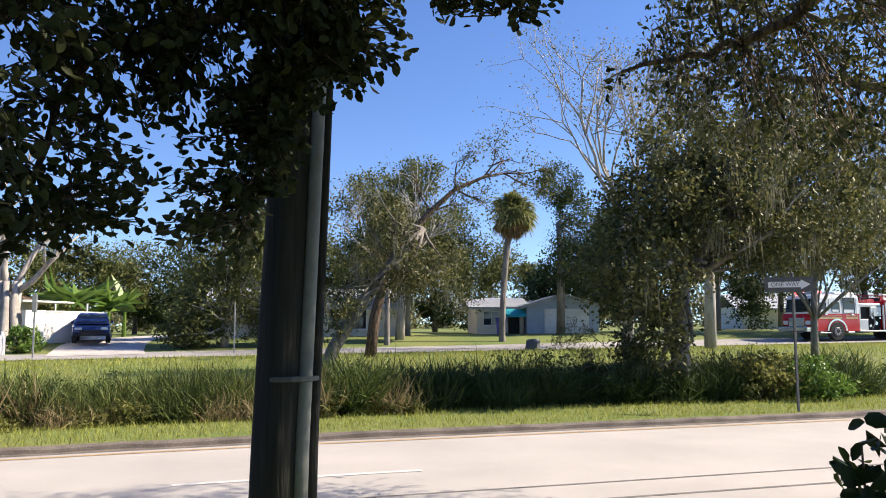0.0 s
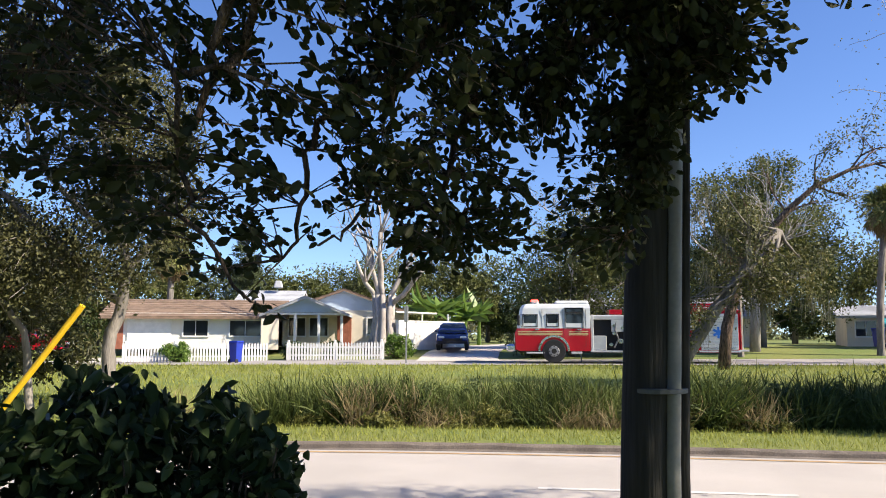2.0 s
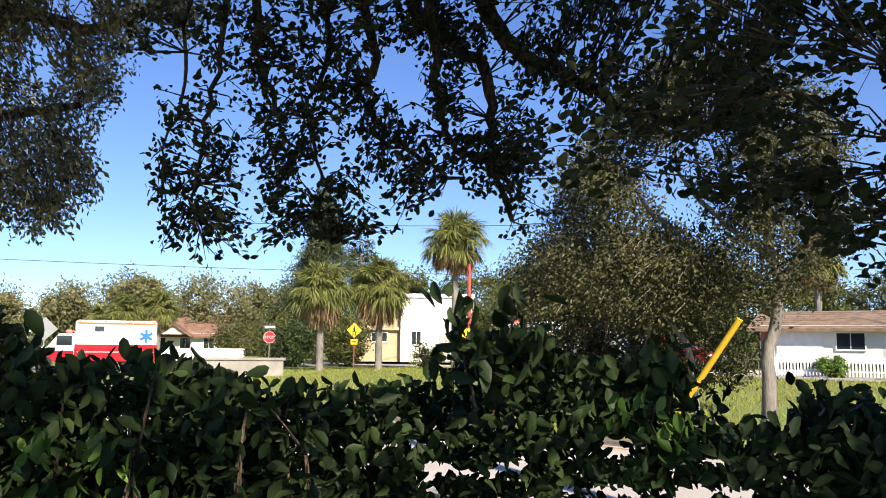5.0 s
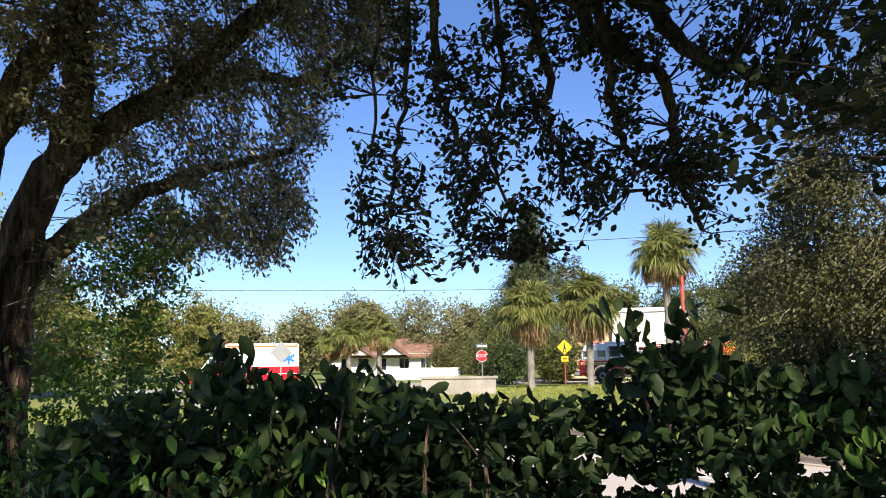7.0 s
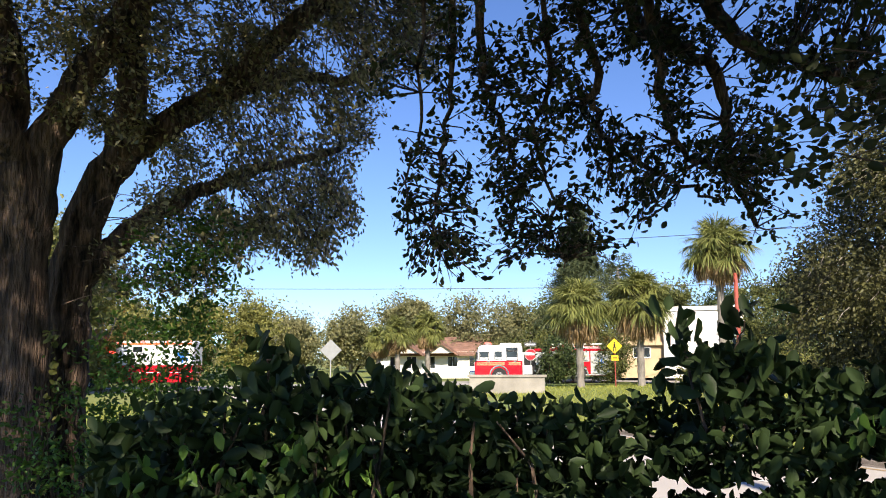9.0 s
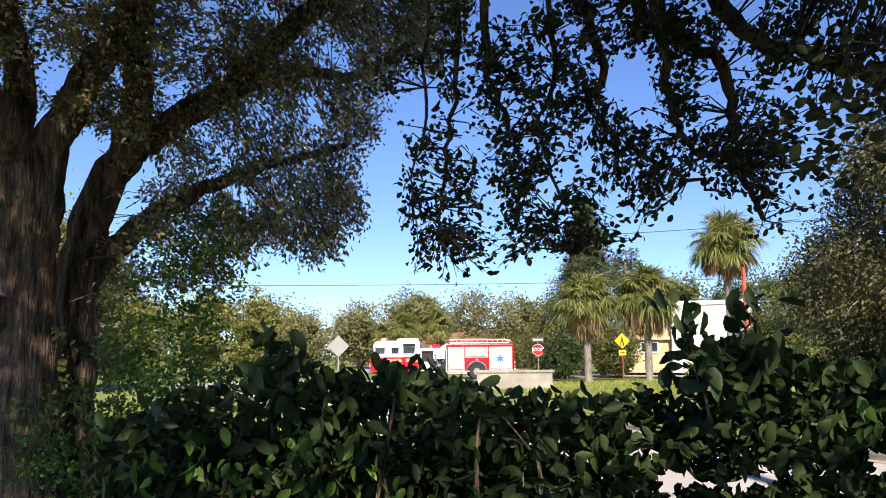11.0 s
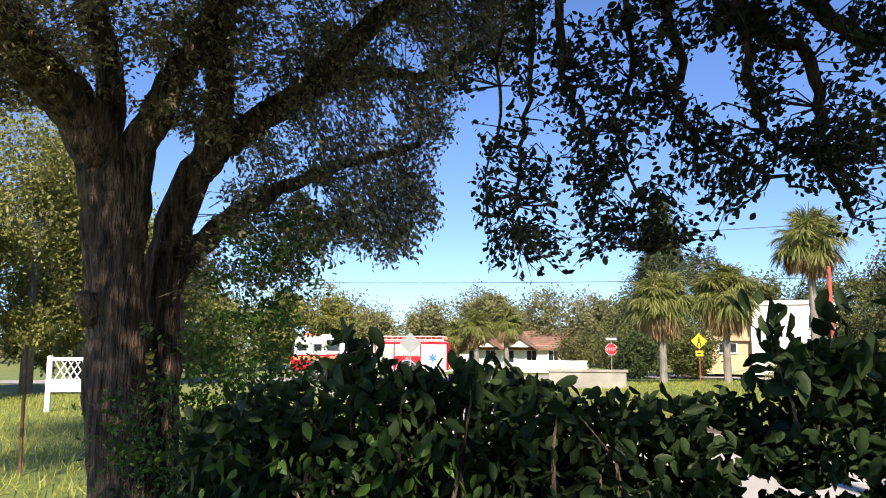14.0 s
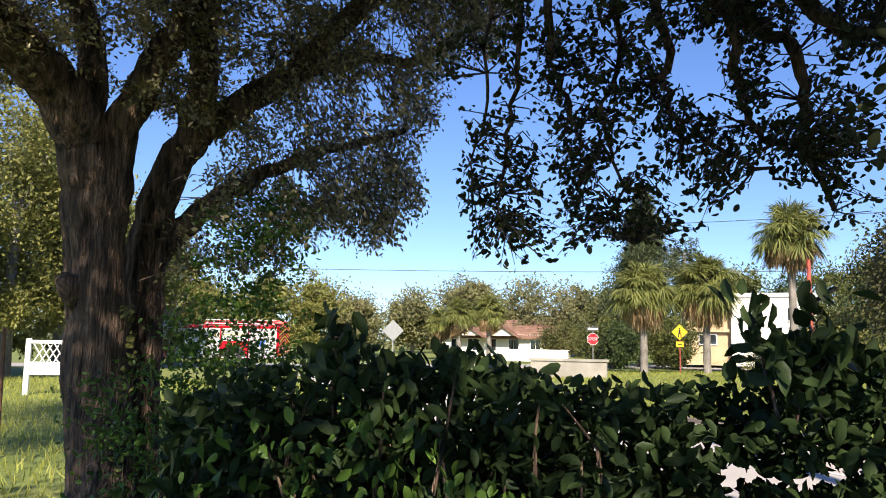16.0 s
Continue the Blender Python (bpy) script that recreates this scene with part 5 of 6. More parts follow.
# the trees beyond the lawn
OAKB = M_BARKGREY
tree("grey mossy tree leaning over the ditch bank", at(6.1, 24.5)[:2], [(0, 0, -.2), (.4, 0, .9), (1.3, .2, 2.3), (2.3, .3, 3.6), (3.3, .3, 4.7)], [.24, .21, .18, .15, .11],
     [(.3, 0, 2.0, 1.0, .9, .9, 40), (2.0, .3, 3.4, 1.3, 1.2, 1.1, 70), (3.5, .5, 3.4, 1.4, 1.2, 1.0, 70), (1.3, .6, 5.3, 1.1, 1.0, .9, 40), (2.3, .5, 4.7, 1.0, .9, .8, 36)], .11, M_OLIVE, OAKB, 31, 40, .2, 26, moss=60)
rng = np.random.default_rng(131)
e = thing("leaning_tree", "dark limb arching out of the trees to a leafy tuft", "tree")
base = Vector((*at(10.5, 32)[:2], 0))
base.z = P2(base.x, base.y)
arch_pts = [base + Vector(q) for q in ((-.6, 0, -.2), (-.4, 0, 1.6), (0, 0, 3.2), (.8, 0, 4.7), (1.9, 0, 6.0), (3.0, 0, 7.0), (4.3, 0, 7.6), (5.2, 0, 7.8))]
b, tips = Build(), []
b.tube(arch_pts, [.24, .21, .18, .16, .13, .10, .07, .04], 9, .07, rng)
for k, d in ((3, (-.2, 0, 1)), (4, (-.5, .1, .9)), (4, (.9, .2, .25)), (5, (.2, 0, 1)), (6, (.5, 0, .8)), (7, (.8, .1, .3)), (7, (.3, -.2, -.2)), (6, (.4, 0, .2)), (5, (.8, 0, -.1))):
    grow(b, arch_pts[k], Vector(d).normalized(), 1.25, .05, 2, rng, tips, .15, .5, 5)
part("trunk", b, M_BARK, e, smooth=True)
pts = np.array([tuple(q) for q in tips])
far = pts[pts[:, 0] > base.x + 2.4]
lv = (far[:, None] + rng.normal(size=(len(far), 26, 3)) * .26).reshape(-1, 3)
part("crown", leaf_mesh("crown", lv, .12, M_OLIVE, rng, .5, None, 0, 1, 'kite'), None, e, kind="stuff")
BANK = [(-1.6, 0, 3.8, 1.6, 1.6, 1.5, 150), (-.9, 0, 5.8, 1.5, 1.4, 1.3, 120), (.6, -.3, 5.6, 1.7, 1.6, 1.6, 120), (.3, .3, 7.6, 1.6, 1.4, 1.2, 120), (1.9, .2, 7.0, 1.5, 1.4, 1.4, 110), (2.6, .2, 5.0, 1.7, 1.6, 1.2, 100),
        (4.4, .4, 6.2, 1.7, 1.4, 1.8, 120), (-1.1, .2, 1.9, .9, 1.0, 1.3, 70), (6.4, .3, 5.4, 1.6, 1.5, 1.6, 90), (3.6, .2, 8.6, 1.4, 1.2, 1.1, 90), (6.0, .2, 7.8, 1.5, 1.2, 1.3, 90)]
BANK = [(q[0] * .82, q[1] * .82 - .35, q[2] * .82, q[3] * .82, q[4] * 1.15, q[5] * .82, q[6]) for q in BANK]
tree("broad grey tree hung with moss on the bank", at(31.6, 19.9)[:2], [(0, 0, -.6), (.05, 0, 1.4), (.15, 0, 2.8), (.1, 0, 4.1)], [.27, .22, .2, .15], BANK, .125, M_OLIVE, OAKB, 32, 40, .15, 46, moss=110)
tree("grey mossy tree at the ditch", at(40, 30)[:2], [(0, 0, -.2), (.1, 0, 2.0), (.2, 0, 3.6)], [.15, .12, .1],
     [(0, 0, 5.2, 2.6, 2.0, 1.6, 120), (2.6, 0, 5.8, 2.4, 2.0, 1.9, 110), (-1.6, 0, 6.0, 2.0, 1.6, 1.6, 80)], .12, M_OLIVE, OAKB, 33, 50, .17, 20, moss=90)
tree("grey-brown brush at the foot of the tree", at(27.5, 19.6)[:2], [(0, 0, -.2), (0, 0, .5), (0, 0, .9)], [.06, .05, .03],
     [(0, 0, .7, 1.3, .8, .8, 70), (1.6, .2, .6, 1.2, .8, .65, 60), (-.9, .2, 1.3, .6, .5, .7, 24)], .13, M_TREEGREY, OAKB, 34, 36, .17, 10, .12, name="brush")
# tall half-bare trees behind
def half_bare(az, r, h, seed, label, leaves, dirs, mat):
    rng = np.random.default_rng(seed)
    q = at(az, r)
    e = thing("half_bare_tree", label, "tree", pose(q.x, q.y, P2(q.x, q.y)))
    b, tips = Build(), []
    b.tube([(0, 0, -.2), (.1, 0, h * .22), (-.1, 0, h * .42)], [.3, .26, .2], 9, .06, rng)
    for d in dirs:
        grow(b, Vector((0, 0, h * rng.uniform(.25, .42))), Vector(d).normalized(), h * .3, .14, 3, rng, tips, .35, .45, 7, (2, 5))
    part("trunk", b, M_BAREBARK, e, smooth=True)
    pts = np.array([tuple(t) for t in tips])
    lv = (pts[:, None] + rng.normal(size=(len(pts), leaves, 3)) * .36).reshape(-1, 3)
    part("crown", leaf_mesh("crown", lv, .15, mat, rng, .5, None, 0, 1, 'kite'), None, e, kind="stuff")


half_bare(28.0, 42, 16.5, 35, "tall half-bare tree with thin grey twigs", 9, ((-.7, .1, 1), (-.25, -.1, 1), (.15, .1, 1), (.5, 0, .9), (-.1, .2, 1.2)), M_TREEGREY)
half_bare(33.5, 40, 14.5, 36, "tall half-bare tree with thin grey twigs", 12, ((-.5, .1, 1), (0, -.1, 1), (.4, .1, 1), (.7, 0, .8)), M_TREEGREY)
half_bare(11.5, 46, 10.5, 37, "thin-twigged tree behind the leaning tree", 5, ((-.5, .1, 1), (.1, -.1, 1), (.5, .1, 1)), M_TREE)
half_bare(1.0, 50, 11.5, 38, "thin-twigged tree behind the dark shrub", 9, ((-.6, .1, 1), (0, -.1, 1), (.5, .1, 1)), M_TREE)
tree("round-topped green tree beyond the road", at(23.2, 52)[:2], [(0, 0, 0), (.1, 0, 4), (.0, 0, 7.4)], [.3, .25, .16], [(0, 0, 9.9, 1.5, 1.4, 1.4, 70), (.9, 0, 8.6, 1.3, 1.2, 1.1, 45), (2.2, 0, 6.6, 2.6, 2.0, 1.9, 130), (1.2, -.4, 4.4, 2.4, 2.0, 1.8, 110), (5.0, 0, 6.2, 3.0, 2.0, 2.4, 150), (4.6, -.6, 3.6, 2.6, 2.0, 1.8, 90)], .17, M_TREEDARK, OAKB, 36, 52, .19)
tree("dark cedar behind the garage house", at(24.5, 62)[:2], [(0, 0, 0), (0, 0, 3), (0, 0, 5.4)], [.3, .25, .12], [(0, 0, 3.8, 3.4, 2.4, 2.6, 110), (2.6, 0, 4.2, 3.0, 2.4, 2.6, 90), (-2.4, 0, 3.0, 2.0, 1.8, 1.8, 50), (4.5, 0, 6.2, 2.6, 2, 2, 60)], .36, M_TREEDARK, OAKB, 37, 34, .16)
tree("olive tree mass beyond the lawn", at(12.0, 50)[:2], [(0, 0, 0), (0, 0, 2.4), (.2, 0, 4.0)], [.26, .22, .15], [(0, 0, 6.0, 2.8, 2.2, 2.6, 150), (-2.6, .5, 4.4, 2.2, 2, 2.4, 90), (3.0, 0, 4.4, 2.6, 2.2, 2.4, 110), (-.2, 0, 8.0, 1.5, 1.3, 1.3, 60), (-1.9, 0, 9.2, 1.8, 1.5, 1.6, 80), (1.0, .3, 10.2, 1.6, 1.4, 1.5, 70), (2.6, .2, 7.2, 1.8, 1.5, 1.6, 80)], .19, M_TREE, OAKB, 38, 50, .2)
tree("dark dense shrub tree by the driveway", at(-.9, 42.5)[:2], [(0, 0, -.1), (.1, 0, 1.2), (.2, 0, 2.6)], [.22, .18, .12], [(-.7, 0, 2.6, 2.0, 1.8, 2.2, 140), (1.6, 0, 3.4, 2.2, 1.8, 2.2, 130), (.2, 0, 5.6, 2.4, 2.0, 2.0, 120), (-1.6, -.3, 1.0, 1.6, 1.3, 1.0, 70), (2.4, 0, 1.0, 1.4, 1.2, 1.0, 40)], .2, M_TREE, M_BAREBARK, 39, 34, .19, 30)
tree("dark tree beyond the pole", at(3.5, 47)[:2], [(0, 0, 0), (.1, 0, 2.4), (.1, 0, 5)], [.28, .22, .14], [(0, 0, 7.0, 2.2, 2.0, 2.4, 110), (-1.8, 0, 5.2, 1.8, 1.5, 1.8, 70)], .25, M_TREE, OAKB, 40, 34, .16)
tree("grey brush tree behind the slim tree", at(-42, 24)[:2], [(0, 0, -.2), (.1, 0, 1.3), (.1, 0, 2.6)], [.16, .13, .1],
     [(0, 0, 3.8, 1.9, 1.5, 1.5, 120), (-1.8, 0, 3.4, 1.6, 1.3, 1.2, 90), (1.9, 0, 3.4, 1.6, 1.3, 1.2, 90), (-3.2, 0, 3.0, 1.4, 1.2, 1.6, 70), (.2, -.3, 1.5, 2.0, 1.2, 1.2, 90), (-2.4, -.2, 1.4, 1.6, 1.2, 1.3, 80), (2.4, -.2, 1.4, 1.5, 1.2, 1.2, 80), (.8, 0, 5.0, 1.2, 1.1, 1.0, 50), (-1.4, 0, 4.9, 1.0, .9, .8, 30)], .14, M_OLIVEDARK, OAKB, 42, 44, .17, 36, moss=60)
tree("tall feathery pine beyond the junction", at(-64.6, 62)[:2], [(0, 0, 0), (0, 0, 4), (.1, 0, 9.5)], [.3, .25, .08], [(0, 0, 4.6, 3.6, 2.4, 2.4, 120), (-1.2, 0, 7.4, 2.2, 1.8, 1.8, 80), (1.4, 0, 8.2, 2.2, 1.8, 1.9, 80), (.4, 0, 10.2, 1.9, 1.4, 1.8, 80), (.8, 0, 12.2, 1.0, .9, 1.5, 46), (-2.9, 0, 4.2, 2.0, 1.4, 2.2, 60)], .42, M_PINE, OAKB, 43, 56, .19, 18, .10, name="pine")
tree("tall feathery pine beyond the palms", at(-61.5, 64)[:2], [(0, 0, 0), (0, 0, 4), (.1, 0, 9)], [.3, .25, .08], [(0, 0, 5, 2.4, 2.0, 2.4, 70), (.1, 0, 8.2, 1.5, 1.2, 1.8, 44)], .5, M_PINE, OAKB, 44, 40, .14, 12, .12, name="pine")
tree("slender dark conifer behind the house", at(-24.5, 60)[:2], [(0, 0, 0), (0, 0, 4), (0, 0, 8)], [.2, .15, .05], [(0, 0, 3.2, 1.8, 1.6, 1.4, 50), (0, 0, 5.2, 1.4, 1.2, 1.2, 44), (0, 0, 7.2, .8, .8, 1.4, 30)], .4, M_PINE, OAKB, 45, 34, .14, 12, .12, name="pine")

# leafy trees round the junction
for az, r, h, w, m, lab in ((-67.2, 62, 4.6, 2.6, M_TREE, "leafy green tree behind the stop sign"), (-65.8, 57, 3.4, 2.0, M_TREEDARK, "dark shrub tree beside the palms"), (-62.2, 58, 4.2, 2.0, M_TREE, "green shrub tree between the palms"), (-70.2, 74, 4.0, 2.6, M_OLIVE, "olive tree beside the villa"), (-51.8, 60, 5.4, 2.8, M_TREE, "green tree beside the stucco building"), (-49.0, 56, 6.4, 3.0, M_TREEDARK, "dark green tree beyond the road")):
    q = at(az, r)
    tree(lab, q[:2], [(0, 0, -.1), (.1, 0, h * .22), (.05, 0, h * .45)], [.16, .13, .09], [(0, 0, h * .62, w * .8, w * .7, h * .34, 60), (-w * .55, -.3, h * .42, w * .6, w * .5, h * .3, 40), (w * .55, -.2, h * .45, w * .6, w * .5, h * .3, 40), (w * .1, -.6, h * .24, w * .9, w * .4, h * .2, 40)], .2, m, M_BARKGREY, int(-az * 10), 46, .22, 10)

# belt of background trees
rng = np.random.default_rng(50)
BELT = [(-118, 30, 9.5, 'y'), (-112.5, 29, 9.5, 'y'), (-108, 32, 9.5, 'y'), (-105, 36, 8.5, 'y'), (-101.5, 42, 7, 't'), (-98, 50, 6, 'y'), (-96, 68, 5.5, 'y'), (-92, 74, 6.4, 'y'), (-88.5, 70, 6.2, 'y'), (-85.5, 78, 5.0, 'f'), (-81, 88, 5.6, 'f'), (-77, 92, 7.4, 'f'), (-73, 90, 7.0, 'f'), (-69.5, 86, 6.4, 'f'), (-66, 84, 6.6, 't'),
        (-58, 78, 7.6, 't'), (-54, 74, 7.0, 'd'), (-50, 66, 7.4, 't'), (-46, 62, 7.2, 'd'), (-42, 64, 6.6, 't'), (-38, 66, 6.4, 'd'), (-34, 70, 5.6, 't'), (-30, 72, 5.6, 't'), (-26, 72, 5.8, 't'), (-22, 72, 5.6, 't'), (-18, 74, 6.0, 't'), (-14, 70, 6.6, 't'), (-10.5, 74, 7.2, 't'), (-7, 80, 7.2, 't'), (-3.5, 76, 7.0, 'd'), (0, 66, 7.8, 'd'),
        (5, 64, 7.4, 't'), (9, 66, 7.0, 'd'), (14, 66, 7.0, 'd'), (18, 68, 7.0, 't'), (29, 64, 9.6, 'd'), (34, 60, 9.6, 'd'), (38, 66, 9.8, 't'), (43, 62, 9.8, 't'), (48, 62, 9.4, 'd')]
for i, (az, r, h, k) in enumerate(BELT):
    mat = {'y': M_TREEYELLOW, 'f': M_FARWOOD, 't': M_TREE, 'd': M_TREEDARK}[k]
    w = r * (.056 if az > -100 else .10)
    h *= 1.22
    q = at(az, r)
    bl = [(rng.uniform(-.5, .5), 0, h * .62, w * .8, w * .7, h * .38, 60)]
    for j in range(9):
        bl.append((rng.uniform(-1.1, 1.1) * w, rng.uniform(-1, 1), h * rng.uniform(.15, .82), w * rng.uniform(.25, .5), w * .4, h * rng.uniform(.08, .2), 18))
    tree("leafy green tree in a belt past the houses", q[:2], [(0, 0, -.1), (.1, 0, h * .25), (0, 0, h * .5)], [.24, .2, .14], bl, r * (.0041 if az > -100 else .0055), mat, OAKB, 60 + i, 56 if az > -100 else 140, .21, 10, .5, name="tree", group="tree belt")


# low far wood that closes the view
rng = np.random.default_rng(51)
bl = []
for az in np.arange(-128, 60, 2.2):
    r = rng.uniform(96, 112)
    q = at(az, r)
    bl.append((q.x, q.y, P2(q.x, q.y) + 1.8, 4.2, 3.0, rng.uniform(2.2, 3.6), 30))
cc, lv = clumps(rng, bl, 44, .2, .1)
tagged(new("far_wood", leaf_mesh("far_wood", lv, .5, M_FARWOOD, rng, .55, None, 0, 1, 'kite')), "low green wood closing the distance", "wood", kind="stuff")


# ---- the oak at the yard's edge ----
def inside(poly, a, e):
    n = len(poly)
    hit = np.zeros(len(a), bool)
    for i in range(n):
        (x0, y0), (x1, y1) = poly[i], poly[(i + 1) % n]
        c = ((y0 > e) != (y1 > e)) & (a < (x1 - x0) * (e - y0) / (y1 - y0 + 1e-9) + x0)
        hit ^= c
    return hit


def sphere_points(az, el, r):
    a, e = np.radians(az), np.radians(el)
    return np.stack([r * np.sin(a) * np.cos(e), r * np.cos(a) * np.cos(e), EYE + r * np.sin(e)], 1)


def spray(poly, n, r0, r1, rng, gap=.42, freq=.16):
    """Twig ends inside a patch of the canopy, thinned by noise so that sky shows through."""
    lo, hi = np.min(poly, 0), np.max(poly, 0)
    out = []
    while len(out) < n:
        a, e = rng.uniform(lo[0], hi[0], 400), rng.uniform(lo[1], hi[1], 400)
        k = inside(poly, a, e)
        for x, y in zip(a[k], e[k]):
            if noise.noise(Vector((x * freq, y * freq, 3.3))) * .5 + .5 > gap * rng.uniform(.6, 1.3):
                out.append((x, y))
    out = np.array(out[:n])
    return sphere_points(out[:, 0], out[:, 1], rng.uniform(r0, r1, n))


def foliage_on(e, ends, limbs, leaves_per, size, mat, bark, rng, spread=.1, aspect=.5, shape='leaf', twig=.006, singles=0, back=.5):
    """Twigs from the limbs to the ends, with leaves set round the ends and along the outer twig."""
    lp = np.array([tuple(p) for l in limbs for p in l])
    b = Build()
    cs, ds = [], []
    for q in ends:
        j = np.argmin(((lp - q) ** 2).sum(1) + rng.uniform(0, .05))
        s = lp[j]
        v = q - s
        d = np.linalg.norm(v)
        if d > back:
            s = q - v / d * back * rng.uniform(.6, 1.0)
        mid = (s + q) / 2 + rng.normal(size=3) * .03 + np.array([0, 0, .03])
        b.tube([tuple(s), tuple(mid), tuple(q)], [twig, twig * .7, twig * .3], 3)
        t = rng.uniform(.15, 1.0, leaves_per) ** .5
        pos = np.where(t[:, None] < .5, s + (mid - s) * t[:, None] * 2, mid + (q - mid) * (t[:, None] * 2 - 1))
        cs.append(pos + rng.normal(size=(leaves_per, 3)) * spread * .5)
        ds.append(np.tile((q - mid) / (np.linalg.norm(q - mid) + 1e-6), (leaves_per, 1)))
    cs, ds = np.concatenate(cs), np.concatenate(ds)
    part("twig", b, bark, e, kind="stuff")
    if singles:
        pick = rng.choice(len(cs), singles, replace=False)
        proto = leaf_mesh("leaf", np.zeros((1, 3)), size * 1.05, mat, np.random.default_rng(1), aspect, np.array([[1.0, 0, 0]]), 0, 0.0, shape)
        for k in pick:
            o = new("leaf", proto)
            o.parent = e
            o.matrix_basis = Matrix.Translation(cs[k]) @ Euler(tuple(rng.uniform(-3, 3, 3))).to_matrix().to_4x4()
        keep = np.ones(len(cs), bool)
        keep[pick] = False
        cs, ds = cs[keep], ds[keep]
    part("foliage", leaf_mesh("foliage", cs, size, mat, rng, aspect, ds, .15, .75, shape), None, e, kind="stuff")


# olive tree on the bank
rng = np.random.default_rng(71)
e = thing("slim_tree", "slim-trunked olive-green tree on the bank", "tree")
T = [([(-33.4, -7), (-33.3, -5.4), (-33.0, 0.0), (-32.3, 4.1), (-33.2, 9.2), (-34.5, 15)], 18.2, .19, .06), ([(-32.3, 4.1), (-29.6, 8.2), (-28.6, 12.3)], 18.2, .10, .03), ([(-32.6, 2), (-37, 6), (-41, 10), (-43, 14)], 18.6, .11, .03), ([(-33, 6), (-38, 11), (-39, 16)], 18.3, .08, .02), ([(-37.5, -6.4), (-38.5, 0), (-42, 5), (-46, 8)], 19.5, .10, .03), ([(-40.5, -6), (-41, 0), (-40, 6)], 20, .08, .03)]
limbs, b = [], Build()
for pts, r, ra, rb in T:
    l = limb_points(pts, r, rng, .12)
    limbs.append(l)
    b.tube(l, [ra + (rb - ra) * i / (len(l) - 1) for i in range(len(l))], 9, .08, rng)
part("trunk", b, M_BARKGREY, e, smooth=True)
ends = spray([(-51, 1), (-50.5, 5), (-48, 10), (-45, 15), (-41, 20), (-32.5, 20), (-28, 15), (-27, 9), (-29.5, 4), (-33.5, 3.0), (-38, 1.6), (-46, 0.8)], 620, 16.5, 20.5, rng, .46, .34)
foliage_on(e, ends, limbs, 110, .10, M_OLIVEDARK, M_BARKGREY, rng, .46, .5, 'kite', .012, 0, 1.2)

# moss-hung oak at the end of the yard
e = thing("mossy_oak", "grey mossy oak with fine leaves over the verge", "tree")
T = [([(52, -12), (52, 0), (50, 14), (46, 20), (40, 24), (34, 26)], 9.5, .24, .04), ([(50, 12), (44, 15), (38, 16), (33, 17)], 9.3, .07, .015), ([(47, 19), (42, 19), (36, 21), (31, 20)], 9.6, .05, .012)]
limbs, b = [], Build()
for pts, r, ra, rb in T:
    l = limb_points(pts, r, rng, .1)
    limbs.append(l)
    b.tube(l, [ra + (rb - ra) * i / (len(l) - 1) for i in range(len(l))], 9, .08, rng)
part("trunk", b, M_BARKGREY, e, smooth=True)
ends = spray([(30, 15), (31, 20), (33.5, 33), (56, 33), (55, 6), (45, 7.5), (38, 9), (33, 11.5)], 1300, 8.2, 11.5, rng, .34, .16)
foliage_on(e, ends, limbs, 15, .085, M_OLIVE, M_BARKGREY, rng, .24, .45, 'kite', .007, 0, 1.0)

rng = np.random.default_rng(70)
e = thing("yard_oak", "dark-barked oak with two fused trunks and spreading limbs", "tree")
O = [([(-101.6, -19), (-102.1, -9.8), (-102.6, -1.0), (-103.4, 7.0), (-104.7, 13.4), (-107.0, 16.8), (-109.6, 18.9), (-113, 23)], [6.3, 6.2, 6.2, 6.2, 6.2, 6.1, 6.0, 5.9], .25, .15),
     ([(-102.5, -2.0), (-102.7, 4.0), (-102.5, 9.0), (-102.0, 14.1), (-100.2, 18.5), (-98.4, 21.7), (-96.0, 28)], 6.2, .17, .10),
     ([(-104.7, 13.4), (-104.3, 18.7), (-107, 27)], 6.3, .13, .08),
     ([(-99.4, -19), (-99.8, -9.9), (-100.1, -1.0), (-99.9, 6.4), (-98.3, 12.5), (-95.3, 15.5), (-91.4, 18.3), (-88.1, 21.5), (-82, 27)], [6.7, 6.6, 6.6, 6.6, 6.5, 6.4, 6.3, 6.2, 6.0], .215, .07),
     ([(-97.4, 13.9), (-97.0, 17.7), (-97.0, 21.5), (-96.6, 29)], 6.5, .13, .10),
     ([(-100.1, -1.0), (-99.3, 5.0), (-95.9, 9.4), (-92.3, 11.5), (-87.9, 13.5), (-82.0, 15.3)], [6.6, 6.6, 6.6, 6.7, 6.8, 7.0], .135, .025),
     ([(-91.4, 18.3), (-86.3, 20.4), (-81.2, 20.2), (-76.8, 22.9)], [6.3, 6.6, 6.8, 7.0], .09, .02)]
limbs = []
b = Build()
for pts, r, ra, rb in O:
    l = limb_points(pts, r, rng, .05)
    limbs.append(l)
    fine = []
    for p, q in zip(l, l[1:]):
        fine += [p, p.lerp(q, .33), p.lerp(q, .67)]
    fine.append(l[-1])
    b.tube(fine, [ra + (rb - ra) * (i / (len(fine) - 1)) ** .8 for i in range(len(fine))], 40 if ra > .2 else 20, .02, rng, .16)
part("trunk", b, M_BARK, e, "deeply furrowed dark bark", smooth=True)
part("branch_stub", Build().tube([at(-103.8, 6.15, el=2.2), at(-104.7, 6.05, el=3.2), at(-105.2, 6.0, el=3.7)], [.11, .09, .05], 10, .08, rng), M_BARK, e, "sawn branch stub", smooth=True)
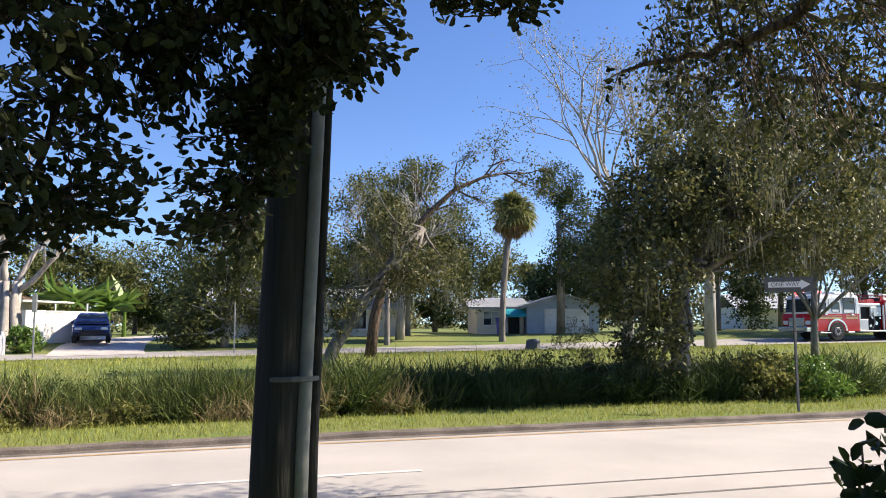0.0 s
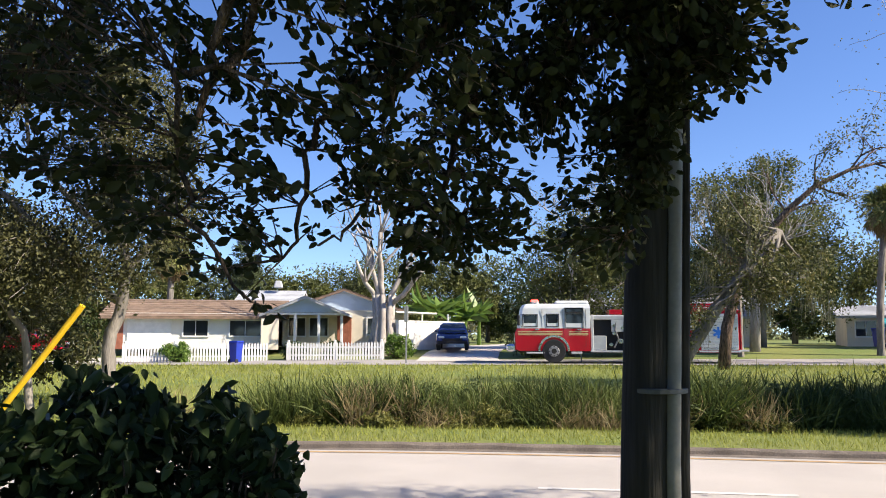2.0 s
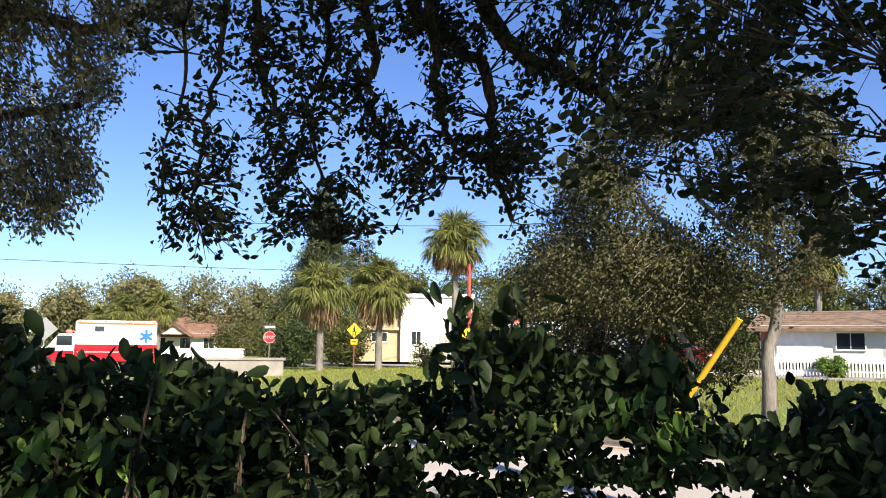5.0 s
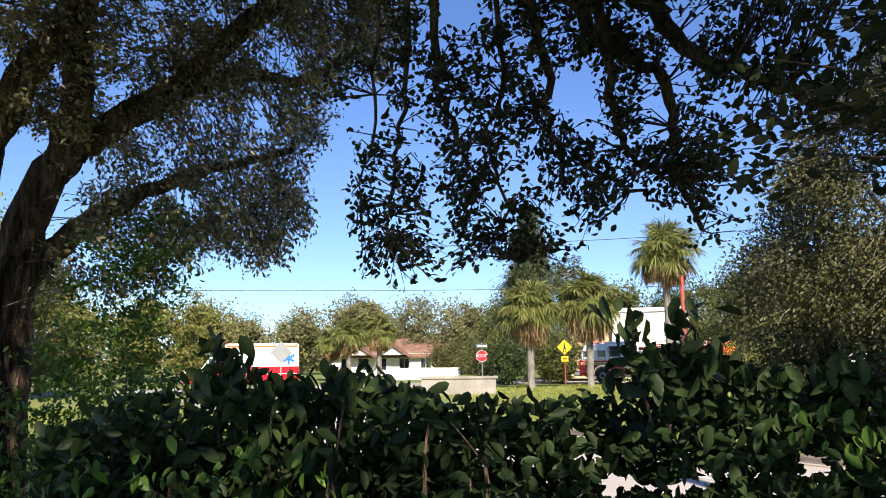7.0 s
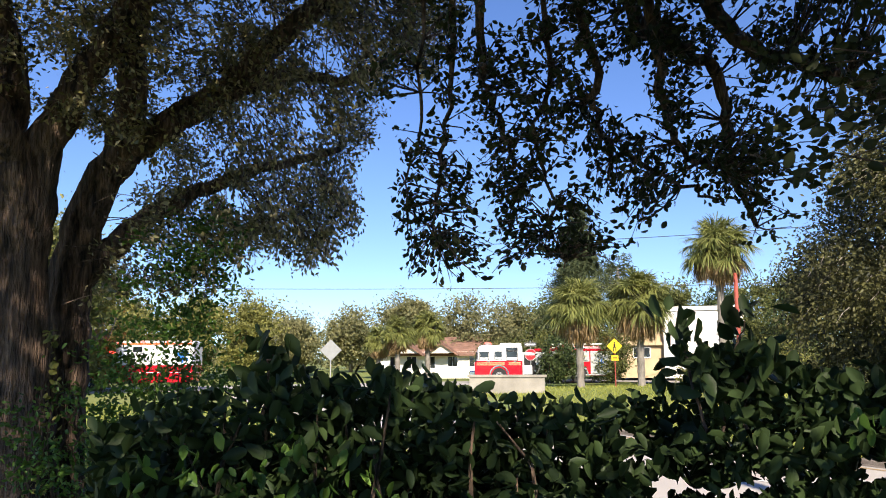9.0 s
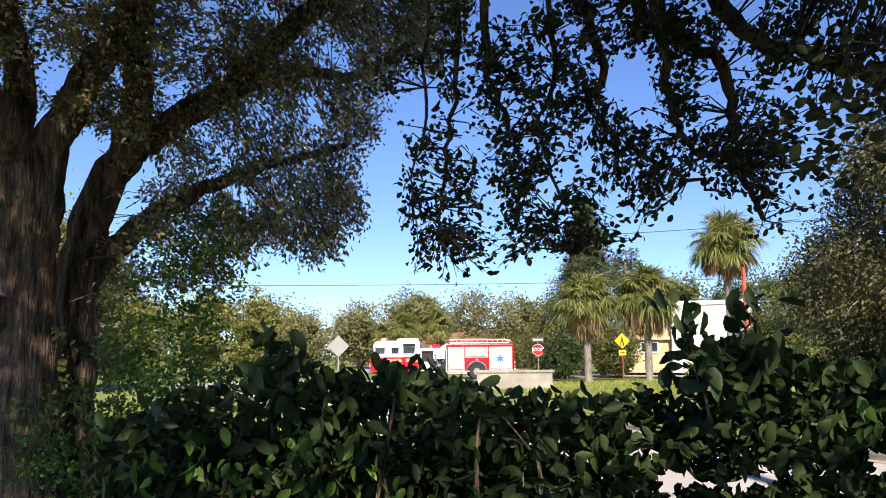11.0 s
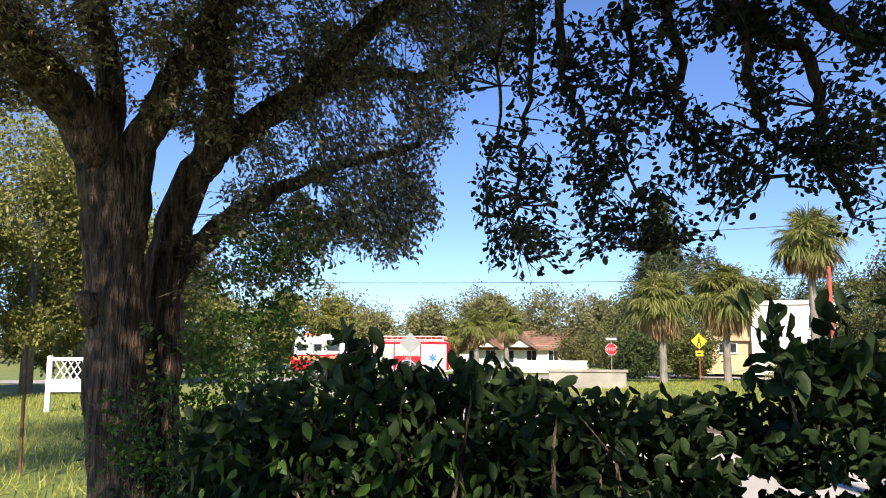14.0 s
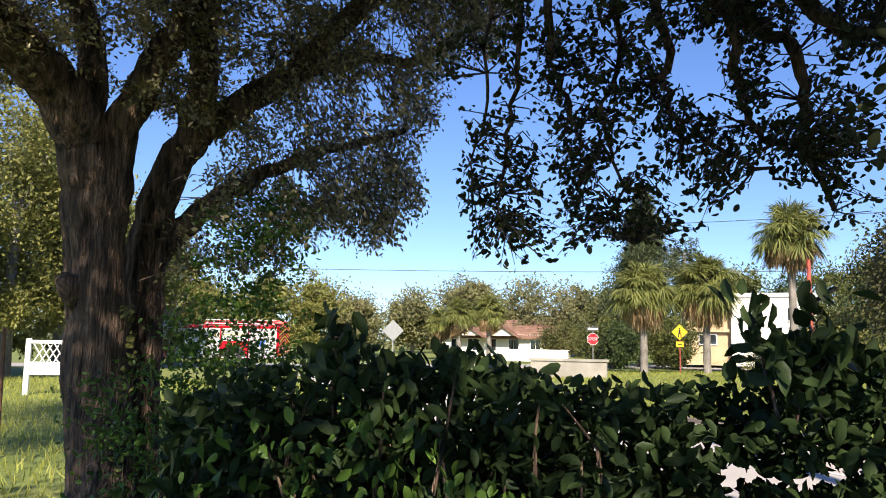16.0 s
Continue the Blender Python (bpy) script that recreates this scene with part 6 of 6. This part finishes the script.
E1 = [(-116, 21.9), (-116, 34), (-72.5, 34), (-72.5, 25.3), (-75.1, 20.2), (-79.4, 17.0), (-80.6, 13.3), (-80.6, 9.1), (-83.5, 6.2), (-87.0, 7.0), (-91.0, 5.2), (-95.0, 4.0), (-98.3, 4.5), (-95.1, 9.5), (-98.1, 14.5), (-105.7, 17.4), (-114, 13.7)]
ends = spray(E1, 4500, 5.2, 8.8, rng, .45, .40)
foliage_on(e, ends, limbs, 17, .051, M_SMALLOAK, M_BARK, rng, .09, .45, 'kite', .0045, 0, .5)
# extra crown clumps above the view, added to throw shade on the lawn
cc, lv = clumps(rng, [(-8.2, -3.8, 6.9, 2.8, 2.6, 1.1, 300), (-6.0, -.4, 7.6, 3.0, 2.6, .9, 200), (-10.2, -5.4, 6.6, 2.2, 2.2, 1.0, 190), (-5.2, -4.6, 6.4, 2.2, 2.0, 1.2, 160)], 40, .18, .1)
part("crown", leaf_mesh("crown", lv, .10, M_SMALLOAK, rng, .5, None, 0, 1, 'kite'), None, e, kind="stuff")
vine = []
for k in range(3):
    t = rng.uniform(0, 1, 45)
    a = -101.1 + .25 * k + .35 * np.sin(t * 9 + k) + rng.normal(size=45) * .22
    vine.append(sphere_points(a, -14 + 16 * t, np.full(45, 5.86)))
part("climbing_vine", leaf_mesh("vine", np.concatenate(vine), .045, M_TREEYELLOW, rng, .7, None, .2, 1, 'leaf'), None, e, "green climbing vine leaves", kind="stuff")

# undergrowth at the oak's foot
q = at(-93.2, 5.7)
e = thing("undergrowth", "tangled dark undergrowth at the oak's foot", "shrub", pose(q.x, q.y, P2(q.x, q.y)))
cc, lv = clumps(rng, [(.2, -.1, .8, .7, .9, .9, 130), (-.3, .5, .7, .8, .7, .8, 110), (.3, 1.0, .55, .7, .6, .7, 70), (-.1, -.1, 1.6, .45, .5, .6, 50), (0, .1, 2.3, .4, .45, .45, 34)], 40, .15, .2)
part("foliage", leaf_mesh("foliage", lv, .042, M_HEDGENEW, rng, .5, None, 0, 1, 'leaf'), None, e, kind="stuff")
st = Build()
for k in range(40):
    st.tube([(rng.normal() * .25, rng.normal() * .3, -.05), tuple(cc[k] * .6 + rng.normal(size=3) * .08), tuple(cc[k])], [.012, .008, .004], 4)
part("stem", st, M_BARK, e, kind="stuff")

# ---- the tree hanging over the yard ----
e = thing("overhanging_tree", "tree with dark oval leaves hanging over the yard", "tree")
H = [([(-60.2, 38), (-60.2, 26.0), (-56.7, 21.8), (-54.1, 19.1), (-53.7, 14.6), (-53.3, 12.4), (-52.0, 8.9)], 4.6, .055, .014),
     ([(-59.0, 33), (-58.1, 20.3), (-57.3, 16.5), (-57.1, 14.8), (-55.0, 13.6), (-54.0, 12.7)], 4.3, .035, .008),
     ([(-60, 34), (-54.6, 24.5), (-51.2, 20.8), (-48.0, 19.2), (-42.2, 16.1), (-37.3, 15.1)], 4.5, .06, .02),
     ([(-70.5, 33), (-71.2, 21.7), (-70.6, 18.9), (-69.3, 15.7), (-68.1, 12.8)], 4.4, .03, .007),
     ([(-64.2, 32), (-62.7, 20.4), (-63.0, 18.1), (-61.3, 14.9), (-57.6, 12.7), (-54.4, 10.9)], 4.4, .03, .008),
     ([(-74, 33), (-73.5, 20), (-74.5, 14), (-75.0, 9)], 4.4, .02, .005),
     ([(-76, 33), (-75.8, 21), (-76.6, 15), (-77.0, 11)], 4.5, .014, .004),
     ([(-67, 33), (-66.4, 21), (-67.0, 15), (-66.2, 10), (-65.4, 6.5)], 4.3, .018, .004),
     ([(-22.5, 36), (-25.0, 20.8), (-27.6, 17.7), (-27.5, 12.1)], 2.5, .02, .006),
     ([(-8, 32), (-11.2, 20.0), (-13.1, 14.0), (-15.5, 8.4), (-18.0, 6.3)], 3.0, .014, .005),
     ([(20, 38), (9.4, 25.8), (0.7, 20.0), (-7.8, 15.9), (-9.4, 7.7), (-10.3, 5.2)], 3.3, .03, .006),
     ([(0, 38), (-3.7, 26.1), (-12.1, 19.6), (-17.6, 15.3), (-19.3, 10.5), (-20.6, 5.3)], 3.2, .03, .006),
     ([(60, 30), (45.0, 21.9), (39.8, 18.8), (34.4, 17.7), (29.7, 17.1)], 5.0, .05, .01),
     ([(-15.6, 34), (-24.3, 19.4), (-27.6, 10.0), (-22.5, 2.2)], 2.8, .02, .005),
     ([(12, 34), (9, 22), (6, 14), (4, 7)], 3.4, .02, .006),
     ([(30, 34), (24, 24), (22, 21)], 3.4, .02, .006)]
base = Vector((2.6, -2.4, P2(2.6, -2.4)))
crotch = base + Vector((-.3, .4, 4.3))
limbs, b = [], Build()
b.tube([base + Vector((0, 0, -.2)), base + Vector((0, .05, 1.5)), base + Vector((-.15, .2, 3.0)), crotch], [.34, .27, .25, .2], 14, .06, rng)
for pts, r, ra, rb in H:
    l = limb_points(pts, r, rng, .06)
    limbs.append(l)
    lead = [crotch, crotch.lerp(l[0], .5) + Vector((0, 0, .5))]
    full = lead + l
    b.tube(full, [ra * 1.5, ra * 1.2] + [ra + (rb - ra) * i / (len(l) - 1) for i in range(len(l))], 8, .08, rng)
part("trunk", b, M_BARK, e, smooth=True)
CAN = [([(-17.6, 34), (16.1, 34), (16.1, 23.5), (13.7, 21.4), (13.9, 16.5), (10.9, 15.9), (7.5, 15.4), (7.1, 8.0), (3.8, 3.9), (-2.6, 6.3), (-7.8, 3.0), (-12.4, 4.4), (-15.0, 9.5), (-17.2, 12.2)], 780, 3.0, 3.8, .36, .28),
       ([(15.9, 32), (27.1, 32), (26.0, 21.0), (23.3, 19.3), (20.8, 21.9), (17.4, 21.3)], 90, 3.2, 3.6, .40, .15),
       ([(27.7, 16.1), (32.6, 19.8), (34.2, 32), (52, 32), (50, 9.3), (37.7, 10.2), (32.3, 13.0)], 190, 4.4, 5.6, .40, .12),
       ([(-51.7, 31), (-30.4, 31), (-28.6, 20.1), (-30.1, 12.0), (-21.7, 7.2), (-21.3, 1.4), (-24.2, 2.2), (-28.3, 3.8), (-34.4, 7), (-40.1, 9), (-50.8, 11)], 290, 2.6, 4.6, .44, .3),
       ([(-30.4, 33), (-3.1, 33), (-3.9, 12.9), (-7.7, 4.6), (-9.3, 5.4), (-10.0, 9.9), (-15.0, 5.1), (-17.1, 4.3), (-19.2, 9.2), (-22.3, 5.9), (-28.5, 12.1)], 270, 2.4, 3.4, .48, .3),
       ([(-73.2, 32), (-30.6, 32), (-33.2, 15.0), (-45.8, 13.7), (-49.2, 12.3), (-54.2, 11.0), (-57.4, 11.7), (-61.9, 6.8), (-66.6, 7.0), (-69.1, 7.7), (-72.4, 4.6)], 680, 3.8, 5.2, .46, .36),
       ([(-77.9, 32), (-48.6, 32), (-49.4, 8.0), (-52.5, 7.4), (-53.7, 10.9), (-57.6, 11.5), (-59.2, 9.7), (-61.5, 7.8), (-65.8, 7.5), (-69.4, 6.3), (-74.6, 4.9), (-77.5, 6.2), (-77.9, 9.7), (-77.6, 15.0), (-80.5, 19.1)], 740, 3.9, 5.0, .46, .36),
       ([(-3, 30), (6, 30), (6, 14), (-2, 12)], 150, 3.1, 3.6, .3, .3),
       ([(6, 24), (16, 24), (15, 17), (9, 15.5), (7, 9), (3, 8)], 230, 3.1, 3.6, .3, .3)]
for near in (True, False):
    ends = np.concatenate([spray(p, n if near else int(n * 1.25), r0, r1, rng, gap if near else .36, fr if near else .3) for p, n, r0, r1, gap, fr in CAN if (r0 < 3.5) == near])
    foliage_on(e, ends, limbs, 11 if near else 8, .050 if near else .042, M_OAKLEAF, M_BARK, rng, .055, .6, 'leaf', .0045 if near else .006, 140, .5 if near else .7)
# unseen crown clumps added overhead and behind, to shade hedge, pole and leaves
cc, lv = clumps(rng, [(1.5, -1.5, 6.3, 3.6, 3.2, 1.3, 300), (5.2, -1.5, 4.4, 2.6, 2.8, 1.8, 330), (-2.5, -1.0, 6.4, 3.0, 2.6, 1.0, 200), (4.5, 2.0, 5.2, 2.2, 2.0, 1.4, 160), (.3, 2.0, 7.0, 3.2, 2.4, 1.1, 330), (3.6, 2.4, 7.8, 2.6, 2.6, 1.0, 220), (-2.6, 1.0, 6.9, 2.2, 2.2, .9, 160), (6.4, 5.2, 8.0, 2.2, 1.8, 1.2, 170)], 40, .14, .1)
part("crown", leaf_mesh("crown", lv, .14, M_OAKLEAF, rng, .5, None, 0, 1, 'kite'), None, e, kind="stuff")


# ---- the hedge ----
def hedge(label, prof, r, depth, n, seed, size=.075, singles=0, new_n=0):
    rng = np.random.default_rng(seed)
    e = thing("hedge", label, "hedge")
    az = np.array([p[0] for p in prof])
    el = np.array([p[1] for p in prof])
    o = np.argsort(az)
    a = rng.uniform(az.min(), az.max(), n)
    rr = r + rng.uniform(0, depth, n)
    top = EYE + rr * np.tan(np.radians(np.interp(a, az[o], el[o])))
    t = rng.uniform(0, 1, n) ** .62
    z = .25 + (top - .25) * t
    x, y = rr * np.sin(np.radians(a)), rr * np.cos(np.radians(a))
    c = np.stack([x, y, z], 1) + rng.normal(size=(n, 3)) * .018
    sink = np.degrees(np.arctan2(c[:, 2] - EYE, rr))
    keep = np.array([noise.noise(Vector(q) * 3.1) > (-.16 if f > -5.5 else -.5) and not (-65 < b < -35 and -11.5 < f < (-3.6 if b < -56.5 else -6.2) and noise.noise(Vector((b * .38, f * .8, 5.5))) < (-.38 if b < -48 else -.24)) for q, b, f in zip(c, a, sink)])
    c = c[keep]
    d = np.stack([rng.normal(size=len(c)) * .6, rng.normal(size=len(c)) * .6, rng.uniform(.1, 1.0, len(c))], 1)
    if singles:
        hi = np.argsort(-c[:, 2] + rng.normal(size=len(c)) * .1)[:singles]
        proto = leaf_mesh("leaf", np.zeros((1, 3)), size * 1.1, M_HEDGELEAF, np.random.default_rng(1), .5, np.array([[0, 0, 1.0]]), 0, 0.0, 'leaf')
        for k in hi:
            ob = new("leaf", proto)
            ob.parent = e
            ob.matrix_basis = Matrix.Translation(c[k]) @ Euler((rng.normal() * .7, rng.normal() * .7, rng.uniform(-3, 3))).to_matrix().to_4x4()
        m = np.ones(len(c), bool)
        m[hi] = False
        c, d = c[m], d[m]
    part("foliage", leaf_mesh("foliage", c, size, M_HEDGELEAF, rng, .5, d, 0, .5, 'leaf'), None, e, kind="stuff")
    st = Build()
    for k in range(int(n / 45)):
        q = c[rng.integers(0, len(c))]
        s = np.array([q[0] * 1.02 + rng.normal() * .08, q[1] * 1.02 + rng.normal() * .08, max(.2, q[2] - rng.uniform(.25, .5))])
        if -66 < math.degrees(math.atan2(s[0], s[1])) < -34 and s[2] < 1.75:
            continue
        st.tube([tuple(s), tuple((s + q) / 2 + rng.normal(size=3) * .03), tuple(q)], [.007, .005, .003], 4)
    part("stem", st, M_BARK, e, kind="stuff")
    return e


hedge("dense hedge along the yard, leaves darkened for shade", [(-19, -8.6), (-21.5, -6.6), (-24, -4.3), (-27, -4.4), (-31, -3.0), (-34, -2.4), (-39, -2.3), (-44, -1.6), (-48.6, -1.4), (-50.5, -.6), (-53.5, .6), (-56.3, .3), (-57.8, -1.5), (-59.5, -2.8), (-65, -3.4), (-69.5, -3.6), (-74, -2.2), (-77.7, -1.2), (-82, -1.6), (-86.7, -.5), (-89, -2.4), (-93.5, -2.8), (-98, -5)], 2.3, .8, 36000, 81, .060, 280)
hedge("hedge beside the yard, leaves darkened for shade", [(43.3, -9), (44.2, -6.8), (46, -6), (55, -4), (75, -3), (95, -3)], 2.5, .6, 4200, 82, .075)


rng = np.random.default_rng(83)
e = thing("hedge_sprig", "long leafy sprigs rising from the hedge", "plant")
limbs = []
for pts in ([(-55, -6), (-54.5, -1), (-53.2, 2.6)], [(-56, -5), (-57.2, 0), (-58, 2.4)], [(-53.5, -5), (-53, -1.0), (-52.6, .6)], [(-87, -6), (-86.8, -1), (-86.6, .4)], [(-44, -5), (-43.5, -2), (-43, -.6)]):
    l = limb_points(pts, 2.45, rng, .02)
    limbs.append(l)
    part("stem", Build().tube(l, [.006 - .0035 * i / (len(l) - 1) for i in range(len(l))], 5), M_BARK, e)
cs = np.concatenate([np.array([tuple(p) for p in l[3:]]) for l in limbs])
cs = np.repeat(cs, 4, 0) + rng.normal(size=(len(cs) * 4, 3)) * np.array([.035, .035, .03])
part("foliage", leaf_mesh("foliage", cs, .078, M_HEDGELEAF, rng, .5, np.tile([0, 0, .7], (len(cs), 1)), 0, .7, 'leaf'), None, e, kind="stuff")


def shoots(n, seed):
    rng = np.random.default_rng(seed)
    out = []
    for az, el in ((-88, -9), (-83, -10.5), (-81, -8), (-92, -7), (-78, -11), (-46, -4.5), (-43, -6), (-86, -12), (-90, -11), (-74, -12), (-95, -9), (-85, -6.5)):
        out.append(sphere_points(np.full(n, az) + rng.normal(size=n) * 1.2, np.full(n, el) + rng.normal(size=n) * 1.0, np.full(n, 2.2) + rng.normal(size=n) * .03))
    e = thing("hedge_shoots", "bright green young shoots on the hedge", "plant")
    part("foliage", leaf_mesh("shoots", np.concatenate(out), .045, M_HEDGENEW, rng, .5, np.tile([0, 0, 1.0], (n * 12, 1)), 0, .6, 'leaf'), None, e, kind="stuff")


shoots(16, 91)


# ---- what moves ----
def motions():
    rows = []
    for t, x, y, head in ENGINE:
        rows.append((t, pose(x, y, P2(x, y) + .04, 0, 0, 90 - head)))
    walk(engine, rows)
    rows = []
    for t, az, r, head in AMB:
        p = at(az, r)
        rows.append((t, pose(p.x, p.y, P2(p.x, p.y) + .04, 0, 0, 90 - head)))
    walk(amb, rows)


# seconds, x, y, heading
ENGINE = [(0, 37.4, 40.2, -92), (.5, 27.4, 39.2, -92), (1.0, 18.2, 38.5, -92), (1.5, 9.45, 37.9, -92), (2.0, 1.8, 37.6, -92.5), (2.5, -5.56, 37.5, -93), (3.0, -12.28, 36.8, -97), (3.5, -18.28, 35.3, -104), (4.2, -25.4, 33.6, -103), (5.0, -33.0, 32.4, -100), (6.2, -41.5, 31.5, -108),
          (7.5, -47.7, 29.3, -134), (8.0, -50.6, 26.5, -143), (9.1, -53.5, 22.4, -158), (11.3, -53.9, 13.2, -168), (12.5, -53.2, 8.8, -170), (13.5, -51.6, 5.8, -168), (14.0, -50.8, 4.2, -167), (14.5, -50.1, 2.4, -166), (15.0, -49.6, .3, -166), (15.5, -49.1, -2.4, -165), (16.0, -48.7, -5.1, -165)]
AMB = [(0, -78.5, 50.5, -172), (4.6, -79.3, 50.5, -172), (5.0, -79.6, 50.5, -172), (7.5, -87.2, 50, -170), (8.0, -89.4, 50, -170), (9.0, -95.6, 49.5, -168), (11.0, -108, 50, -166), (16.0, -128, 62, -160)]
motions()
